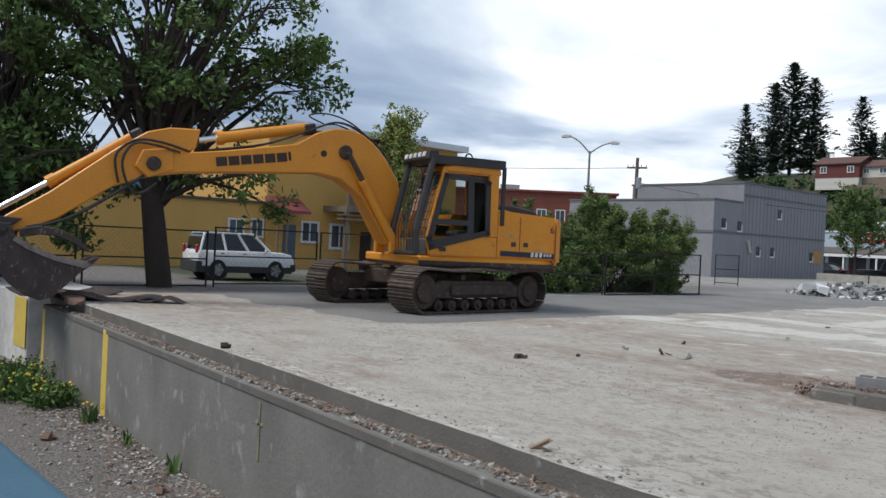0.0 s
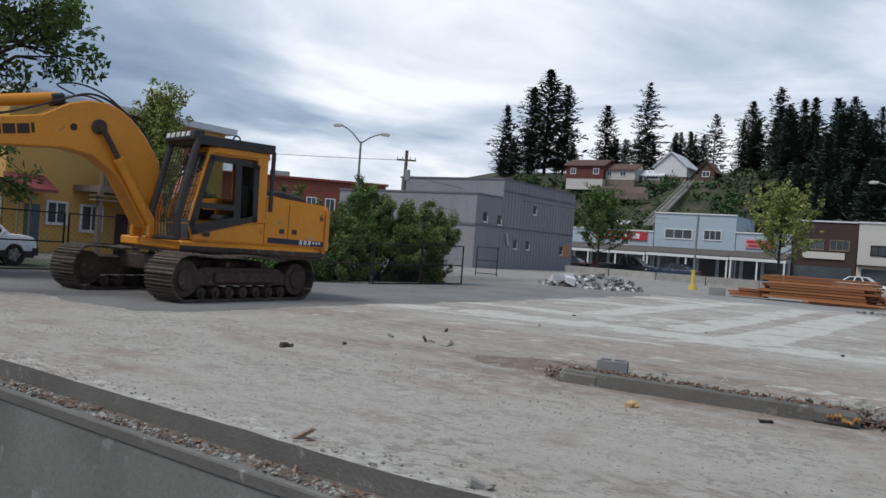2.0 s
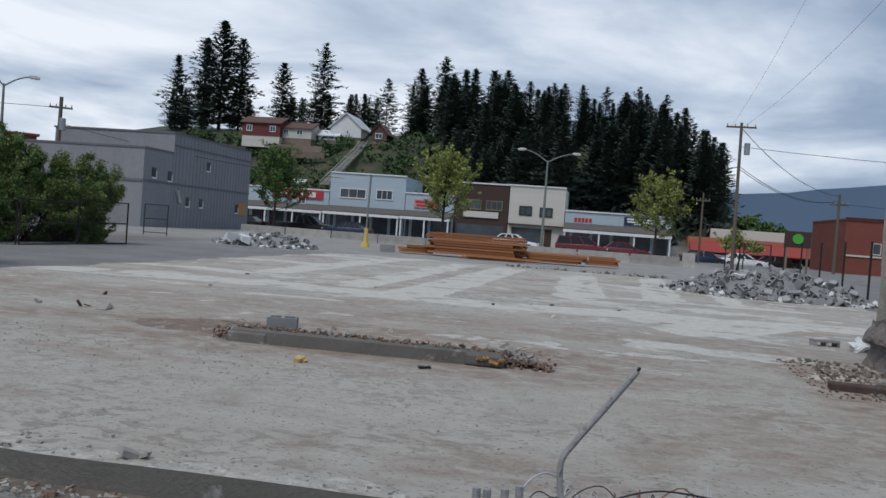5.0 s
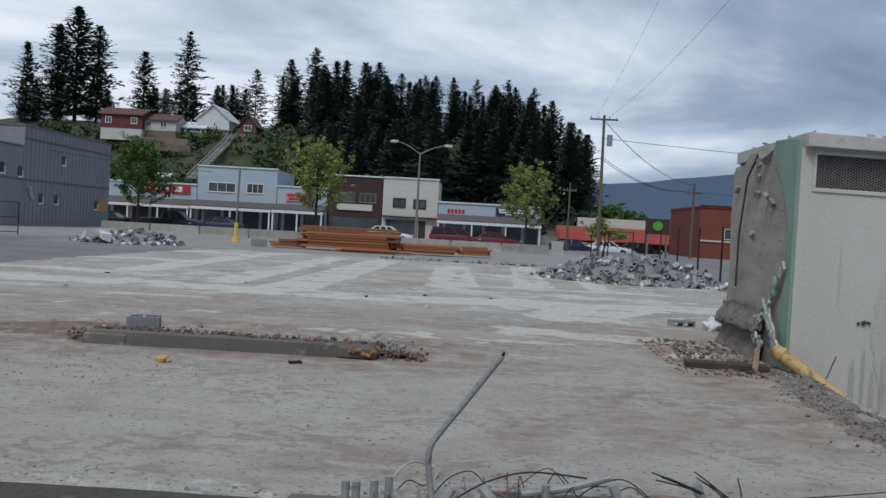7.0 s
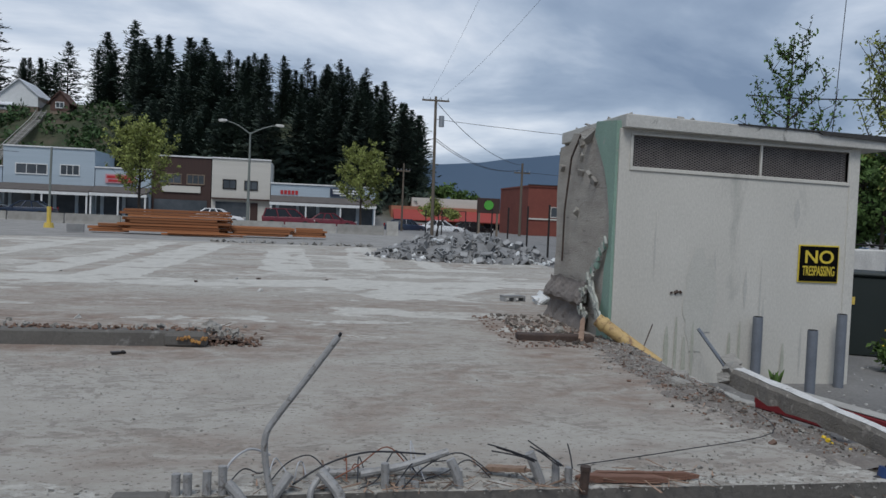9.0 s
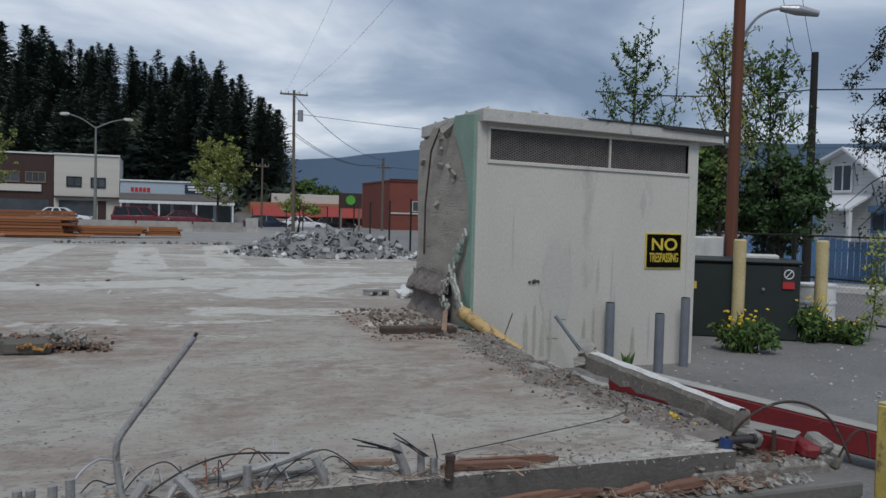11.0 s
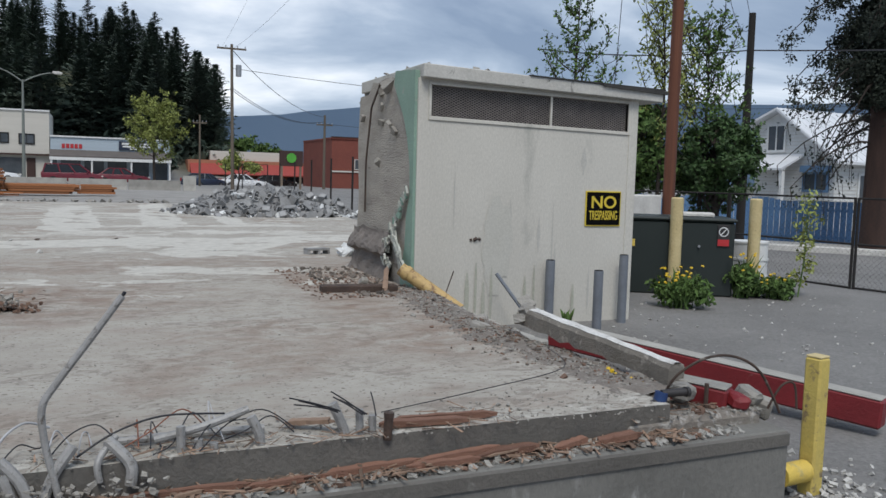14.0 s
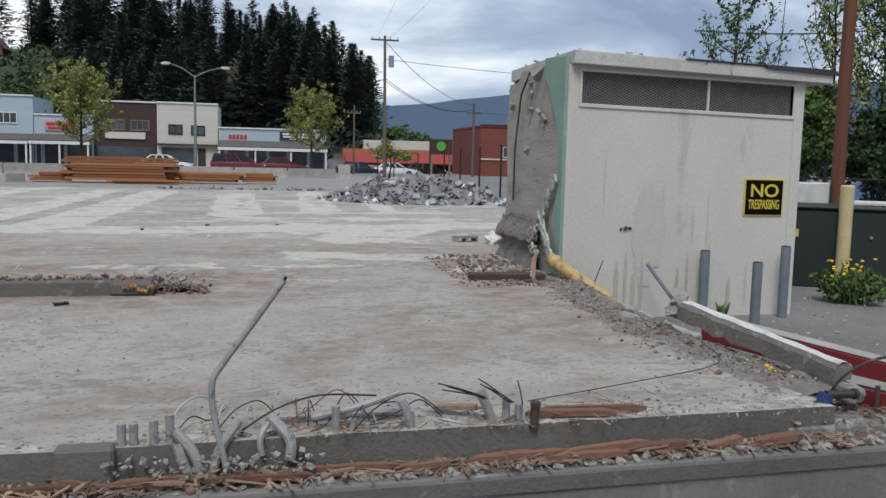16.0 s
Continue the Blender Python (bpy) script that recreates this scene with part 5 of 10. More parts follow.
    MB().prism([(SHX0 + 1.2, SHZ + 0.12), (SHX1 + 0.30, SHZ + 0.105), (SHX1 + 0.30, SHZ + 0.125), (SHX0 + 1.2, SHZ + 0.128)], SHY0 - 0.105, SHY1).part("roof_felt", M_TAR, sh, "black roofing felt lifting at the edge")
    MB().prism([(SHX1 - 0.55, SHZ + 0.118), (SHX1 + 0.33, SHZ + 0.10), (SHX1 + 0.33, SHZ + 0.065), (SHX1 - 0.5, SHZ + 0.09)], SHY0 - 0.115, SHY0 - 0.092).part("felt_edge", M_TAR, sh)
    for k in range(9):
        rf = MB()
        lump(rf, (SHX0 + rnd(0.02, 0.9), SHY0 + rnd(-0.05, 1.2), SHZ + 0.15), (rnd(0.04, 0.12), rnd(0.04, 0.12), rnd(0.02, 0.05)))
        rf.part("roof_crumb", M_RAWCONC, sh)
    # vent: frame, black sheet as the shaded inside, expanded metal of crossing strips, a middle bar
    vo = MB().span(vx0, vx1, SHY0 + 0.12, SHY0 + 0.13, vz0, vz1).part("vent", M_DARK, sh, "long vent behind expanded metal, a black sheet for its unlit inside")
    for a in ((vx0 - 0.03, vx1 + 0.03, vz0 - 0.035, vz0), (vx0 - 0.03, vx1 + 0.03, vz1, vz1 + 0.03), (vx0 - 0.03, vx0, vz0, vz1), (vx1, vx1 + 0.03, vz0, vz1)):
        MB().span(a[0], a[1], SHY0 - 0.014, SHY0 + 0.05, a[2], a[3]).part("vent_frame", M_STUCCO, vo, bevel=0.004)
    MB().span(4.54, 4.56, SHY0 - 0.006, SHY0 + 0.02, vz0, vz1).part("vent_bar", M_STUCCO, vo)
    gm = MB()
    step, hgt = 0.052, vz1 - vz0
    k = -16
    while vx0 + k * step < vx1:
        for sgn in (1, -1):
            xa, xb = vx0 + k * step, vx0 + k * step + 0.62
            if sgn < 0:
                xa, xb = xb, xa
            za, zb = vz0, vz1
            # clip to the opening
            pts = []
            for s in range(41):
                f = s / 40
                px = xa + (xb - xa) * f
                if vx0 <= px <= vx1:
                    pts.append((px, za + (zb - za) * f))
            if len(pts) > 1:
                (ax, az), (bx, bz) = pts[0], pts[-1]
                gm.add([(ax, SHY0 + 0.035, az - 0.005), (bx, SHY0 + 0.035, bz - 0.005), (bx, SHY0 + 0.035, bz + 0.005), (ax, SHY0 + 0.035, az + 0.005)], [(0, 1, 2, 3)])
        k += 1
    gmo = gm.part("vent_mesh", M_MESHW, vo, "expanded metal mesh")
    sol = gmo.modifiers.new("thickness", "SOLIDIFY")
    sol.thickness = 0.004
    # stains and a pock mark on the front
    pm = MB()
    for dx, dz, s in ((0, 0, 0.05), (0.05, 0.0, 0.04), (-0.05, -0.008, 0.035)):
        lump(pm, (3.70 + dx, SHY0 - 0.004, 0.50 + dz), (s, 0.03, s * 0.8))
    pm.part("pock_mark", M_RUST, front)
    st = MB()
    for k in range(15):
        x = 3.62 + k * 0.075 + rnd(-0.03, 0.03)
        h = rnd(0.15, 0.6)
        st.add([(x - 0.008, SHY0 - 0.003, -0.35), (x + 0.008, SHY0 - 0.003, -0.35), (x + 0.004, SHY0 - 0.003, -0.35 + h), (x - 0.004, SHY0 - 0.003, -0.35 + h)], [(0, 1, 2, 3)])
    m_drip = mat("drip_stain_grey", (0.49, 0.48, 0.44), (0.43, 0.42, 0.385), 6, 0.9)
    m_patch = mat("damp_patch", (0.512, 0.500, 0.452), (0.462, 0.452, 0.405), 2.5, 0.9, bump=0.16, fine=60)
    m_run = mat("green_run", (0.36, 0.37, 0.30), (0.44, 0.435, 0.38), 5, 0.9)
    for x, z0, z1, wd in ((4.1, 0.2, 0.95, 0.03), (4.45, 0.35, 0.75, 0.025), (4.98, 1.2, 1.5, 0.04), (4.62, -0.3, 0.9, 0.012), (4.66, -0.2, 0.5, 0.02), (5.1, -0.35, 0.2, 0.02), (3.45, 0.6, 1.3, 0.012)):
        st = MB()
        pts = 9
        base = len(st.v)
        for k in range(pts):
            f = k / (pts - 1)
            hw_ = wd * math.sin(math.pi * min(0.97, max(0.05, f))) * rnd(0.5, 1.0)
            st.v += [(x - hw_, SHY0 - 0.003, lerp(z0, z1, f)), (x + hw_, SHY0 - 0.003, lerp(z0, z1, f))]
        st.f += [[base + 2 * k, base + 2 * k + 1, base + 2 * k + 3, base + 2 * k + 2] for k in range(pts - 1)]
        st.part("drip_stain", m_drip, front, "grey drip stain")
    # sign
    sg = MB().span(5.02, 5.48, SHY0 - 0.014, SHY0 - 0.002, 0.64, 1.03).part("sign", M_CREAMPAINT, sh, "black and yellow no-trespassing sign", bevel=0.003)
    m_face = mat("matt_black_sign", (0.004, 0.004, 0.004), None, 5, 0.9, bump=0)
    m_face.node_tree.nodes["Principled BSDF"].inputs["Specular IOR Level"].default_value = 0.1
    sg.data.materials[0] = mat("sign_yellow", (0.72, 0.55, 0.05), None, 5, 0.5, bump=0)
    MB().span(5.034, 5.466, SHY0 - 0.018, SHY0 - 0.0135, 0.654, 1.016).part("sign_face", m_face, sg)
    for body, size, x, z, sx in (("NO", 0.185, 5.25, 0.845, 1.15), ("TRESPASSING", 0.112, 5.25, 0.715, 0.545)):
        tx = bpy.data.curves.new("sign_word", "FONT")
        tx.body, tx.size, tx.extrude, tx.align_x = body, size, 0.0015, "CENTER"
        tx.offset = 0.0015 if size < 0.15 else 0.003
        o = new("sign_word", tx)
        tx.materials.append(sg.data.materials[0])
        o.parent = sg
        o.matrix_basis = pose(x, SHY0 - 0.0205, z, 90) @ Matrix.Diagonal((sx, 1 if body == "NO" else 1.25, 1, 1))
    # the roof falls a little towards the far end
    for o in sh.children_recursive:
        if o.type == "MESH" and o.name.split(".")[0] in ("roof", "roof_felt", "felt_edge", "roof_crumb", "vent", "vent_frame", "vent_bar", "vent_mesh", "front_wall"):
            for v in o.data.vertices:
                v.co.z += 0.055 * smooth(1.4, 1.72, v.co.z) * (SHX1 - v.co.x) / (SHX1 - SHX0)
    # a broad faint damp patch and green runs near the foot
    yq = SHY0 - 0.0045
    for x, z0, z1, wd, mt in ((3.93, -0.1, 0.95, 0.16, m_patch), (4.05, 0.1, 0.85, 0.10, m_patch), (3.62, -0.4, 0.15, 0.03, m_run), (3.72, -0.4, 0.25, 0.02, m_run), (3.81, -0.4, 0.05, 0.025, m_run), (3.9, -0.4, 0.2, 0.018, m_run), (4.3, -0.4, 0.1, 0.02, m_run), (4.41, -0.4, 0.22, 0.014, m_run), (4.9, -0.4, 0.0, 0.02, m_run), (5.2, -0.4, 0.12, 0.018, m_run)):
        st = MB()
        yq -= 0.0012
        for k in range(15):
            f = k / 14
            hw_ = wd * math.sin(math.pi * min(0.97, max(0.06, f))) ** 0.5 * rnd(0.75, 1.0)
            st.v += [(x - hw_, yq, lerp(z0, z1, f)), (x + hw_ * rnd(0.8, 1.1), yq, lerp(z0, z1, f))]
        st.f += [[2 * k, 2 * k + 1, 2 * k + 3, 2 * k + 2] for k in range(14)]
        st.part("damp_stain", mt, front, "faint damp stain")
    return sh


shed()


def tube_thing(name, pts, r, material, label, category, group="", n=12, r1=None, bevel=0.0):
    o = MB().tube(pts, r, n, r1).part(name, material, smooth=True)
    return tagged(o, label, category, group)


# yellow gas pipe leaning out of the torn corner
pipe = thing("gas_pipe", pose(0, 0, 0), "thick yellow pipe lying askew at the shed's torn corner", "pipe")
MB().cyl((2.86, 7.78, 0.21), (3.36, 7.42, -0.17), 0.066, n=18).part("pipe_body", M_PIPEY, pipe, smooth=True)
MB().cyl((2.90, 7.751, 0.18), (2.93, 7.73, 0.157), 0.076, n=18).part("pipe_collar", M_PIPEY, pipe, smooth=True)
MB().cyl((3.35, 7.427, -0.163), (3.39, 7.40, -0.193), 0.045, n=14).part("pipe_end", M_CONC_W, pipe, smooth=True)

ledge = thing("pale_ledge", pose(0, 0, 0), "pale broken concrete ledge running from the pipe to the toppled beam", "concrete ledge")
random.seed(44)
for k in range(7):
    f = (k + 0.5) / 7
    MB().box((lerp(3.34, 3.17, f) + rnd(-0.008, 0.008), lerp(7.35, 5.45, f), lerp(-0.185, -0.10, f) + rnd(-0.006, 0.006)), (0.085, 0.272, 0.05), rnd(3, 7), rnd(-4, 4), rnd(-1, 1) - 3).part("ledge_piece", M_CONC, ledge, bevel=0.012)

# steel posts before the shed
for x, y, z0, z1, r in ((4.55, 7.74, -0.55, 0.28, 0.050), (4.62, 6.92, -0.55, 0.26, 0.047), (5.46, 7.70, -0.55, 0.33, 0.050)):
    p = thing("steel_post", pose(x, y, 0), "grey-blue steel pipe post before the shed", "post", "steel posts")
    MB().cyl((0, 0, z0), (0, 0, z1), r, n=16).part("post_tube", M_STEELPOST, p, smooth=True)
    MB().cyl((0, 0, z1 - 0.004), (0, 0, z1 + 0.006), r * 0.86, n=16).part("post_cap", M_DARK, p)
tube_thing("leaning_rod", [(3.86, 7.65, 0.16), (4.12, 7.45, -0.25)], 0.02, M_STEELPOST, "thin bent steel rod leaning by the shed", "steel rod", n=8)
tube_thing("thin_rod", [(3.36, 7.6, 0.20), (3.22, 7.5, -0.05)], 0.006, M_RUST, "thin rusty wire sticking up", "steel rod", n=5)

# toppled concrete beam and red-painted curbs beside the slab
beam = thing("concrete_beam", pose(0, 0, 0), "toppled concrete beam with white top, lying along the slab's side", "concrete beam")
bm_pts = [(2.90, 5.22, 0.165), (3.03, 3.72, 0.075)]
d = Vector(bm_pts[1]) - Vector(bm_pts[0])
yaw = math.degrees(math.atan2(d.y, d.x))
pit = math.degrees(math.atan2(-d.z, math.hypot(d.x, d.y)))
mid = (Vector(bm_pts[0]) + Vector(bm_pts[1])) / 2
random.seed(11)
BN = 18
along = d.normalized()
flat = Vector((along.y, -along.x, 0)).normalized()
upw = flat.cross(along)
if upw.z < 0:
    upw = -upw
bv, tv = [], []
for k in range(BN + 1):
    c = Vector(bm_pts[0]) + d * (k / BN)
    w_, h_ = 0.062 * rnd(0.85, 1.1) * lerp(1.15, 0.85, k / BN), 0.115 * rnd(0.88, 1.1)
    t0 = 0.055
    bv += [c - flat * w_ + upw * (t0 - h_), c + flat * w_ + upw * (t0 - h_), c + flat * w_ * 1.05 + upw * (t0 - 0.02), c + flat * w_ * 0.82 + upw * t0, c - flat * w_ * 0.82 + upw * t0, c - flat * w_ * 1.05 + upw * (t0 - 0.02)]
    tv += [c - flat * w_ * rnd(0.6, 0.84) + upw * (t0 + 0.004), c + flat * w_ * rnd(0.5, 0.80) + upw * (t0 + 0.004), c - flat * w_ * 0.3 + upw * (t0 + rnd(0.008, 0.016)), c + flat * w_ * 0.3 + upw * (t0 + rnd(0.008, 0.016))]
MB().add(bv, [(6 * k + i, 6 * k + (i + 1) % 6, 6 * k + 6 + (i + 1) % 6, 6 * k + 6 + i) for k in range(BN) for i in range(6)] + [tuple(range(5, -1, -1)), tuple(range(6 * BN, 6 * BN + 6))]).part("beam_body", mat("weathered_beam_concrete", (0.24, 0.22, 0.19), (0.15, 0.135, 0.115), 5, 0.92, bump=0.9, c3=(0.36, 0.33, 0.29), c3_at=0.60), beam)
MB().add(tv, [f for k in range(BN) for f in ((4 * k, 4 * k + 2, 4 * k + 6, 4 * k + 4), (4 * k + 2, 4 * k + 3, 4 * k + 7, 4 * k + 6), (4 * k + 3, 4 * k + 1, 4 * k + 5, 4 * k + 7))]).part("beam_top", mat("flaking_white_paint", (0.76, 0.75, 0.72), (0.60, 0.59, 0.56), 6, 0.9, bump=0.9, c3=(0.30, 0.275, 0.25), c3_at=0.62, c3_scale=9), beam, "flaking white paint")
random.seed(12)
m = MB()
for k in range(9):
    lump(m, (2.90 + rnd(-0.08, 0.08), 5.22 + rnd(-0.06, 0.08), 0.2 + rnd(-0.08, 0.06)), (rnd(0.06, 0.13), rnd(0.06, 0.13), rnd(0.04, 0.1)))
m.part("broken_end", M_RAWCONC, beam)


def red_curb(p0, p1, w, h, label):
    c = thing("red_curb", pose(0, 0, 0), label, "curb", "red curbs")
    a, b = Vector(p0), Vector(p1)
    dd = b - a
    yw = math.degrees(math.atan2(dd.y, dd.x))
    pt = math.degrees(math.atan2(-dd.z, math.hypot(dd.x, dd.y)))
    mm = (a + b) / 2
    MB().box((mm.x, mm.y, mm.z), (dd.length, w, h), yw, 0, pt).part("curb_body", M_REDPAINT, c, bevel=0.015)
    MB().box((mm.x, mm.y, mm.z + h / 2 + 0.005), (dd.length * 0.995, w * 0.98, 0.014), yw, 0, pt).part("curb_top", M_CONC, c, "worn pale top", bevel=0.01)
    return c


red_curb((3.80, 6.38, -0.225), (4.98, 3.95, -0.385), 0.15, 0.20, "long dark-red curb with pale worn top, lying on asphalt")
red_curb((3.06, 3.84, -0.03), (3.26, 3.55, -0.05), 0.15, 0.14, "short broken dark-red curb piece on the slab's corner")
red_curb((2.66, 7.35, -0.08), (3.05, 5.9, -0.17), 0.13, 0.14, "dark-red curb half buried in rubble along the slab")

# bollards
def bollard(x, y, z0, z1, r, material, label):
    b = thing("bollard", pose(x, y, 0), label, "bollard", "bollards")
    MB().cyl((0, 0, z0), (0, 0, z1), r, n=20).part("bollard_body", material, b, smooth=True)
    MB().cyl((0, 0, z1), (0, 0, z1 + 0.02), r, r * 0.82, n=20).part("bollard_cap", material, b, smooth=True)
    return b


bollard(7.49, 9.38, -0.5, 0.93, 0.085, M_CREAMPAINT, "faded cream-yellow bollard beside the transformer box")
bollard(8.66, 9.13, -0.5, 0.94, 0.085, M_CREAMPAINT, "faded cream-yellow bollard beside the transformer box")
yb = thing("square_bollard", pose(3.70, 3.37, 0, 0, 0, 12), "square yellow steel bollard at the wall's corner", "bollard")
MB().box((0, 0, -0.19), (0.098, 0.098, 0.80)).part("bollard_body", M_YFADE, yb, bevel=0.012)
MB().box((0, 0, 0.214), (0.09, 0.09, 0.012)).part("bollard_cap", M_CREAMPAINT, yb, bevel=0.004)
MB().cyl((-0.06, 0, -0.42), (-0.26, 0.02, -0.42), 0.062, n=14).part("cross_pipe", M_YPAINT, yb, smooth=True)

# transformer box
tb = thing("transformer_box", pose(7.75, 9.75, -0.42, 0, 0, -32), "dark green pad-mounted transformer box on asphalt", "transformer box")
MB().box((0, 0.1, 0.52), (1.55, 1.0, 1.04)).part("cabinet", M_BOXGREEN, tb, bevel=0.025)
MB().box((0, 0.1, 1.065), (1.6, 1.06, 0.05)).part("lid", M_BOXGREEN, tb, bevel=0.02)
MB().box((0.3, 0.1, 1.12), (0.5, 0.3, 0.07)).part("lid_stone", M_CONC_W, tb, bevel=0.02)
MB().box((0, -0.408, 0.50), (0.012, 0.012, 0.95)).part("door_gap", M_DARK, tb)
sgn = MB().box((0.62, -0.412, 0.86), (0.16, 0.012, 0.30)).part("warning_sign", M_BLACK, tb, "black warning label with red foot", bevel=0.003)
MB().box((0.62, -0.42, 0.76), (0.15, 0.008, 0.09)).part("warning_foot", M_SIGNRED, sgn)
ringp = [(0.62 + 0.06 * math.cos(a), -0.422, 0.91 + 0.06 * math.sin(a)) for a in [i * math.pi / 8 for i in range(17)]]
MB().tube(ringp, 0.008, 5).part("warning_ring", M_WHITE, sgn)
MB().box((0.62, -0.422, 0.91), (0.012, 0.006, 0.12), 0, 0, 40).part("warning_bar", M_WHITE, sgn)
MB().box((-0.62, -0.412, 0.72), (0.10, 0.01, 0.10)).part("yellow_label", M_YPAINT, tb)
MB().cyl((0.3, -0.41, 0.7), (0.3, -0.43, 0.7), 0.02, n=8).part("lock", M_GALV, tb)
# white tank and block wall behind it
tk = thing("white_tank", pose(9.15, 9.75, -0.42), "white cylindrical tank behind the bollard", "tank")
MB().cyl((0, 0, 0), (0, 0, 0.72), 0.28, n=24).part("tank_body", M_WHITE, tk, bevel=0.02)
for z in (0.2, 0.45, 0.7):
    MB().cyl((0, 0, z), (0, 0, z + 0.03), 0.29, n=24).part("tank_band", M_WHITE, tk)
bwall = MB().span(6.6, 8.4, 10.9, 11.1, -0.5, 0.95)
tagged(bwall.part("low_block_wall", M_CONC_W, bevel=0.02), "low pale block wall behind the transformer box", "low wall", kind="structure")


# ---- trees ----
def leaf_mesh(name, centres, size, material, seed):
    """Many small leaves, each a bent pair of triangles, round the given centres (x, y, z, radius, count)."""
    rng = np.random.default_rng(seed)
    pts = []
    for x, y, z, r, k in centres:
        d = rng.normal(size=(int(k), 3))
        d /= np.linalg.norm(d, axis=1)[:, None]
        d *= (rng.random(int(k)) ** 0.5)[:, None] * r
        d[:, 2] *= 0.8
        pts.append(d + (x, y, z))
    p = np.concatenate(pts)
    n = len(p)
    a = rng.normal(size=(n, 3))
    a /= np.linalg.norm(a, axis=1)[:, None]
    b = np.cross(a, rng.normal(size=(n, 3)))
    b /= np.linalg.norm(b, axis=1)[:, None]
    c = np.cross(a, b)
    s = size * (0.6 + 0.8 * rng.random(n))[:, None]
    quad = np.stack([p - a * s, p + b * s * 0.5 + c * s * 0.15, p + a * s, p - b * s * 0.5 + c * s * 0.15], 1).reshape(-1, 3)
    me = bpy.data.meshes.new(name)
    me.from_pydata(quad.tolist(), [], np.arange(4 * n).reshape(-1, 4).tolist())
    me.materials.append(material)
    return me


def broadleaf(name, where, label, height, spread, trunk_r, leaf_mat, seed, leaves=9000, leaf=0.11, first=0.3, stems=1, lean=(0, 0), bark=None, clump=0.55, drop=0.0, tall=1.0, category="tree", group=""):
    """A tapered trunk that forks into limbs and twigs, with clumps of leaves at their ends."""
    random.seed(seed)
    bark = bark or M_BARK
    t = thing(name, pose(*where), label, category, group)
    mb = MB()
    tips = []

    def grow(p, d, length, r, level):
        steps = 4
        pts = [p.copy()]
        for k in range(steps):
            d = (d + Vector((rnd(-0.22, 0.22), rnd(-0.22, 0.22), rnd(-0.05, 0.14)))).normalized()
            p = p + d * length / steps
            pts.append(p.copy())
        mb.tube(pts, r, 7 if level < 2 else 4, r * 0.62)
        if level >= 3:
            tips.append(p)
            tips.append(pts[2])
            return
        for k in range(3 if level < 2 else 3):
            a = rnd(0, 2 * math.pi)
            tilt = rnd(0.35, 0.85)
            side = Vector((math.cos(a), math.sin(a), 0))
            nd = (d * math.cos(tilt) + side * math.sin(tilt) * spread / (height * 0.45) + Vector((0, 0, 0.12 * tall))).normalized()
            grow(pts[-1 if k < 2 else 3], nd, length * rnd(0.62, 0.85), r * 0.58, level + 1)

    for s in range(stems):
        a = 2 * math.pi * s / max(1, stems) + 0.6
        d0 = Vector((lean[0] + (0.28 * math.cos(a) if stems > 1 else 0), lean[1] + (0.28 * math.sin(a) if stems > 1 else 0), 1)).normalized()
        grow(Vector((0.12 * math.cos(a) * (stems > 1), 0.12 * math.sin(a) * (stems > 1), -0.1)), d0, height * first, trunk_r, 0)
    mb.part("trunk", bark, t, smooth=True)
    per = max(6, leaves // max(1, len(tips)))
    cl = []
    for p in tips:
        r = clump * rnd(0.6, 1.3)
        cl.append((p.x, p.y, p.z - drop * rnd(0, 1), r, per * rnd(0.4, 1.5)))
    crown = new("crown", leaf_mesh("crown", cl, leaf, leaf_mat, seed))
    crown.parent = t
    return t


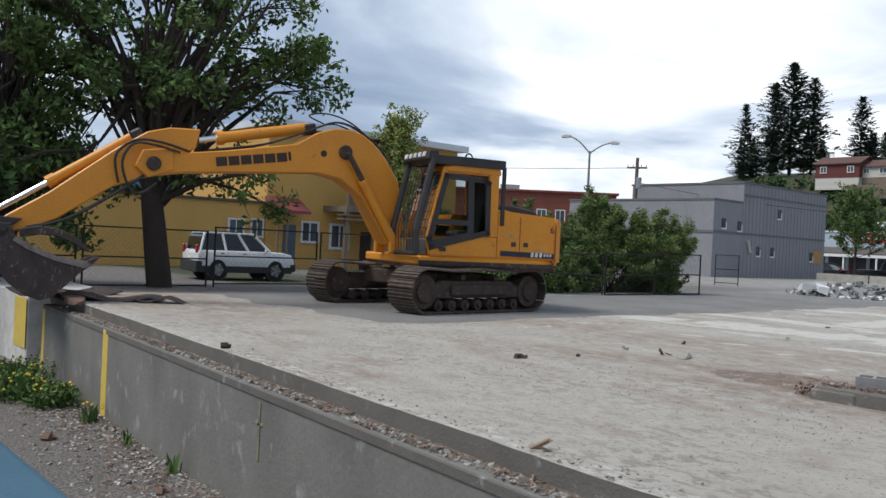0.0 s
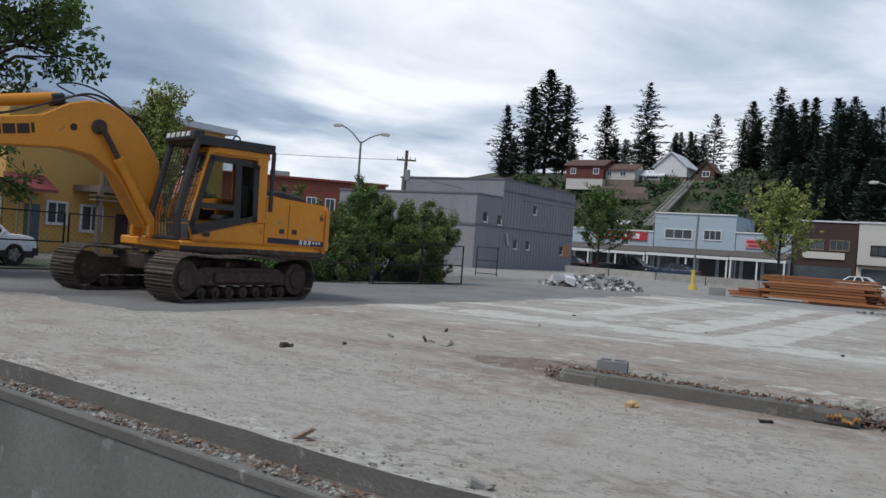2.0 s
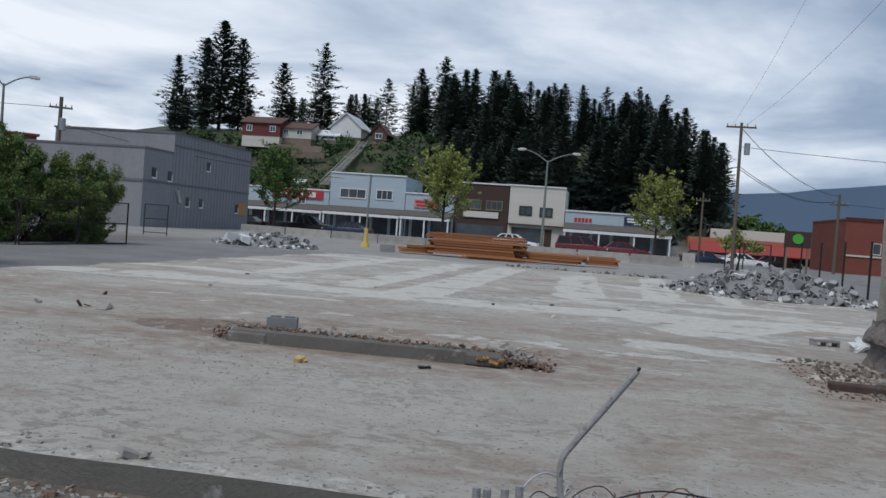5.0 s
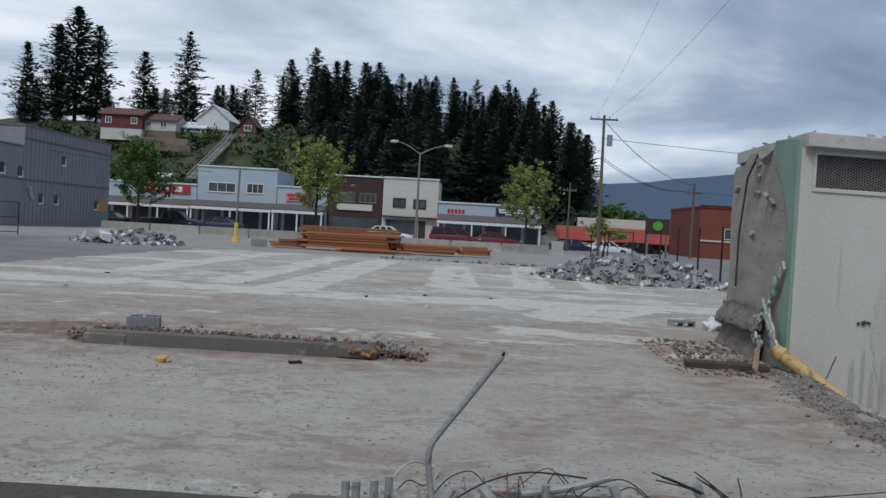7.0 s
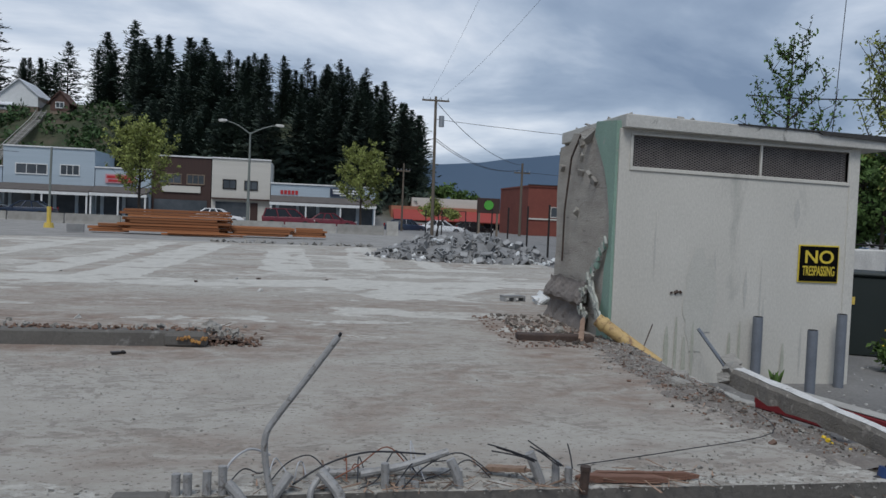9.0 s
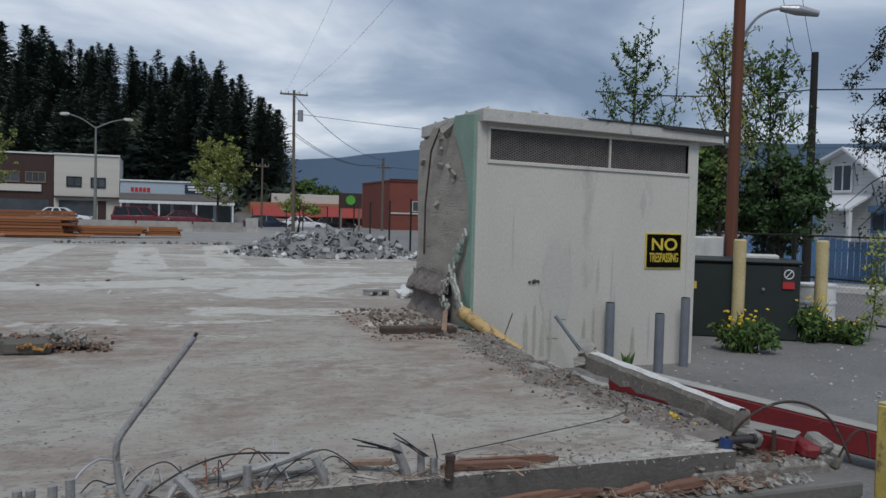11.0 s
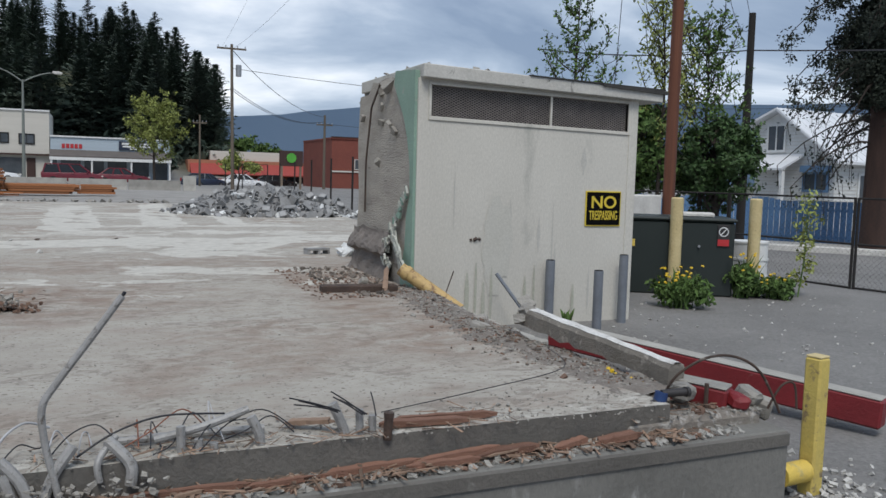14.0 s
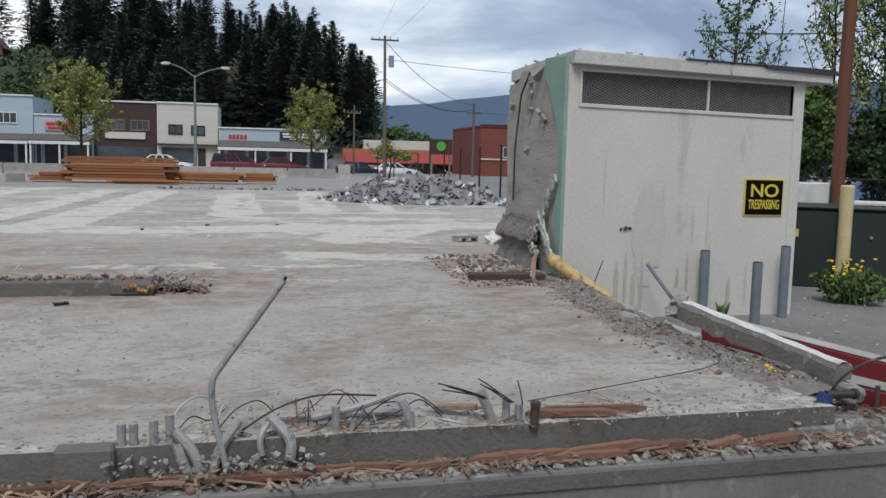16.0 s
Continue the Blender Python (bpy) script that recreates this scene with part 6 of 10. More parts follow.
def conifer_mesh(seed, height=20.0, width=3.2, bare=0.12, gaps=0.15, droop=0.25, density=1.0, size=1.0):
    """Sprays of needles along uneven boughs round a straight trunk: a ragged, mostly pointed crown with gaps."""
    rng = np.random.default_rng(seed)
    base, tip, across, lift = [], [], [], []
    z = height * bare
    while z < height * 0.985:
        f = (z - height * bare) / (height * (1 - bare))
        shape = min(1.0, (1 - f) * 1.9) ** 0.8 * (0.62 + 0.38 * (1 - f)) * min(1.0, 0.55 + f * 3)
        shape *= 0.62 + 0.6 * rng.random() + 0.16 * math.sin(f * 9 + seed * 2)
        k = int(4 + 3 * rng.random())
        for b in range(k):
            if rng.random() < gaps:
                continue
            a = 2 * math.pi * (b + rng.random()) / k
            ln = max(0.25, width * shape * (0.4 + 0.75 * rng.random()))
            c, s_ = math.cos(a), math.sin(a)
            rise = -0.05 + 0.75 * f + 0.25 * (rng.random() - 0.5)
            n = max(4, int(ln / (0.17 * size)))
            u = ln * (0.08 + 0.92 * (np.arange(n) + rng.random(n)) / n)
            side = (rng.random(n) - 0.5) * (0.35 + 0.55 * np.minimum(u, ln - u * 0.6))
            zz = z + rise * u - droop * u * u / max(1.0, ln) + 0.42 * (rng.random(n) - 0.5)
            p = np.stack([c * u - s_ * side, s_ * u + c * side, zz], 1)
            turn = a + (rng.random(n) - 0.5) * 1.9
            far = (0.34 + 0.34 * rng.random(n)) * size * (0.75 + 0.25 * (1 - f))
            d = np.stack([np.cos(turn), np.sin(turn), 0.15 + 0.75 * (rng.random(n) - 0.45)], 1) * far[:, None]
            w = np.stack([-np.sin(turn), np.cos(turn), 0.9 * (rng.random(n) - 0.5)], 1) * (far * (0.24 + 0.14 * rng.random(n)))[:, None]
            base.append(p - d * 0.4)
            tip.append(p + d)
            across.append(p + w)
            lift.append(p - w + np.stack([np.zeros(n), np.zeros(n), 0.12 * far], 1))
        z += (0.24 + 0.26 * rng.random()) * (1.1 - 0.4 * f) / density
    quad = np.stack([np.concatenate(q) for q in (base, across, tip, lift)], 1).reshape(-1, 3)
    me = bpy.data.meshes.new("crown")
    me.from_pydata(quad.tolist(), [], np.arange(len(quad)).reshape(-1, 4).tolist())
    me.materials.append(M_NEEDLE)
    return me


def poplar(name, where, label, height, spread, trunk_r, boughs, low, leaf, per, leaf_mat, seed, rise=1.6, group="", r=0.2):
    """Upright young tree: boughs sweep up and out from the trunk with leaves all along them."""
    random.seed(seed)
    t = thing(name, pose(*where), label, "tree", group)
    mb = MB()
    trunk = bendy([(0, 0, -0.1), (rnd(-0.05, 0.05), rnd(-0.05, 0.05), height * 0.35), (rnd(-0.1, 0.1), rnd(-0.1, 0.1), height * 0.7), (rnd(-0.15, 0.15), rnd(-0.1, 0.1), height)])
    mb.tube(trunk, trunk_r, 8, trunk_r * 0.15)
    cl = [(p.x, p.y, p.z, r, per) for p in trunk[int(len(trunk) * 0.75):]]
    for k in range(boughs):
        f = lerp(low, 0.93, (k + rnd(0, 1)) / boughs)
        s = trunk[int(f * (len(trunk) - 1))]
        a = k * 2.4 + rnd(-0.5, 0.5)
        reach = spread * (1.08 - f) ** 0.6 * rnd(0.55, 1.15)
        up = reach * rise * rnd(0.7, 1.2)
        up = min(up, height * 1.02 - s.z)
        side = Vector((math.cos(a), math.sin(a), 0))
        pts = bendy([s, s + side * reach * 0.5 + Vector((0, 0, up * 0.3)), s + side * reach * 0.85 + Vector((rnd(-0.1, 0.1), rnd(-0.1, 0.1), up * 0.7)), s + side * reach + Vector((0, 0, up))], 4)
        mb.tube(pts, trunk_r * 0.32, 4, 0.006)
        for q, p in enumerate(pts[3:]):
            cl.append((p.x, p.y, p.z, r * rnd(0.7, 1.3), per * rnd(0.6, 1.3)))
            if rnd(0, 1) < 0.6:
                e = p + Vector((rnd(-1, 1), rnd(-1, 1), rnd(0.2, 1.3))) * r * 1.9
                mb.tube([p, (p + e) / 2, e], 0.012, 3, 0.004)
                cl.append((e.x, e.y, e.z, r * rnd(0.5, 1.0), per * rnd(0.4, 1.0)))
    mb.part("trunk", M_BARK, t, smooth=True)
    o = new("crown", leaf_mesh("crown", cl, leaf, leaf_mat, seed))
    o.parent = t
    return t


conifers = []
for k, (h, w, bare, gaps, dens) in enumerate(((22, 5.9, 0.05, 0.05, 1.1), (20, 6.2, 0.18, 0.24, 0.85), (18, 4.9, 0.04, 0.08, 1.1), (24, 6.4, 0.12, 0.16, 0.95), (19, 6.4, 0.24, 0.30, 0.8))):
    c = thing("conifer", pose(0, 0, -200), "tall dark green conifer on the wooded hill", "conifer", "hill conifers")
    MB().cyl((0, 0, -1), (0, 0, h * 0.97), 0.28, 0.03, n=7).part("trunk", M_BARK, c)
    o = new("crown", conifer_mesh(60 + k, h, w, bare, gaps, 0.16, dens, 1.55))
    o.parent = c
    conifers.append((c, h))


def put_conifer(x, y, top, kind, turn, wide=1.0):
    c, h = conifers[kind]
    z0 = ground_z(x, y) - 0.3
    s = max(0.45, (top - z0) / h)
    return copy_thing(c, pose(x, y, z0, 0, 0, turn) @ Matrix.Diagonal((s * wide, s * wide, s, 1)))


# the tall ones that mark the skyline: along x at the hill's crest, with the height of the top
SKYLINE = ((-83, 30.4, 2), (-77.3, 34.0, 0), (-73.8, 37.3, 0), (-69.8, 34.0, 0), (-61.2, 29.7, 0), (-53.2, 33.8, 3), (-47.6, 24.2, 2), (-45, 24.4, 2), (-40.6, 27.5, 1), (-34.4, 29.6, 0), (-30, 32.0, 3), (-26.1, 29.6, 2), (-24.4, 29.8, 2), (-21, 29.6, 2), (-18.5, 29.8, 0), (-12.9, 26.5, 2), (-10.1, 27.8, 4), (-4.1, 25.5, 0), (-1.9, 23.0, 2), (1.8, 24.0, 2), (3.5, 25.4, 0), (7, 24.6, 0), (8.8, 24.2, 2), (11.4, 23.5, 2), (12.8, 24.5, 0), (16.1, 20.8, 2), (19.4, 18.8, 0))
for k, (x, top, kind) in enumerate(SKYLINE):
    y = 149 - 15 * smooth(-50, -83, x)
    put_conifer(x * y / 149, y, 1.2 + (top - 0.5) * y / 149, kind, k * 47, (1.05, 1.15, 1.35, 1.15, 1.2, 1.0)[k] if k < 6 else 1.08)


def skyline(u):
    """The forest's height at the crest for a place along x there."""
    for (x0, t0, _), (x1, t1, _) in zip(SKYLINE[:-1], SKYLINE[1:]):
        if x0 <= u <= x1:
            return lerp(t0, t1, (u - x0) / (x1 - x0))
    return 16.0


random.seed(5)
for k in range(78):
    u, y = rnd(-36, 20.5), rnd(114, 147)
    if u < -31 and y < 136:
        continue
    x = u * y / 149
    put_conifer(x, y, min(1.2 + (skyline(u) - 1.2) * y / 149 * rnd(0.80, 0.97), ground_z(x, y) + rnd(14, 21)), random.choice((0, 2, 2, 0, 3)), rnd(0, 360))
for k in range(22):
    x = rnd(-88, -36)
    put_conifer(x, rnd(144, 172), rnd(18, 24.5), random.choice((0, 1, 2)), rnd(0, 360))
for k in range(70):
    u, y = rnd(-32, 20), rnd(103, 114)
    x = u * y / 149
    put_conifer(x, y, ground_z(x, 108) + rnd(7, 12.5), random.choice((0, 2)), rnd(0, 360))
for c, h in conifers:
    for o in (*c.children_recursive, c):
        bpy.data.objects.remove(o)
# low scrub on the open slope
random.seed(77)
cl = []
for k in range(330):
    x, y = rnd(-74, -26), rnd(101, 131)
    if abs(x - lerp(-37.4, -38.0, (y - 108) / 19)) < 1.6:
        continue
    cl.append((x, y, ground_z(x, y) + 0.3, rnd(0.6, 2.0), 44))
tagged(new("hillside_scrub", leaf_mesh("hillside_scrub", cl, 0.34, M_LEAFDK, 4)), "green scrub covering the slope below the houses", "scrub", kind="stuff")
cl = []
for k in range(230):
    y = rnd(100, 116)
    x = rnd(-33, 20) * y / 149
    cl.append((x, y, ground_z(x, y) + 1.0, rnd(1.2, 2.6), 30))
tagged(new("forest_undergrowth", leaf_mesh("forest_undergrowth", cl, 0.55, M_NEEDLE, 6)), "dark undergrowth at the forest's foot", "undergrowth", kind="stuff")

# big trees over the yellow house's yard


def bendy(pts, n=5):
    out = []
    for k in range(len(pts) - 1):
        p0, p1 = Vector(pts[max(k - 1, 0)]), Vector(pts[k])
        p2, p3 = Vector(pts[k + 1]), Vector(pts[min(k + 2, len(pts) - 1)])
        for s in range(n):
            q = s / n
            out.append(0.5 * ((2 * p1) + (p2 - p0) * q + (2 * p0 - 5 * p1 + 4 * p2 - p3) * q * q + (3 * p1 - p0 - 3 * p2 + p3) * q ** 3))
    out.append(Vector(pts[-1]))
    return out


def crown_tree(name, where, label, trunk, trunk_r, forks, centre, radii, clusters, per, r, leaf, leaf_mat, seed, category="tree", group="", hang=0):
    """A trunk along given points; limbs curve from between forks (heights) to clumps of leaves spread through an uneven ellipsoid."""
    random.seed(seed)
    t = thing(name, pose(*where), label, category, group)
    mb = MB()
    mb.tube(bendy(trunk), trunk_r, 10, trunk_r * 0.55)
    path = bendy(trunk)
    cl = []
    lo, hi = forks
    for k in range(clusters):
        d = Vector((random.gauss(0, 1), random.gauss(0, 1), random.gauss(0, 1))).normalized()
        f = rnd(0.25, 1) ** 0.45
        lobe = 0.82 + 0.3 * noise.noise(d * 1.7 + Vector((seed, 0, 0)))
        e = Vector((centre[0] + d.x * radii[0] * f * lobe, centre[1] + d.y * radii[1] * f * lobe, centre[2] + d.z * radii[2] * f * lobe))
        if k < hang:
            e.z = centre[2] - radii[2] * rnd(0.8, 1.25)
        s = path[int(lerp(lo, hi, rnd(0, 1)) * (len(path) - 1))]
        m1 = s.lerp(e, 0.4) + Vector((rnd(-0.3, 0.3), rnd(-0.3, 0.3), 0.12 * (e - s).length))
        m2 = s.lerp(e, 0.75) + Vector((rnd(-0.3, 0.3), rnd(-0.3, 0.3), 0.10 * (e - s).length))
        mb.tube([s, m1, m2, e], trunk_r * rnd(0.16, 0.32), 5, 0.012)
        for q in range(3):
            e2 = e + Vector((rnd(-1, 1), rnd(-1, 1), rnd(-0.7, 0.7))) * r * 1.1
            mb.tube([m2, (m2 + e2) / 2 + Vector((0, 0, 0.08)), e2], 0.016, 3, 0.005)
            cl.append((e2.x, e2.y, e2.z, r * rnd(0.4, 0.75), per * rnd(0.15, 0.4)))
        cl.append((e.x, e.y, e.z, r * rnd(0.6, 1.1), per * rnd(0.4, 0.9)))
    mb.part("trunk", M_BARK, t, smooth=True)
    o = new("crown", leaf_mesh("crown", cl, leaf, leaf_mat, seed))
    o.parent = t
    return t


crown_tree("broadleaf_tree", (-18.7, 7.5, -0.12), "large dark green broadleaf tree with a forked dark trunk", [(0, 0, -0.1), (-0.05, -0.15, 1.2), (0.0, -0.3, 2.4), (0.0, -0.2, 4.0), (0.1, 0.2, 6.5)], 0.30, (0.35, 0.9), (0.2, 0.5, 5.9), (3.0, 4.3, 3.2), 100, 112, 0.56, 0.08, M_LEAF, 11, hang=12)
crown_tree("broadleaf_tree", (-20.8, 4.6, -0.25), "large dark green broadleaf tree beside the fence", [(0, 0, -0.1), (0.1, 0, 1.5), (0, 0.1, 3.0), (0.1, 0, 6.0)], 0.24, (0.3, 0.95), (0.2, -0.4, 5.0), (2.8, 3.3, 4.2), 84, 125, 0.58, 0.085, M_LEAF, 23, hang=10)
broadleaf("broadleaf_tree", (-20.6, 1.6, -0.25), "dark leafy tree with low hanging boughs", 6.5, 4.2, 0.2, M_LEAFDK, 37, 18000, 0.11, 0.26, 2, (0.0, 0.05), clump=0.8, drop=0.9)
broadleaf("broadleaf_tree", (-24.5, 4.5, -0.48), "dark leafy tree at the yard's end", 8.0, 5.0, 0.2, M_LEAFDK, 38, 10000, 0.15, 0.26, 2, (0.0, 0.0), clump=0.9, drop=0.5)
poplar("poplar_tree", (-35.6, 27.4, -0.3), "light green poplar behind the yellow house", 8.0, 1.5, 0.16, 44, 0.2, 0.10, 26, M_LEAFLT, 51, 1.8, "", 0.42)
poplar("street_tree", (-14.2, 74.0, -0.25), "young street tree with yellow-green leaves", 7.9, 3.9, 0.15, 34, 0.3, 0.12, 17, M_LEAFLT, 61, 0.8, "street trees", 0.42)
poplar("street_tree", (-29.0, 70.5, -0.25), "young street tree with green leaves", 7.0, 3.3, 0.14, 34, 0.3, 0.12, 17, M_LEAF, 64, 0.8, "street trees", 0.42)
poplar("street_tree", (4.7, 74.0, -0.25), "young street tree with yellow-green leaves", 6.9, 3.0, 0.13, 28, 0.3, 0.12, 16, M_LEAFLT, 67, 0.8, "street trees", 0.4)
broadleaf("street_tree", (9.6, 61.5, -0.25), "small street tree beside the utility pole", 3.6, 2.0, 0.08, M_LEAFLT, 69, 1500, 0.14, 0.3, 1, clump=0.5, group="street trees")
for x, y, h, seed in ((19, 118, 8, 71), (24, 120, 7.5, 72), (15, 116, 7, 73)):
    broadleaf("distant_tree", (x, y, -0.6), "dull green tree behind the orange building", h, 3.6, 0.14, M_LEAF, seed, 1800, 0.32, 0.3, 1, clump=1.0, group="distant trees")
put = conifer_mesh(90, 9.5, 2.0, 0.05, 0.1, 0.25, 1.0)
c = thing("dark_conifer", pose(33, 100, -0.6), "dark conifer behind the brick building", "conifer")
MB().cyl((0, 0, -0.5), (0, 0, 9), 0.18, 0.03, n=7).part("trunk", M_BARK, c)
o = new("crown", put)
o.parent = c
# behind the transformer box
crown_tree("leafy_tree", (11.9, 16.9, -0.6), "dense green tree behind the transformer box", [(0, 0, 0), (0.05, 0, 0.8), (0, 0.05, 1.6), (0, 0, 2.6)], 0.12, (0.35, 1), (0.1, 0, 2.45), (1.2, 1.3, 1.5), 60, 150, 0.36, 0.062, M_LEAF, 83)
crown_tree("leafy_tree", (13.7, 15.8, -0.6), "dense green tree beside the dark utility pole", [(0, 0, 0), (0.05, 0, 0.8), (0, 0.05, 1.6), (0, 0, 2.4)], 0.12, (0.35, 1), (-0.1, 0, 2.3), (1.2, 1.2, 1.25), 55, 150, 0.36, 0.062, M_LEAFDK, 84)
poplar("sapling_tree", (10.7, 17.2, -0.6), "slender poplar with sparse upright twigs", 6.1, 1.5, 0.06, 18, 0.45, 0.05, 7, M_LEAF, 85, 1.3, "slender poplars", 0.15)
poplar("sapling_tree", (12.2, 16.1, -0.6), "slender poplar with upright leafy boughs", 6.0, 1.15, 0.06, 26, 0.36, 0.05, 7, M_LEAFLT, 86, 1.5, "slender poplars", 0.18)
poplar("sapling_tree", (13.6, 16.2, -0.6), "slender poplar with upright leafy boughs", 5.7, 1.3, 0.06, 28, 0.36, 0.05, 8, M_LEAF, 87, 1.5, "slender poplars", 0.18)
# old spruce with bare drooping boughs
sp = thing("old_spruce", pose(21.6, 17.9, -0.6), "old spruce with red-brown trunk and drooping dark boughs", "spruce")
MB().cyl((0, 0, -0.3), (0, 0, 16), 0.42, 0.12, n=12).part("trunk", M_BARKR, sp, smooth=True)
random.seed(99)
tw, cl = MB(), []
for k in range(84):
    z = 3.0 + k * 0.13
    a = rnd(0, 2 * math.pi)
    ln = rnd(1.2, 3.0)
    pts = [Vector((math.cos(a) * ln * u, math.sin(a) * ln * u, z + 0.5 * u - 1.9 * u * u)) for u in (0, 0.25, 0.5, 0.75, 1)]
    tw.tube(pts, 0.05, 4, 0.012)
    if z > 4.4:
        for p in (pts[0].lerp(pts[1], 0.6), pts[1]):
            cl.append((p.x, p.y, p.z - 0.1, 0.5, 420))
    for p in pts[2:]:
        cl.append((p.x, p.y, p.z - 0.2, 0.45, (420 if p is pts[2] else 110) if z > 5.2 else 8))
        for q in range(2):
            e = p + Vector((rnd(-0.3, 0.3), rnd(-0.3, 0.3), -rnd(0.5, 1.1)))
            tw.tube([p, (p + e) / 2 + Vector((rnd(-0.1, 0.1), rnd(-0.1, 0.1), 0)), e], 0.013, 3, 0.005)
            cl.append((e.x, e.y, e.z + 0.25, 0.22, 30 if z > 6.5 else 4))
for k in range(60):
    cl.append((rnd(-0.75, 0.75), rnd(-0.75, 0.75), 4.3 + k * 0.17, rnd(0.4, 0.65), 300))
tagged(tw.part("branchwork", M_BARK, sp), kind="stuff")
o = new("crown", leaf_mesh("crown", cl, 0.058, M_SPRUCE, 9))
o.parent = sp

# shrubs behind the chain-link fence
def shrub(name, x, y, z, blobs, label, material, leaf, seed, young=None):
    """Many thin stems that arch up and out, with leaves along their outer half."""
    random.seed(seed)
    s = thing(name, pose(x, y, z), label, "shrub")
    mb = MB()
    cc, cy = [], []
    for dx, dy, dz, r, k in blobs:
        for q in range(int(34 * r + 8)):
            d = Vector((random.gauss(0, 1), random.gauss(0, 1), random.gauss(0.15, 1))).normalized() * r * rnd(0.45, 1.15) ** 0.6
            e = Vector((dx + d.x, dy + d.y, max(0.12, dz + d.z)))
            foot = Vector((dx * 0.6 + rnd(-0.3, 0.3), dy * 0.6 + rnd(-0.3, 0.3), 0))
            m = foot.lerp(e, 0.55) + Vector((rnd(-0.12, 0.12), rnd(-0.12, 0.12), 0.18 * (e - foot).length))
            pts = bendy([foot, m, e, e + Vector((rnd(-0.2, 0.2), rnd(-0.2, 0.2), rnd(-0.1, 0.4)))], 4)
            mb.tube(pts, 0.014, 3, 0.004)
            for p in pts[4:]:
                (cy if young and rnd(0, 1) < 0.6 else cc).append((p.x, p.y, p.z, rnd(0.08, 0.22), k / 60))
    mb.part("stem", M_BARK, s)
    for nm, cl_, mt in (("foliage", cc, material), ("young_foliage", cy, young)):
        if cl_:
            o = new(nm, leaf_mesh(nm, cl_, leaf, mt, seed))
            o.parent = s
    return s


shrub("overgrown_shrub", -16.4, 20.4, -0.1, ((0, 0, 1.8, 1.15, 4000), (1.0, 1.4, 1.6, 1.0, 3200), (-0.2, -1.6, 1.3, 0.9, 2600), (1.2, 2.4, 1.0, 0.8, 2200), (0.8, 0.4, 0.8, 1.0, 3000), (0.4, -1.0, 0.6, 0.9, 2600), (-0.4, 0.9, 2.35, 0.6, 1600), (1.3, 2.3, 2.0, 0.5, 1200), (0.9, 2.0, 0.5, 0.8, 2200), (0.6, -2.4, 0.6, 0.8, 1800)), "overgrown green shrub spilling over the chain-link fence", M_LEAF, 0.036, 301, M_SHRUB)
shrub("overgrown_shrub", -18.6, 19.2, -0.1, ((0, 0, 1.6, 1.0, 2800), (-0.8, -1.4, 1.5, 1.0, 2600), (0.5, -0.4, 0.7, 0.9, 2000), (-1.2, -2.6, 1.6, 0.9, 2200), (-0.2, -2.2, 0.7, 0.9, 1800)), "dark green shrub behind the excavator", M_LEAFDK, 0.036, 302, M_LEAF)
shrub("low_weeds", -16.4, 16.4, -0.12, ((0, 0, 0.3, 0.5, 500), (0.6, 1.2, 0.35, 0.5, 500), (-0.8, -1.0, 0.3, 0.5, 400), (-0.2, 2.4, 0.5, 0.5, 500)), "low green weeds along the fence", M_LEAF, 0.06, 303)


# ---- distance: blue mountains ----
def ridge(pts, name):
    m = MB()
    k = len(pts)
    vs = [(x, y, -5) for x, y, z in pts] + [(x, y, z) for x, y, z in pts] + [(x * 1.25, y * 1.25, -5) for x, y, z in pts]
    m.add(vs, [(i, i + 1, k + i + 1, k + i) for i in range(k - 1)] + [(k + i, k + i + 1, 2 * k + i + 1, 2 * k + i) for i in range(k - 1)])
    return tagged(m.part(name, M_MOUNT, smooth=True), "forested mountain ridge on the horizon, coloured blue for the haze", "mountain", kind="structure")


rid = []
for i in range(90):
    az = radians(95 - i * 1.75)
    base = 112 + 10 * noise.noise((i * 0.17, 2, 0)) + 5 * noise.noise((i * 0.6, 4, 0)) + (75 * smooth(55, 70, i)) + 40 * (1 - smooth(8, 26, i))
    rid.append((-math.sin(az) * 2000, math.cos(az) * 2000, base))
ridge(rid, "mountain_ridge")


# ---- buildings ----
def window(parent, x0, x1, z0, z1, y, axis="y", mullions=1, frame_m=None, name="window", out=-1):
    """A window on a face: axis y: the face looks along y; x: along x. out is the side it looks to."""
    fm = frame_m or M_WHITE
    def sp(a0, a1, b0, b1, d0, d1):
        d0, d1 = y + out * d0, y + out * d1
        return MB().span(a0, a1, min(d0, d1), max(d0, d1), b0, b1) if axis == "y" else MB().span(min(d0, d1), max(d0, d1), a0, a1, b0, b1)
    w = min(0.1, (x1 - x0) * 0.12)
    pane = sp(x0, x1, z0, z1, 0.0, 0.03).part(name, M_WINDOW, parent, "dark window in a pale frame")
    for a in ((x0 - w, x1 + w, z1, z1 + w), (x0 - w, x1 + w, z0 - w * 1.2, z0), (x0 - w, x0, z0, z1), (x1, x1 + w, z0, z1)):
        sp(a[0], a[1], a[2], a[3], -0.02, 0.08).part("window_frame", fm, pane)
    for k in range(mullions):
        xm = x0 + (x1 - x0) * (k + 1) / (mullions + 1)
        sp(xm - w * 0.3, xm + w * 0.3, z0, z1, 0.02, 0.06).part("mullion", fm, pane)
    return pane


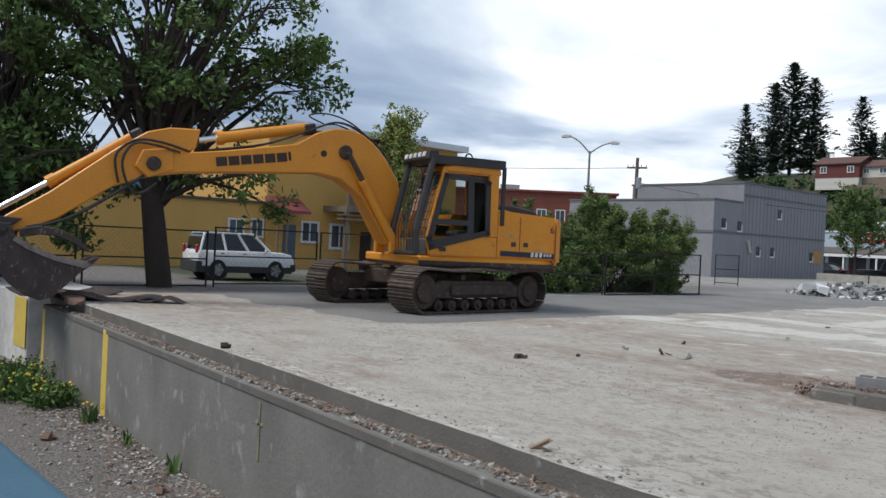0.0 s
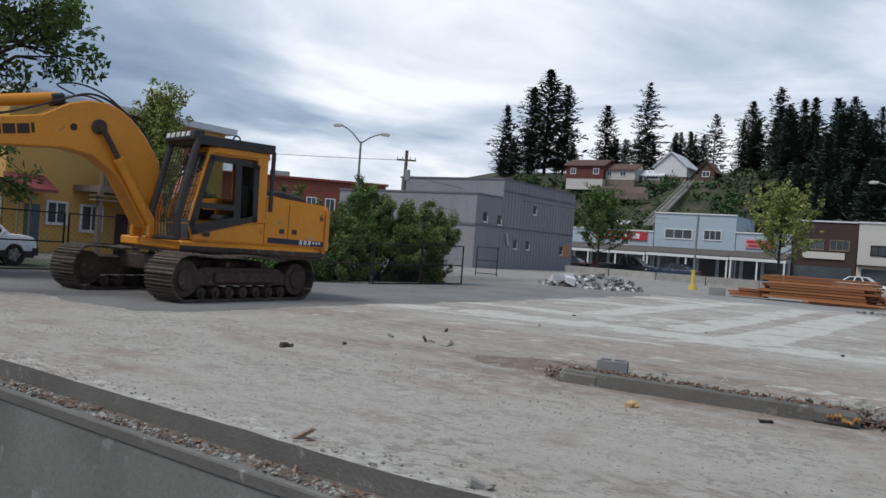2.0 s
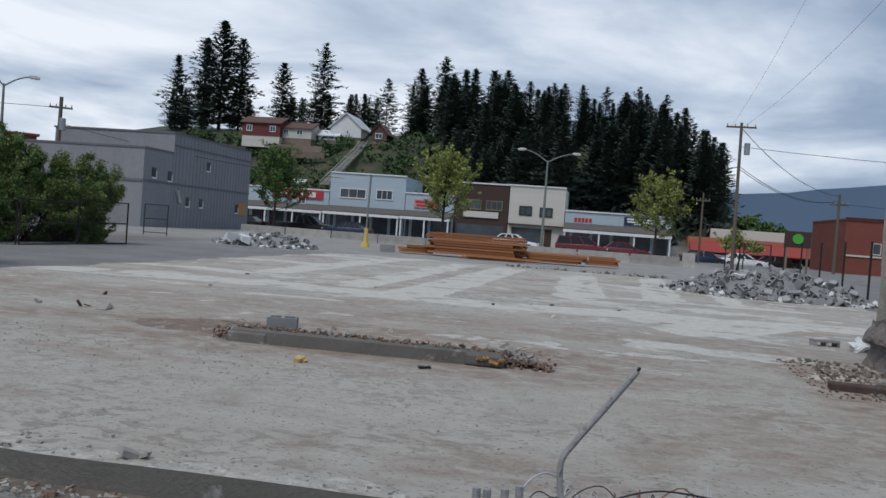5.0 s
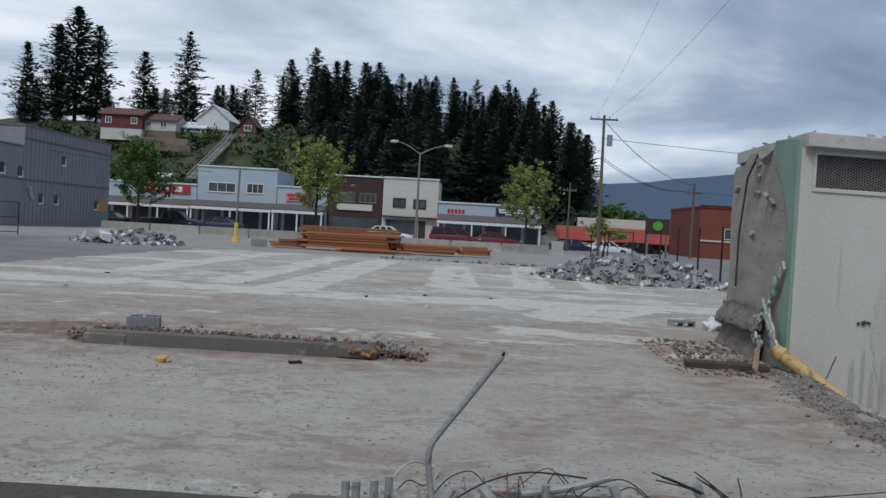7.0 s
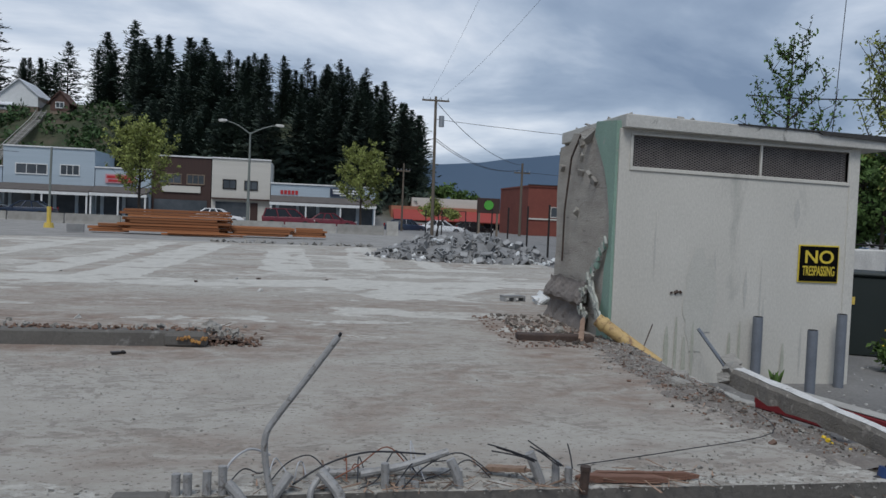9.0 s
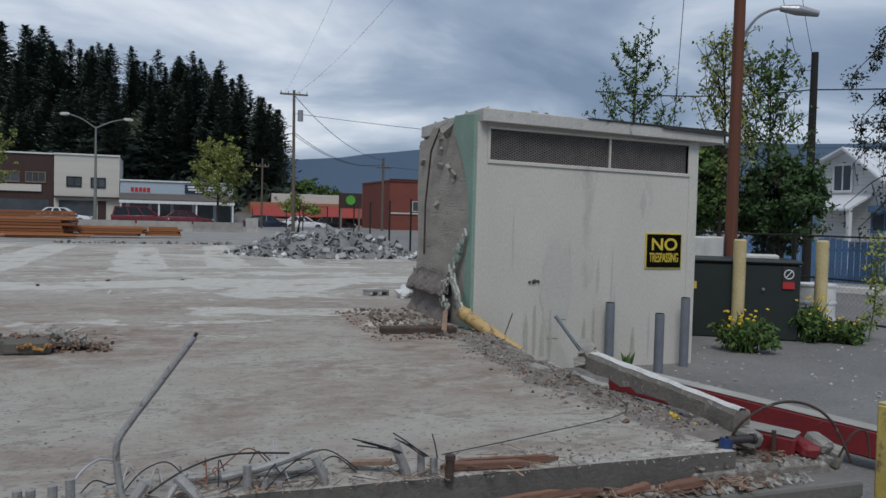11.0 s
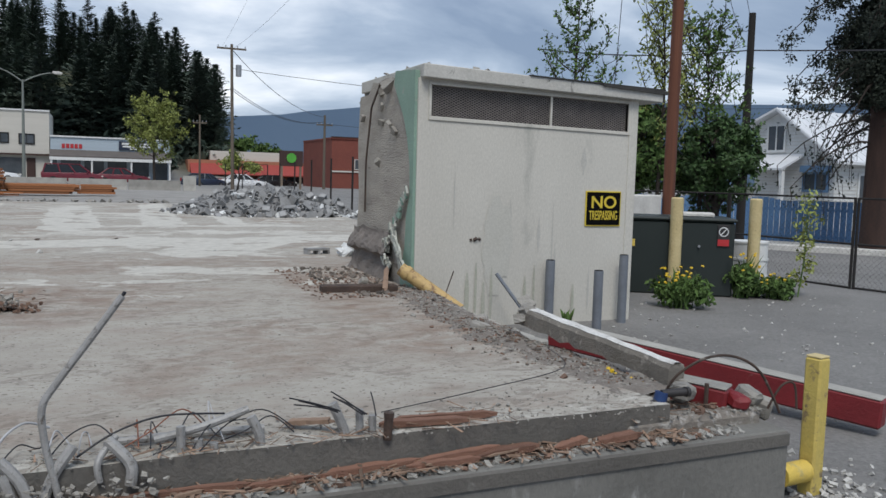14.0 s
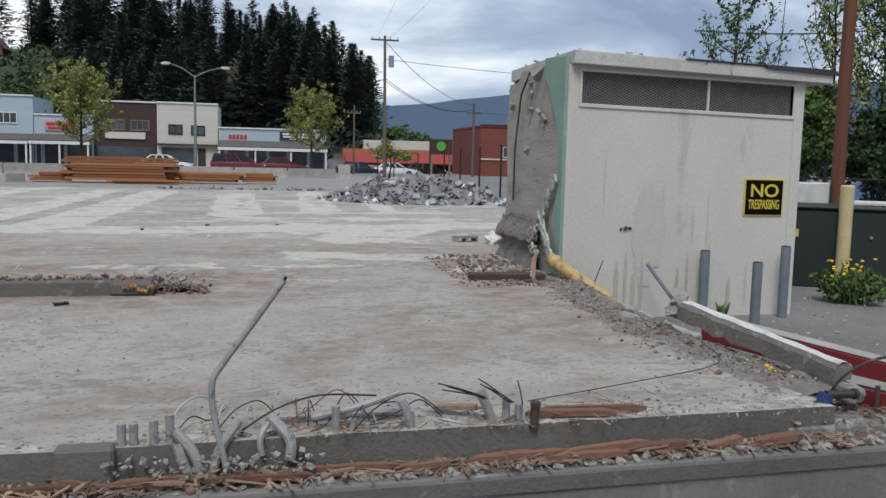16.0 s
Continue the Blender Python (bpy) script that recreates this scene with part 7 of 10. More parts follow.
# yellow house
yh = thing("yellow_house", pose(0.02, 0.087, -0.444) @ Matrix.Scale(1.37, 4), "ochre stucco house with white windows and a timber balcony", "house")
X = -27.0
MB().span(X - 7, X, 6.0, 14.75, -0.5, 2.33).part("low_wing", M_OCHRE, yh, bevel=0.02)
MB().span(X - 7.2, X + 0.10, 5.9, 14.74, 2.33, 2.41).part("wing_roof", M_SHINGLE, yh)
MB().span(X - 8, X + 0.02, 14.76, 24.0, -0.5, 5.2).part("main_wall", M_OCHRE, yh, bevel=0.02)
MB().span(X - 8.3, X + 0.4, 14.6, 24.3, 5.2, 5.45).part("roof", M_METROOF, yh, "pale metal roof")
for a in ((13.33, 13.85, 1.12, 1.68), (14.2, 14.62, 1.15, 1.72)):
    window(yh, *a, X + 0.0, "x", 1, out=1)
for a in ((16.30, 16.95, 1.05, 1.72), (17.60, 18.34, 0.86, 1.68), (17.7, 18.3, 3.5, 4.1)):
    window(yh, *a, X + 0.02, "x", 1, out=1)
MB().span(X + 0.02, X + 0.07, 15.50, 16.02, -0.3, 1.62).part("door", M_TEALDOOR, yh, "slate-blue house door")
MB().span(X + 0.02, X + 0.07, 19.0, 19.5, -0.3, 1.5).part("door", M_DBROWN, yh, "dark brown house door")
aw = MB().prism([(X + 0.0, 2.62), (X + 0.95, 2.12), (X + 0.95, 2.02), (X + 0.0, 2.45)], 14.7, 16.1)
aw.part("awning", M_AWNING, yh, "maroon metal awning over the door")
for yy in (14.8, 15.2):
    MB().cyl((X + 0.85, yy, -0.3), (X + 0.85, yy, 2.1), 0.04, n=6).part("awning_post", M_TIMBER, yh)
bal = MB().span(X + 0.02, X + 1.6, 17.2, 20.4, 2.20, 2.42).part("balcony", M_TIMBER, yh, "weathered timber balcony")
for k in range(28):
    yy = 17.25 + k * 0.115
    MB().span(X + 1.52, X + 1.56, yy, yy + 0.085, 2.42, 3.2).part("picket", M_TIMBER, bal)
MB().span(X + 1.48, X + 1.6, 17.2, 20.4, 3.2, 3.28).part("rail", M_TIMBER, bal)
for yy in (17.3, 18.9, 20.3):
    MB().span(X + 1.4, X + 1.55, yy - 0.08, yy + 0.08, -0.4, 2.2).part("post", M_TIMBER, bal)
for zz in (1.9, 2.05):
    MB().span(X + 1.3, X + 1.66, 17.0, 20.6, zz, zz + 0.05).part("slat", M_TIMBER, bal)

# red brick block beyond
rb = thing("red_building", pose(-52, 56, 0, 0, 0, 45), "long dark red brick building with small white windows", "building")
MB().span(-16, 7.6, -0.2, 10, -0.6, 6.3).part("wall", M_REDBRICK, rb)
MB().span(-16.2, 7.8, -0.4, 10.2, 6.3, 6.5).part("parapet", M_REDBRICK, rb, bevel=0.02)
for x in (0.5, 2.2, 4.8):
    window(rb, x, x + 0.75, 3.5, 4.7, -0.2)
MB().span(-3, -1.2, 1, 3, 6.3, 7.0).part("roof_box", M_GALV, rb)

# grey clad building
gbz = thing("grey_building", pose(0, 0, 0), "large windowless-looking grey clad building with tiny windows", "building")
GX, GY = -28.6, 51.4
MB().span(GX - 9, GX, GY, GY + 12.4, -0.4, 6.2).part("main_block", M_GREYB, gbz)
MB().span(GX - 9.1, GX + 0.05, GY - 0.05, GY + 12.45, 6.2, 6.32).part("parapet", M_GREYB2, gbz)
MB().span(GX - 12, GX - 0.02, GY - 3.6, GY + 0.0, -0.4, 4.85).part("front_block", M_GREYB, gbz)
MB().span(GX - 12.05, GX + 0.03, GY - 3.65, GY - 0.06, 4.85, 4.97).part("parapet", M_GREYB2, gbz)
for z in (2.75, 5.35):
    MB().span(GX + 0.0, GX + 0.03, GY + 0.02, GY + 12.4, z, z + 0.14).part("band", M_GREYB2, gbz)
MB().span(GX - 12, GX + 0.02, GY - 3.66, GY - 3.6, 2.75, 2.9).part("band", M_GREYB2, gbz)
MB().span(GX - 0.0, GX + 0.012, GY - 3.6, GY, 2.75, 2.9).part("band", M_GREYB2, gbz)
for k in range(24):
    MB().span(GX + 0.0, GX + 0.012, GY + 0.3 + k * 0.5, GY + 0.33 + k * 0.5, -0.3, 6.15).part("seam", M_GREYB2, gbz)
for yy, z in ((GY - 2.6, 3.1), (GY - 0.6, 3.0), (GY + 4.8, 4.1), (GY + 2.0, 1.4), (GY + 4.0, 1.4), (GY + 10.0, 1.2)):
    pane = MB().span(GX + 0.0, GX + 0.04, yy, yy + 0.42, z, z + 0.62).part("small_window", M_WINDOW, gbz, "tiny dark window with a pale sill")
    MB().span(GX + 0.0, GX + 0.07, yy - 0.08, yy + 0.5, z - 0.1, z).part("sill", M_WHITE, pane)
    MB().span(GX + 0.0, GX + 0.06, yy + 0.42, yy + 0.52, z, z + 0.4).part("reveal", M_WHITE, pane)
MB().span(GX + 0.0, GX + 0.05, GY + 10.5, GY + 11.9, 1.0, 2.0).part("plywood", M_PLY, gbz, "orange plywood over a window")
MB().cyl((GX + 0.1, GY + 1.0, 1.6), (GX + 0.1, GY + 0.6, 2.4), 0.12, n=8).part("duct", M_CONC_W, gbz)


# row of shops across the street
SYF = 93.0


def shopfront(name, x0, x1, top, label, wall_m, porch=None, depth=9):
    s = thing(name, pose(0, 0, 0), label, "shop", "shop row")
    MB().span(x0, x1 - 0.03, SYF, SYF + depth, -0.5, top).part("wall", wall_m, s)
    MB().span(x0 - 0.05, x1 + 0.02, SYF - 0.12, SYF + 0.3, top, top + 0.15).part("cornice", M_WHITE, s)
    if porch:
        zt, zb, out = porch
        MB().prism([(SYF, zt), (SYF, zt - 0.1), (SYF - out, zb - 0.16), (SYF - out, zb)], x0, x1 - 0.03, "x").part("porch_roof", M_SHINGLE, s, "grey shingled porch roof")
        MB().span(x0, x1 - 0.03, SYF - out - 0.03, SYF - out + 0.05, zb - 0.42, zb - 0.12).part("porch_fascia", M_WHITE, s)
        k = max(2, int((x1 - x0) / 3.4))
        for i in range(k + 1):
            x = x0 + 0.15 + (x1 - x0 - 0.35) * i / k
            MB().span(x - 0.08, x + 0.08, SYF - out + 0.05, SYF - out + 0.2, -0.5, zb - 0.2).part("porch_post", M_WHITE, s)
        MB().span(x0 + 0.2, x1 - 0.25, SYF - 0.06, SYF - 0.01, -0.2, 2.0).part("shop_window", M_WINDOW, s)
        for i in range(int((x1 - x0) / 2.2)):
            x = x0 + 0.6 + i * 2.2
            MB().span(x, x + 0.35, SYF - 0.10, SYF - 0.055, -0.4, 2.1).part("pilaster", wall_m, s)
    return s


s1 = shopfront("pale_blue_shop", -42.0, -31.55, 4.55, "long pale blue shop with shingled porch and white posts", M_LBLUE, (2.9, 2.25, 2.4))
s2 = shopfront("pale_blue_shop", -31.5, -22.4, 6.75, "two-storey pale blue shop with a shingled porch", M_LBLUE, (2.95, 2.3, 2.4))
s3 = shopfront("pale_blue_shop", -22.35, -16.6, 4.9, "low pale blue shop with a pink sign", M_LBLUE, (3.0, 2.35, 2.4))
s4 = shopfront("brown_shop", -16.55, -10.4, 6.5, "two-storey dark brown boarded shop with a cream sign band", M_DBROWN)
s5 = shopfront("cream_shop", -10.35, -4.1, 6.55, "two-storey cream shop with a flat false front", M_CREAM)
s6 = shopfront("blue_grey_shop", -4.05, 7.45, 4.1, "long blue-grey shop with porch and dark sign", M_LBLUE, (2.85, 2.2, 2.4))
for a in ((-30.2, -27.2, 4.0, 4.95), (-25.8, -24.0, 4.05, 5.0)):
    window(s2, *a, SYF, "y", 2)
window(s1, -35.3, -34.5, 2.95, 3.7, SYF)
for a in ((-9.1, -7.85, 3.4, 4.25), (-6.8, -5.55, 3.36, 4.2)):
    window(s5, *a, SYF, "y", 1, M_DARK)
MB().span(-10.3, -4.15, SYF - 0.5, SYF - 0.02, 2.15, 2.32).part("fascia", M_DBROWN, s5)
MB().span(-9.9, -6.6, SYF - 0.06, SYF - 0.005, -0.2, 1.9).part("shop_window", M_WINDOW, s5)
MB().span(-6.2, -5.4, SYF - 0.06, SYF - 0.005, -0.4, 1.9).part("door", M_DBROWN, s5)
for a in ((-15.8, -13.6, 3.7, 4.6), (-12.9, -11.2, 3.7, 4.6)):
    window(s4, *a, SYF, "y", 2, M_TIMBER)
MB().span(-15.5, -11.5, SYF - 0.15, SYF - 0.02, 2.7, 3.4).part("sign_band", M_CREAM, s4)
MB().span(-16.3, -10.8, SYF - 0.06, SYF - 0.005, -0.2, 1.9).part("shop_window", M_WINDOW, s4)


def sign_on(parent, x0, x1, z0, z1, material, bars, bar_m):
    b = MB().span(x0, x1, SYF - 0.14, SYF - 0.02, z0, z1).part("sign_board", material, parent, "sign board with lettering shown as bars")
    for u0, u1, w0, w1 in bars:
        MB().span(lerp(x0, x1, u0), lerp(x0, x1, u1), SYF - 0.17, SYF - 0.141, lerp(z0, z1, w0), lerp(z0, z1, w1)).part("letter_bar", bar_m, b)


sign_on(s1, -38.6, -32.3, 3.5, 4.45, M_SIGNRED, ((0.05, 0.3, 0.35, 0.7), (0.36, 0.62, 0.35, 0.7), (0.72, 0.86, 0.2, 0.8)), M_WHITE)
sign_on(s3, -21.3, -18.2, 3.35, 4.3, M_PINK, ((0.05, 0.45, 0.55, 0.85), (0.5, 0.95, 0.55, 0.85), (0.1, 0.9, 0.15, 0.4)), M_SIGNRED)
sign_on(s6, 2.4, 5.95, 3.0, 3.9, M_SIGNDARK, ((0.08, 0.92, 0.62, 0.85), (0.1, 0.5, 0.32, 0.52), (0.55, 0.9, 0.32, 0.52), (0.3, 0.7, 0.08, 0.22)), M_WHITE)
for k in range(5):
    MB().span(-3.0 + k * 0.4, -2.7 + k * 0.4, SYF - 0.05, SYF - 0.005, 3.0, 3.45).part("letter_bar", M_SIGNRED, s6)

# orange shop and brick block down the street
ob = thing("orange_building", pose(0, 0, 0), "low orange stucco shop with red awnings", "shop")
MB().span(10, 26, 100, 112, -1.2, 2.4).part("wall", M_ORANGEB, ob)
MB().span(12.6, 21.8, 101, 112, 2.4, 3.5).part("upper_wall", M_CREAM, ob)
MB().prism([(100, 2.0), (100, 1.0), (98.4, 0.7), (98.4, 0.8)], 10.2, 25.8, "x").part("awning", M_REDAWN, ob, "red cloth awning")
for x in (11, 14.5, 18, 21.5):
    MB().span(x, x + 2.4, 99.93, 99.99, -0.8, 0.6).part("shop_window", M_WINDOW, ob)
bb = thing("brick_building", pose(0, 0, 0), "red brick building with pale-framed windows and stepped parapet", "building")
MB().span(21.6, 40, 80, 92, -1.2, 4.6).part("wall", M_REDBRICK, bb)
for k, x in enumerate((21.55, 26.8, 32)):
    MB().span(x, x + 5.2, 79.9, 92, 4.6, 4.75 + 0.2 * (k % 2)).part("parapet", M_REDBRICK, bb)
    MB().span(x, x + 5.2, 79.85, 80.1, 4.75 + 0.2 * (k % 2), 4.85 + 0.2 * (k % 2)).part("coping", M_DBROWN, bb)
for x in (24.0, 25.2, 26.4, 27.6, 28.8):
    window(bb, x, x + 0.6, 1.7, 2.6, 80, "y", 0, M_CREAM)
MB().span(21.6, 40, 79.9, 79.99, 1.35, 1.5).part("band", M_CREAM, bb)
sg = thing("street_sign_board", pose(15.4, 70, 0.8), "brown sign board with a green leaf mark on posts", "sign")
MB().span(-1.0, 1.0, -0.08, 0.08, 0.9, 2.2).part("board", M_DBROWN, sg, bevel=0.02)
MB().cyl((0, -0.1, 1.6), (0, -0.14, 1.6), 0.42, n=10).part("leaf_mark", mat("bright_green_sign", (0.10, 0.42, 0.05), None, 3, 0.5, bump=0), sg)
for x in (-0.8, 0.8):
    MB().span(x - 0.08, x + 0.08, -0.08, 0.08, -1.8, 0.9).part("sign_post", M_TIMBER, sg)

# houses on the hill
M_REDROOF = mat("dull_red_siding", (0.15, 0.035, 0.03), (0.11, 0.03, 0.028), 1, 0.8)
M_BROWNROOF = mat("brown_shingles", (0.13, 0.075, 0.06), (0.095, 0.055, 0.045), 1, 0.9)
def gable_house(x, y, z, w, d, h, roof_h, wall_m, roof_m, label, ridge, wins=(), base_h=0.0, turn=0):
    """A house on the slope: walls over a pale basement, a gabled roof with overhanging eaves, framed windows."""
    hh = thing("hill_house", pose(x, y, z, 0, 0, turn), label, "house", "houses on the hill")
    MB().span(-w / 2, w / 2, -d / 2, d / 2, -1.5 if base_h else -2.5, base_h).part("basement", M_CREAM if base_h else M_TIMBER, hh, "basement wall on the slope")
    e = 0.35
    if ridge == "y":
        MB().prism([(-w / 2, base_h), (w / 2, base_h), (w / 2, h), (0, h + roof_h), (-w / 2, h)], -d / 2 - 0.05, d / 2, "y").part("wall", wall_m, hh)
        for sgn in (-1, 1):
            MB().prism([(0, h + roof_h + 0.02), (0, h + roof_h + 0.18), (sgn * (w / 2 + e), h - 0.12), (sgn * (w / 2 + e), h - 0.28)], -d / 2 - e, d / 2 + e, "y").part("roof", roof_m, hh)
    else:
        MB().prism([(-d / 2 - 0.05, base_h), (d / 2, base_h), (d / 2, h), (0, h + roof_h), (-d / 2 - 0.05, h)], -w / 2 - 0.04, w / 2 + 0.04, "x").part("wall", wall_m, hh)
        for sgn in (-1, 1):
            MB().prism([(0, h + roof_h + 0.02), (0, h + roof_h + 0.16), (sgn * (d / 2 + e), h - 0.10), (sgn * (d / 2 + e), h - 0.26)], -w / 2 - e, w / 2 + e, "x").part("roof", roof_m, hh)
    for x0, x1, z0, z1 in wins:
        window(hh, x0, x1, z0, z1, -d / 2 - 0.06)
    return hh


gable_house(-54.9, 128.5, 13.6, 6.4, 5.5, 2.55, 1.0, M_REDROOF, M_BROWNROOF, "dark red house with brown roof and pale basement on the hillside", "x", ((1.6, 2.4, 1.1, 1.9), (-2.4, -1.6, 1.1, 1.9)), 0.30)
gable_house(-49.5, 129.4, 13.9, 5.4, 5.0, 1.75, 0.95, M_CREAM, M_BROWNROOF, "beige house with brown roof on the hillside", "x", ((-1.9, -1.2, 0.65, 1.3), (0.3, 1.2, 0.65, 1.3)))
gable_house(-41.9, 133.0, 14.8, 5.2, 7.0, 1.6, 2.2, M_WHITE, M_METROOF, "white gabled house on the hillside", "y", ())
gable_house(-44.6, 130.6, 14.1, 3.4, 3.0, 0.9, 0.75, M_WHITE, M_METROOF, "low white annex with a pale roof on the hillside", "x", ((-1.0, 0.9, 0.25, 0.75),))
gable_house(-36.0, 130.5, 14.3, 2.6, 4.0, 1.2, 1.6, M_BROWNROOF, M_BROWNROOF, "small brown gabled house on the hillside", "y", ((-0.5, 0.5, 0.5, 1.2),))
gable_house(-44.5, 117.0, ground_z(-44.5, 116) + 0.3, 1.7, 1.6, 0.7, 0.35, M_WHITE, M_METROOF, "small white hut on the slope", "x")
gable_house(-44.4, 124.0, ground_z(-44.4, 123) + 0.3, 1.5, 1.4, 0.75, 0.1, M_WHITE, M_METROOF, "small white shed on the slope", "x")
for x0, x1, y, z in ((-53, -44, 124.5, 12.6), (-50, -42.5, 121.5, 11.4)):
    tagged(MB().span(x0, x1, y, y + 0.3, z - 1.0, z).part("terrace_wall", M_TIMBER), "weathered timber terrace wall on the slope", "terrace wall", kind="structure")
# timber steps up the slope
steps = thing("hill_steps", pose(0, 0, 0), "long timber steps climbing the grassy slope", "steps")
ST0, ST1 = Vector((-37.4, 108, 6.0)), Vector((-38.0, 127, 13.3))


def stair_at(f):
    p = ST0.lerp(ST1, f)
    return Vector((p.x, p.y, max(p.z, ground_z(p.x, p.y) + 0.25)))


for dx in (-0.75, -0.05, 0.65):
    MB().tube([stair_at(k / 12) + Vector((dx, 0, 0.35)) for k in range(13)], 0.055, 4).part("rail", M_CONC, steps, "pale hand rail")
for k in range(40):
    p = stair_at(k / 39)
    MB().box((p.x - 0.05, p.y, p.z + 0.02), (1.3, 0.4, 0.14)).part("step", M_CONC, steps)
for k in range(9):
    p = stair_at(k / 8)
    MB().span(p.x - 0.8, p.x - 0.68, p.y - 0.06, p.y + 0.06, ground_z(p.x, p.y) - 0.3, p.z + 0.35).part("post", M_TIMBER, steps)

# white house behind the blue fence
wh = thing("white_house", pose(30.54, 30.27, -0.44, 0, 0, -86), "white clapboard house with a galvanised metal roof", "house")
MB().prism([(-2.0, -0.6), (-2.0, 4.62), (-0.5, 5.2), (2.6, 3.0), (2.6, -0.6)], 0, 9, "y").part("wall", M_WHITE, wh)
MB().prism([(-0.5, 5.22), (-2.5, 4.45), (-2.5, 4.55), (-0.5, 5.34)], -0.5, 9.4, "y").part("roof", M_METROOF, wh, "pale metal roof sheet")
MB().prism([(-0.5, 5.22), (3.1, 2.66), (3.1, 2.78), (-0.5, 5.34)], -0.5, 9.4, "y").part("roof", M_METROOF, wh, "pale metal roof sheet")
for k in range(18):
    y = -0.45 + k * 0.57
    MB().prism([(-0.5, 5.34), (3.1, 2.78), (3.1, 2.81), (-0.5, 5.37)], y, y + 0.035, "y").part("roof_seam", M_METROOF, wh)
MB().prism([(0, 3.05), (0, 3.15), (-1.5, 2.45), (-1.5, 2.35)], -2.1, 0.9, "x").part("porch_roof", M_METROOF, wh, "pale metal porch roof")
for x in (-1.9, 0.7):
    MB().span(x, x + 0.18, -1.4, -1.22, -0.6, 2.5).part("porch_post", M_WHITE, wh)
M_BTRIM = mat("blue_trim_paint", (0.12, 0.22, 0.36), None, 3, 0.6)
window(wh, -1.25, -0.3, 3.35, 4.5, 0.0, "y", 1, M_WHITE)
window(wh, 1.0, 2.2, 1.5, 2.2, 0.0, "y", 1, M_BTRIM)
MB().span(0.9, 2.4, -0.3, 0.0, 2.3, 2.6).part("trim", M_BTRIM, wh)
window(wh, 1.6, 2.5, 1.2, 2.2, 2.6, "x", 1, M_WHITE, out=1)
window(wh, 4.6, 5.5, 1.2, 2.2, 2.6, "x", 1, M_WHITE, out=1)
for k in range(26):
    z = 0.15 + k * 0.17
    MB().span(-2.0, min(2.6, -0.5 + (5.2 - z) / 2.2 * 3.1), -0.022, 0.0, z, z + 0.018).part("clapboard_lap", M_CREAM, wh)
for k in range(16):
    z = 0.15 + k * 0.17
    MB().span(2.6, 2.622, 0, 9, z, z + 0.018).part("clapboard_lap", M_CREAM, wh)

# blue board fence along the street
bf = thing("blue_fence", pose(0, 0, 0), "long blue painted board fence along the street", "fence")
board = MB().span(-0.085, 0.085, -0.012, 0.012, 0, 1.55).mesh("board", M_BLUEF)
p0, p1 = Vector((17.6, 25.4, 0)), Vector((27.5, 15.6, 0))
nb = 76
for k in range(nb):
    f = k / (nb - 1)
    p = p0.lerp(p1, f)
    o = new("board", board)
    o.parent = bf
    hgt = 1 + 0.06 * math.sin(f * 40) * (1 - smooth(0.35, 0.45, f))
    o.matrix_basis = pose(p.x, p.y, -0.85, 0, 0, -44.7) @ Matrix.Diagonal((1, 1, hgt, 1))
for z in (-0.5, 0.4):
    dd = p1 - p0
    MB().box((22.55 + 0.03, 20.5 + 0.03, z), (dd.length, 0.05, 0.09), -44.7).part("rail", M_BLUEF, bf)
kerb = MB().prism([(15.6, 22.6), (15.9, 22.9), (26.0, 11.4), (25.7, 11.1)], -0.9, -0.58, "z")
tagged(kerb.part("street_kerb", M_CONC_W, bevel=0.02), "pale concrete kerb along the far side of the street", "kerb", kind="structure")
walkp = MB().prism([(15.9, 22.9), (17.4, 24.4), (27.4, 13.0), (26.0, 11.4)], -0.9, -0.62, "z")
tagged(walkp.part("pavement", M_CONC), "grey concrete pavement beyond the street", "pavement", kind="structure")


# ---- loose things on and about the slab ----
def litter(name, spots, material, label, category, flat=0.5, kind="stuff"):
    """Many small broken bits: spots are (x, y, z, size)."""
    mb = MB()
    for x, y, z, s in spots:
        lump(mb, (x, y, z + s * 0.15), (s, s * rnd(0.5, 1.0), s * rnd(0.25, 0.7) * flat * 2), rnd(-25, 25))
    return tagged(mb.part(name, material), label, category, kind=kind)


def splinters(name, spots, material, label, kind="stuff"):
    """Split sticks of wood: spots are (x, y, z, length)."""
    mb = MB()
    for x, y, z, ln in spots:
        w = ln * rnd(0.04, 0.12)
        m = pose(x, y, z + 0.012 + ln * 0.06, rnd(-12, 12), rnd(-14, 14), rnd(0, 360))
        vs = [m @ Vector(p) for p in ((-ln / 2, -w / 2, 0), (ln / 2, -w * 0.15, 0), (ln / 2 * rnd(0.7, 1), w * 0.2, 0), (-ln / 2 * rnd(0.7, 1), w / 2, 0), (-ln / 2, -w / 2, w * 0.35), (ln / 2, -w * 0.15, w * 0.2), (ln / 2 * 0.85, w * 0.2, w * 0.2), (-ln / 2 * 0.9, w / 2, w * 0.3))]
        mb.add(vs, [(0, 3, 2, 1), (4, 5, 6, 7), (0, 1, 5, 4), (1, 2, 6, 5), (2, 3, 7, 6), (3, 0, 4, 7)])
    return tagged(mb.part(name, material), label, "splinters", kind=kind)


def ledge_spot(a, b, size):
    x = rnd(a, b)
    return (x, wall_y(x) + rnd(0.04, 0.19), LEDGE, size)


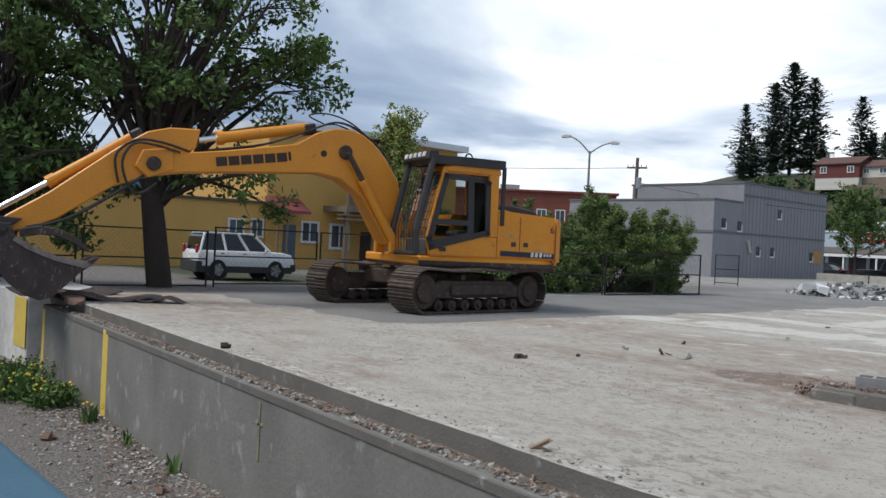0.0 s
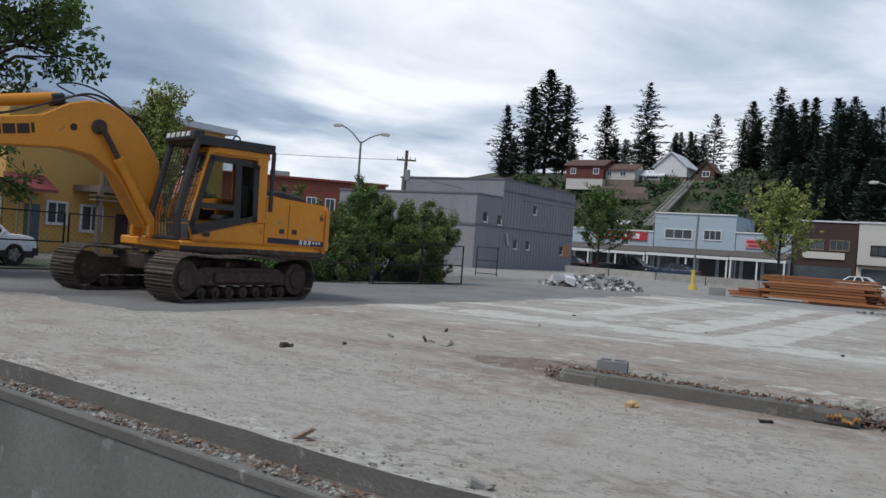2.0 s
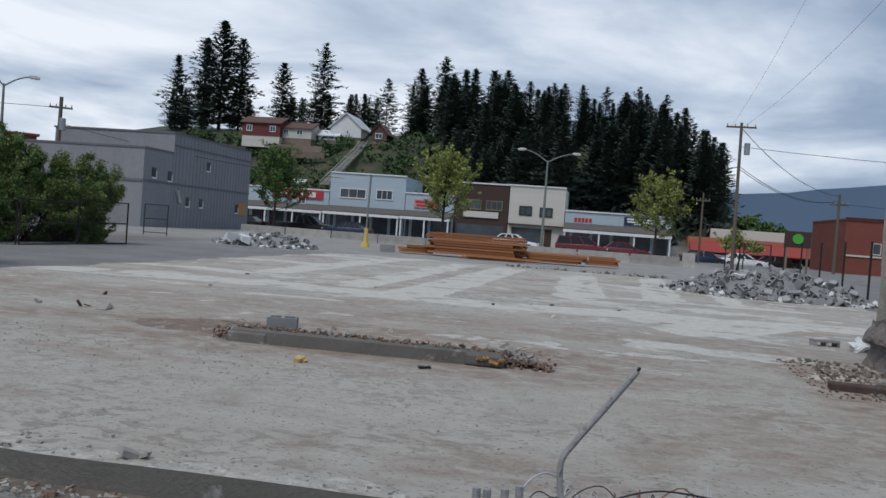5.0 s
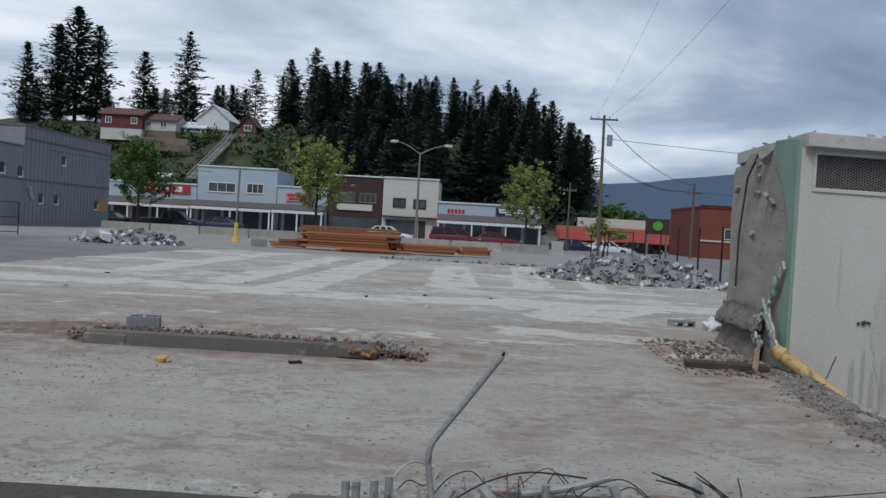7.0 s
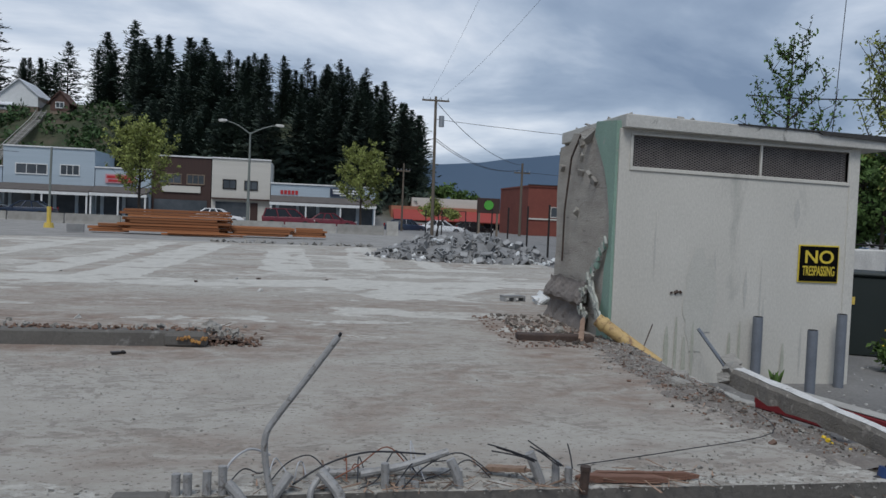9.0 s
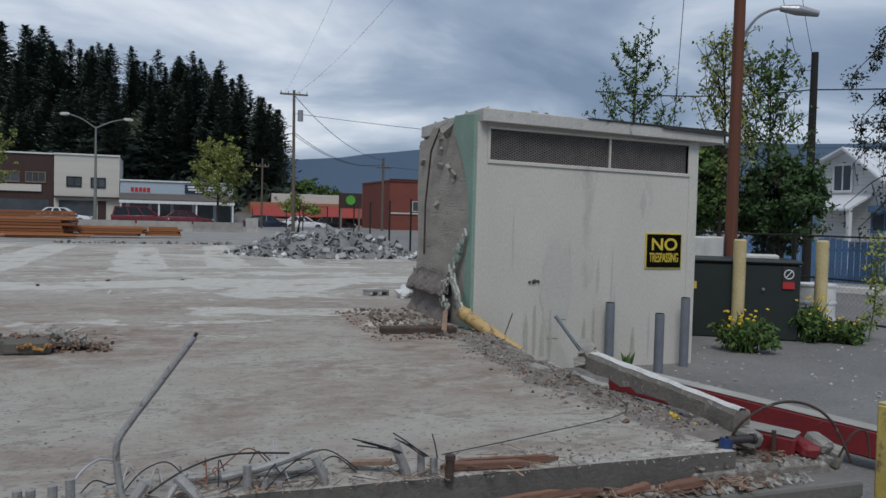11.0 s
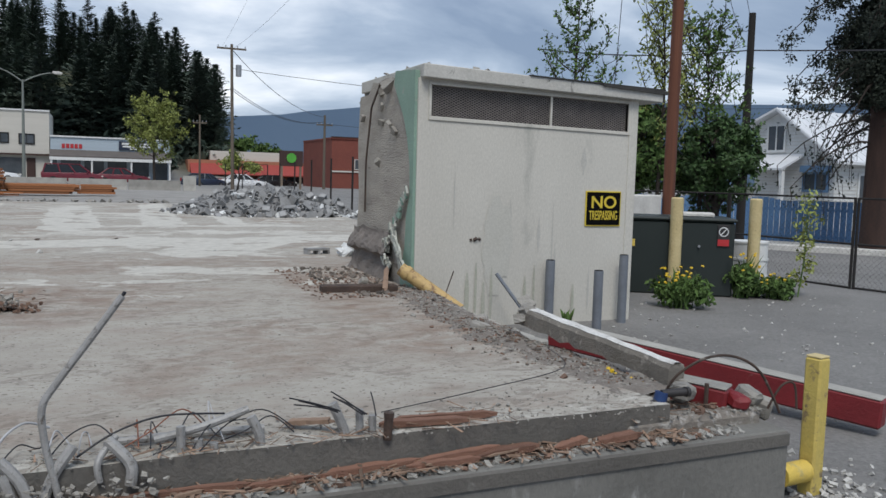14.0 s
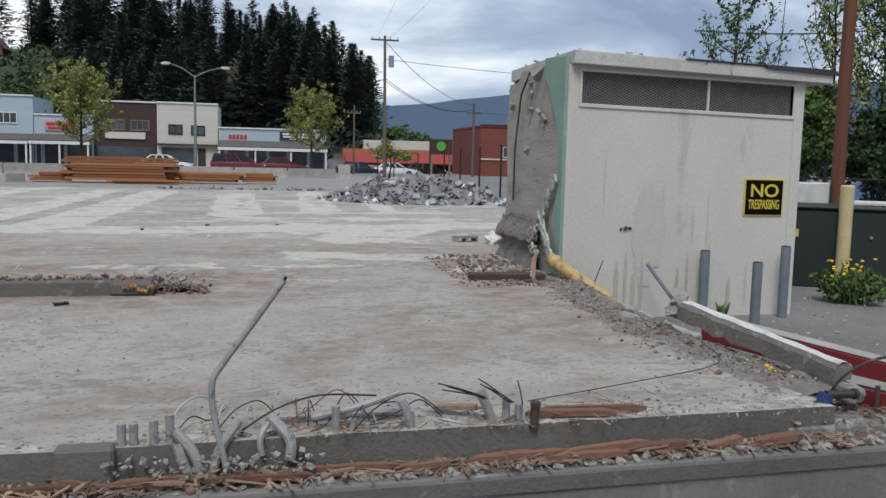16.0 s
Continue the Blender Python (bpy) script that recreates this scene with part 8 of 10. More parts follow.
random.seed(201)
litter("ledge_rubble", [ledge_spot(-14.5, 3.2, rnd(0.015, 0.05)) for k in range(1500)], M_CONC, "grey mortar crumbs along the wall's ledge", "rubble")
litter("ledge_brick_bits", [ledge_spot(-14.5, 3.0, rnd(0.015, 0.05)) for k in range(600)], M_BRICKRED, "orange brick and rust crumbs along the wall's ledge", "rubble")
splinters("ledge_splinters", [ledge_spot(-14.5, 2.9, rnd(0.04, 0.16)) for k in range(420)] + [ledge_spot(-0.9, 2.8, rnd(0.05, 0.2)) for k in range(480)], M_SPLINTER, "split wood splinters along the wall's ledge")
litter("ledge_stones", [ledge_spot(0.2, 2.9, rnd(0.02, 0.06)) for k in range(260)], M_RAWCONC, "grey and greenish broken stones on the ledge", "rubble")
litter("ledge_grit", [ledge_spot(-14.5, 3.2, rnd(0.006, 0.018)) for k in range(2600)], mat("brown_grit", (0.17, 0.13, 0.105), (0.10, 0.078, 0.065), 8, 0.95, by_island=0.5), "fine brown grit along the wall's ledge", "grit")
mb = MB()
for x0 in range(-145, 30):
    xa, xb = x0 / 10, (x0 + 1) / 10
    za, zb = 0.007 + 0.006 * noise.noise((xa * 2.3, 8, 0)), 0.007 + 0.006 * noise.noise((xb * 2.3, 8, 0))
    fa, fb = 0.075 + 0.03 * noise.noise((xa * 3, 9, 0)), 0.075 + 0.03 * noise.noise((xb * 3, 9, 0))
    mb.add([(xa, wall_y(xa) + fa, LEDGE + 0.002), (xb, wall_y(xb) + fb, LEDGE + 0.002), (xb, wall_y(xb) + 0.15, LEDGE + zb), (xa, wall_y(xa) + 0.15, LEDGE + za), (xb, wall_y(xb) + 0.188, LEDGE + zb + 0.012), (xa, wall_y(xa) + 0.188, LEDGE + za + 0.012)], [(0, 1, 2, 3), (3, 2, 4, 5)])
tagged(mb.part("ledge_dirt", mat("gritty_brown_dirt", (0.20, 0.165, 0.135), (0.12, 0.098, 0.08), 9, 0.95, bump=0.9, fine=70, c3=(0.31, 0.285, 0.25), c3_at=0.60), smooth=True), "gritty brown dirt drifted along the wall's ledge", "dirt", kind="stuff")
# dark grit lines at the foot of the slab's edge
litter("slab_grit", [(rnd(-9, -1), rnd(5.2, 6.6) + rnd(-0.8, 0.8), 0, rnd(0.006, 0.018)) for k in range(900)] + [(rnd(-15, 2.6), rnd(3.6, 12), 0, rnd(0.006, 0.018)) for k in range(1300)], M_RAWCONC, "dark grit scattered over the slab", "grit")
litter("slab_chips", [(x, slab_y(x) + abs(random.gauss(0, 0.12)) + 0.03, 0, rnd(0.008, 0.028)) for x in [rnd(-8, 2.6) for k in range(300)]], M_RAWCONC, "grey chips along the slab's edge", "chips")

# stray pieces on the slab, each by itself
def stray(x, y, s, material, name, label, rz=0):
    mb = MB()
    lump(mb, (0, 0, s[2] * 0.35), s, 0)
    lump(mb, (s[0] * 0.3, s[1] * 0.2, s[2] * 0.3), (s[0] * 0.5, s[1] * 0.7, s[2] * 0.6), 10)
    o = mb.part(name, material)
    o.matrix_basis = pose(x, y, 0, 0, 0, rz)
    return tagged(o, label, "debris", "stray pieces")


random.seed(205)
stray(-6.22, 6.35, (0.18, 0.07, 0.06), M_RUST, "bent_scrap", "small dark bent scrap lying on the slab", 20)
stray(-5.4, 8.27, (0.2, 0.14, 0.06), M_RAWCONC, "rubble_lump", "small grey rubble lump on the slab", 40)
stray(-5.75, 8.35, (0.36, 0.04, 0.03), M_SPLINTER, "broken_stick", "broken reddish stick on the slab", -8)
stray(-2.38, 6.34, (0.13, 0.09, 0.05), M_PIPEY, "foam_lump", "yellow-orange foam lump on the slab", 0)
stray(-1.4, 6.62, (0.14, 0.05, 0.03), M_BLACK, "dark_scrap", "small black scrap on the slab", 10)
stray(-3.37, 3.50, (0.26, 0.05, 0.03), M_SPLINTER, "broken_stick", "broken reddish stick on the slab's edge", -4)
stray(-2.1, 3.42, (0.16, 0.07, 0.04), M_CONC, "concrete_chip", "grey concrete chips on the slab's edge", 0)
stray(-8.0, 3.78, (0.13, 0.08, 0.06), M_RUST, "bent_scrap", "dark bent scrap on the slab's edge", 60)
for k in range(16):
    stray(rnd(-7, 2.2), rnd(4.2, 16), (rnd(0.04, 0.10), rnd(0.03, 0.07), rnd(0.02, 0.05)), random.choice((M_RAWCONC, M_RUST, M_CONC_W)), "small_chip", "small chip of rubble on the slab", rnd(0, 360))

# low broken curb in the middle of the slab
cb = thing("broken_curb", pose(0, 0, 0), "low broken concrete curb with reddish rubble on the slab", "curb")
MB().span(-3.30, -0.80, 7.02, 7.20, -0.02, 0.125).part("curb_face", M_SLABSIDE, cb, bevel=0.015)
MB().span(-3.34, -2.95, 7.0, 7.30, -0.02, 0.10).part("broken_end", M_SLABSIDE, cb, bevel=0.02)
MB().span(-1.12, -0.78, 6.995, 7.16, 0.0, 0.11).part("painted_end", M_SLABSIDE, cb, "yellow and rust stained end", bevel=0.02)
random.seed(210)
mb = MB()
for k in range(620):
    x = rnd(-3.55, -0.35)
    y = 7.06 + abs(random.gauss(0, 0.2))
    lump(mb, (x, y, (rnd(0.12, 0.14) if y < 7.2 and x > -3.3 else rnd(0.0, 0.10)) if x < -0.8 else rnd(0, 0.05)), (rnd(0.01, 0.045), rnd(0.01, 0.04), rnd(0.008, 0.025)))
o = mb.part("curb_rubble", M_BRICKRED, cb, "reddish rubble")
o["kind"] = "stuff"
mb = MB()
for k in range(130):
    lump(mb, (rnd(-3.35, -0.5), 7.1 + abs(random.gauss(0, 0.15)), rnd(0.05, 0.14)), (rnd(0.02, 0.07), rnd(0.02, 0.07), rnd(0.015, 0.045)))
o = mb.part("curb_crumbs", M_RAWCONC, cb, "grey mortar crumbs")
o["kind"] = "stuff"
mb = MB()
for k in range(9):
    lump(mb, (-1.0 + k * 0.027, 6.972 + rnd(-0.005, 0.012), rnd(0.045, 0.09)), (rnd(0.02, 0.035), 0.035, rnd(0.02, 0.045)))
mb.part("rusty_patch", mat("rusty_orange_paint", (0.50, 0.27, 0.07), (0.30, 0.14, 0.05), 16, 0.85, bump=0.8, c3=(0.14, 0.085, 0.06), c3_at=0.58), cb, "patch of worn rusty orange paint")
mb = MB()
for k in range(5):
    lump(mb, (-0.78 + rnd(-0.05, 0.05), 7.25 + k * 0.06, 0.12), (0.09, 0.08, 0.10))
mb.part("upright_stub", M_RAWCONC, cb, "grey broken stub")
splinters("curb_splinters", [(rnd(-1.9, -0.3), rnd(7.05, 7.6), rnd(0.02, 0.10), rnd(0.06, 0.2)) for k in range(110)] + [(rnd(-3.5, -2.7), rnd(7.0, 7.5), rnd(0.05, 0.13), rnd(0.06, 0.2)) for k in range(60)], M_SPLINTER, "split wood bits beside the broken curb")

mb = MB()
HX0, HX1, HY0, HY1, HN = -5.0, -0.2, 7.16, 8.7, 46
vs = []
for j in range(HN + 1):
    for i in range(HN + 1):
        x, y = lerp(HX0, HX1, i / HN), lerp(HY0, HY1, j / HN)
        near_curb = 1 - smooth(0.0, 0.42, y - 7.18)
        left = 1 - smooth(0.25, 1.0, math.hypot((x + 3.75) / 1.2, (y - 7.75) / 0.75))
        h = max(0.085 * near_curb * smooth(-3.5, -3.2, x) * (1 - smooth(-0.75, -0.3, x)), 0.06 * left) * (0.75 + 0.6 * noise.noise((x * 2.2, y * 3, 4)))
        vs.append((x, y, -0.012 + h + 0.010 * noise.noise((x * 9, y * 9, 1)) * min(1, h * 30)))
mb.add(vs, [(j * (HN + 1) + i, j * (HN + 1) + i + 1, (j + 1) * (HN + 1) + i + 1, (j + 1) * (HN + 1) + i) for j in range(HN) for i in range(HN)])
tagged(mb.part("dirt_heap", mat("reddish_dirt", (0.25, 0.195, 0.155), (0.17, 0.125, 0.10), 5, 0.95, bump=0.9, fine=60, c3=(0.36, 0.32, 0.275), c3_at=0.58), smooth=True), "low reddish dirt drifted behind the broken curb", "dirt", kind="stuff")

# hollow concrete block
cmu = MB()
L, W, H = 0.39, 0.19, 0.19
for y0, y1 in ((-W / 2, -W / 2 + 0.032), (W / 2 - 0.032, W / 2)):
    cmu.span(-L / 2, L / 2, y0, y1, 0, H)
for x in (-L / 2 + 0.018, 0, L / 2 - 0.018):
    cmu.span(x - 0.018, x + 0.018, -W / 2 + 0.032, W / 2 - 0.032, 0, H)
cmu_me = cmu.mesh("hollow_block", M_RUBW)


def block(x, y, z, rx, ry, rz, label, s=1.0):
    o = new("concrete_block", cmu_me)
    o.matrix_basis = pose(x, y, z, rx, ry, rz) @ Matrix.Scale(s, 4)
    return tagged(o, label, "concrete block", "loose blocks")


block(-2.93, 7.33, 0.09, 4, 0, 14, "grey hollow concrete block lying on the broken curb", 0.72)
block(2.93, 11.6, 0.0, 90, 0, 12, "grey hollow concrete block standing alone on the slab", 0.85)
random.seed(220)
mb = MB()
for k in range(9):
    lump(mb, (3.35 + rnd(-0.25, 0.25), 11.3 + rnd(-0.3, 0.3), rnd(0.03, 0.12)), (rnd(0.1, 0.3), rnd(0.1, 0.25), rnd(0.04, 0.12)))
tagged(mb.part("white_scraps", M_WHITE), "white broken scraps heaped by the shed", "scraps", kind="stuff")

# heap of broken blocks beside the lumber yard
def rubble_heap(name, label, x0, x1, y0, y1, height, n_block, n_lump, seed, pale=0.2):
    random.seed(seed)
    hp = thing(name, pose(0, 0, 0), label, "rubble heap")
    cx, cy, rx, ry = (x0 + x1) / 2, (y0 + y1) / 2, (x1 - x0) / 2, (y1 - y0) / 2
    def top(x, y):
        d = math.hypot((x - cx) / rx, (y - cy) / ry)
        return max(0, 1 - d ** 2.2) * height * (0.75 + 0.5 * (noise.noise((x * 0.7, y * 0.7, 3)) + 0.5))
    for k in range(n_block):
        a, r = rnd(0, 2 * math.pi), math.sqrt(rnd(0, 1)) * 1.02
        x, y = cx + rx * r * math.cos(a), cy + ry * r * math.sin(a)
        o = new("hollow_block", cmu_me)
        o.parent = hp
        o.matrix_basis = pose(x, y, top(x, y) + rnd(-0.12, 0.02), rnd(0, 360), rnd(-60, 60), rnd(0, 360)) @ Matrix.Scale(rnd(0.75, 1.05), 4)
    mb, mw = MB(), MB()
    for k in range(n_lump):
        a, r = rnd(0, 2 * math.pi), math.sqrt(rnd(0, 1)) * 1.08
        x, y = cx + rx * r * math.cos(a), cy + ry * r * math.sin(a)
        s = rnd(0.06, 0.26)
        lump(mw if rnd(0, 1) < pale else mb, (x, y, top(x, y) * rnd(0.4, 1.0)), (s, s * rnd(0.4, 0.9), s * rnd(0.3, 0.7)))
    for m_, mt, nm in ((mb, M_RUBW, "broken_rubble"), (mw, M_WHITE, "white_rubble")):
        o = m_.part(nm, mt, hp)
        o["kind"] = "stuff"
    core = MB()
    k = 14
    vs, fs = [], []
    for j in range(k + 1):
        for i in range(k + 1):
            x, y = lerp(x0, x1, i / k), lerp(y0, y1, j / k)
            vs.append((x, y, top(x, y) - 0.10))
    core.add(vs, [(j * (k + 1) + i, j * (k + 1) + i + 1, (j + 1) * (k + 1) + i + 1, (j + 1) * (k + 1) + i) for j in range(k) for i in range(k)])
    core.part("heap_core", M_RUBW, hp)
    return hp


rubble_heap("block_heap", "long heap of broken grey hollow blocks and rubble", 1.9, 6.9, 21.0, 25.6, 0.62, 190, 700, 31, 0.32)
rubble_heap("rubble_heap", "low heap of grey rubble with white scraps", -14.9, -11.0, 29.2, 32.2, 0.42, 26, 260, 32, 0.35)
random.seed(33)
mb = MB()
lump(mb, (-13.6, 29.4, 0.32), (1.0, 0.6, 0.35), 5)
lump(mb, (-13.2, 29.3, 0.25), (0.6, 0.5, 0.3), 20)
tagged(mb.part("white_sheet", M_WHITE, smooth=True), "crumpled white sheet lying on the rubble heap", "sheet")

# stacks of sawn lumber
plank_me = MB().span(-0.5, 0.5, -0.5, 0.5, -0.5, 0.5).mesh("plank", M_LUMBER)


def lumber(name, x0, x1, y0, y1, z0, layers, thick, label, seed, jag=0.3):
    random.seed(seed)
    lp = thing(name, pose(0, 0, 0), label, "lumber pile", "lumber piles")
    rows_ = max(2, int((y1 - y0) / 0.3))
    for l in range(layers):
        for r in range(rows_):
            if l == layers - 1 and rnd(0, 1) < 0.15:
                continue
            a, b = x0 + rnd(-jag, jag), x1 + rnd(-jag, jag)
            o = new("plank", plank_me)
            o.parent = lp
            y = lerp(y0, y1, (r + 0.5) / rows_)
            o.matrix_basis = pose((a + b) / 2, y + rnd(-0.04, 0.04), z0 + thick * (l + 0.5), rnd(-2, 2), 0, rnd(-0.6, 0.6)) @ Matrix.Diagonal((b - a, 0.26, thick * rnd(0.72, 0.92), 1))
    return lp


lumber("lumber_stack", -7.3, -3.4, 35.2, 36.6, 0.08, 8, 0.115, "tall stack of reddish sawn lumber on the lot", 41)
lumber("lumber_stack", -3.3, -0.6, 36.0, 37.4, 0.03, 4, 0.10, "low stack of reddish sawn lumber on the lot", 42)
lumber("lumber_stack", -0.5, 0.8, 37.2, 38.2, 0.03, 4, 0.10, "short stack of reddish sawn lumber on the lot", 43, 0.12)
lumber("lumber_stack", -5.4, -2.6, 34.4, 35.1, -0.01, 2, 0.08, "loose reddish boards lying before the stack", 44, 0.5)
lumber("lumber_stack", -8.6, -7.2, 35.4, 36.2, 0.0, 3, 0.12, "short ends of boards beside the stack", 45, 0.25)
block(-8.9, 34.2, 0, 0, 0, 10, "dark block lying on the lot", 1.6)

# conduits sticking out of the slab's broken edge
def bend(pts, n=5):
    out = []
    for k in range(len(pts) - 1):
        p0, p1 = Vector(pts[max(k - 1, 0)]), Vector(pts[k])
        p2, p3 = Vector(pts[k + 1]), Vector(pts[min(k + 2, len(pts) - 1)])
        for s in range(n):
            t = s / n
            out.append(0.5 * ((2 * p1) + (p2 - p0) * t + (2 * p0 - 5 * p1 + 4 * p2 - p3) * t * t + (3 * p1 - p0 - 3 * p2 + p3) * t ** 3))
    out.append(Vector(pts[-1]))
    return out


def conduit(pts, r, material=None, label="grey galvanised conduit stub rising from the slab's edge", cat="conduit", group="conduits", smooth_n=5, name="conduit"):
    if cat == "conduit" and pts[0][0] > 0.3:
        # these rise through the slab's top just behind its face
        pts = [(x, y + max(0, slab_y(x) + 0.045 - pts[0][1]), max(z, -0.03)) for x, y, z in pts]
    o = MB().tube(bend(pts, smooth_n), r, 9).part(name, material or M_CONDUIT, smooth=True)
    return tagged(o, label, cat, group)


E_Y = 3.36
conduit([(-0.07, E_Y - 0.02, -0.14), (-0.10, E_Y, -0.02), (-0.13, E_Y + 0.02, 0.12), (-0.135, E_Y + 0.02, 0.24), (-0.09, E_Y + 0.03, 0.32), (0.02, E_Y + 0.04, 0.47), (0.145, E_Y + 0.05, 0.645)], 0.0140, label="long grey conduit bent upwards from the slab's edge")
tagged(MB().tube([(0.14, E_Y + 0.05, 0.635), (0.155, E_Y + 0.05, 0.66)], 0.007, 5).part("wire_end", M_WIREBLK), "dark wire end in the long conduit", "wire")
for x, top_z, lean in ((-0.48, 0.085, 0.0), (-0.435, 0.085, 0.0), (-0.36, 0.095, 0.0), (-0.29, 0.115, -0.01), (0.37, 0.11, -0.01), (0.43, 0.05, 0.0), (0.49, 0.03, 0.0), (1.12, 0.11, -0.01), (1.17, 0.08, 0.0)):
    conduit([(x, E_Y + 0.03, -0.16), (x + lean / 2, E_Y + 0.03, -0.05), (x + lean, E_Y + 0.03, top_z)], 0.018)
conduit([(-0.17, E_Y - 0.01, -0.14), (-0.21, E_Y, -0.03), (-0.28, E_Y + 0.02, 0.05)], 0.022)
conduit([(-0.22, E_Y - 0.01, -0.14), (-0.25, E_Y, -0.06), (-0.27, E_Y + 0.01, 0.0)], 0.022)
conduit([(-0.14, E_Y, -0.13), (-0.10, E_Y + 0.01, -0.02), (-0.03, E_Y + 0.03, 0.08)], 0.021)
conduit([(0.17, E_Y - 0.01, -0.08), (0.17, E_Y, 0.0), (0.09, E_Y + 0.05, 0.085)], 0.023)
conduit([(0.06, E_Y, -0.06), (0.055, E_Y + 0.01, 0.02), (0.12, E_Y + 0.08, 0.09)], 0.014)
conduit([(0.68, E_Y + 0.03, -0.06), (0.675, E_Y + 0.03, 0.04), (0.64, E_Y + 0.04, 0.12)], 0.021)
conduit([(1.05, E_Y + 0.03, -0.08), (1.04, E_Y + 0.03, 0.03), (0.99, E_Y + 0.04, 0.145)], 0.022)
conduit([(0.09, E_Y + 0.20, 0.03), (0.4, E_Y + 0.22, 0.028), (0.72, E_Y + 0.22, 0.025)], 0.017, label="pale conduit lying flat along the slab's edge")
conduit([(0.26, E_Y + 0.10, 0.055), (0.45, E_Y + 0.12, 0.085), (0.64, E_Y + 0.15, 0.135)], 0.017, label="pale conduit lying askew on the slab's edge")
tagged(MB().cyl((1.225, E_Y + 0.04, -0.02), (1.23, E_Y + 0.04, 0.08), 0.02, n=10).cyl((1.23, E_Y + 0.04, 0.08), (1.23, E_Y + 0.04, 0.10), 0.024, n=10).part("capped_stub", M_RUST), "short dark capped pipe stub on the slab's edge", "pipe stub")
random.seed(240)
for k in range(13):
    x = rnd(-0.35, 0.55)
    pts = [(x, E_Y + rnd(0, 0.15), 0.02)]
    hx = rnd(-0.25, 0.45)
    pts += [(x + hx * 0.3, E_Y + rnd(0.05, 0.3), rnd(0.03, 0.12)), (x + hx * 0.7, E_Y + rnd(0.1, 0.4), rnd(0.02, 0.14)), (x + hx, E_Y + rnd(0.05, 0.4), rnd(0.01, 0.06))]
    conduit(pts, 0.0030, (M_WIREBLK, M_WIREWHT, M_WIRERED, M_WIREBLK)[k % 4], "loose thin wire curling over the slab's edge", "wire", "loose wires", name="wire")
conduit([(-0.02, E_Y + 0.05, 0.03), (0.12, E_Y + 0.1, 0.10), (0.30, E_Y + 0.15, 0.135), (0.55, E_Y + 0.2, 0.11)], 0.0042, M_WIREBLK, "black cable arching over the conduits", "wire", "loose wires", name="wire")
conduit([(-0.30, E_Y + 0.03, 0.06), (-0.27, E_Y + 0.08, 0.12), (-0.2, E_Y + 0.15, 0.15), (-0.12, E_Y + 0.2, 0.11)], 0.005, M_WIREWHT, "white cable arching over the conduits", "wire", "loose wires", name="wire")
for x0, z0, x1, z1 in ((1.0, 0.13, 0.80, 0.185), (1.0, 0.12, 0.84, 0.17), (1.01, 0.125, 0.82, 0.155), (1.12, 0.10, 0.98, 0.20), (1.11, 0.10, 0.99, 0.175), (1.13, 0.10, 1.02, 0.16), (1.17, 0.09, 1.16, 0.185)):
    conduit([(x0, E_Y + 0.04, z0), ((x0 + x1) / 2, E_Y + 0.06, (z0 + z1) / 2 + 0.005), (x1, E_Y + 0.09, z1)], 0.0032, M_WIREBLK, "black stranded wire bristling from a conduit", "wire", "loose wires", name="wire")
conduit([(1.3, E_Y + 0.35, 0.01), (1.9, E_Y + 0.55, 0.02), (2.6, E_Y + 0.85, 0.03), (2.75, E_Y + 1.3, 0.05)], 0.0026, M_WIREBLK, "long black wire lying across the slab", "wire", "loose wires", name="wire")

# rubble under the conduits and a raised block at the slab's edge
random.seed(250)
litter("conduit_rubble", [(rnd(-0.55, 0.3), E_Y + rnd(-0.10, 0.12), rnd(-0.14, -0.04), rnd(0.012, 0.036)) for k in range(260)], M_RAWCONC, "broken grey concrete under the conduits", "rubble")
splinters("edge_splinters", [(rnd(-0.2, 1.9), E_Y + abs(random.gauss(0.06, 0.12)), 0.0, rnd(0.04, 0.13)) for k in range(150)], M_SPLINTER, "split wood scattered along the slab's edge")
splinters("edge_splinters", [(rnd(-0.9, -0.4), E_Y + rnd(-0.16, 0.0), -0.145, rnd(0.07, 0.18)) for k in range(45)], M_SPLINTER, "split wood heaped below the slab's edge")
litter("edge_crumbs", [(rnd(-0.4, 2.7), E_Y + abs(random.gauss(0.15, 0.25)), 0.0, rnd(0.006, 0.017)) for k in range(500)], M_RAWCONC, "grey crumbs along the slab's edge", "crumbs")
tagged(MB().span(-0.72, -0.50, slab_y(-0.6) - 0.035, slab_y(-0.6) + 0.05, LEDGE, 0.012).part("raised_block", M_SLABSIDE, bevel=0.012), "small raised concrete block in the slab's edge", "concrete block", kind="structure")


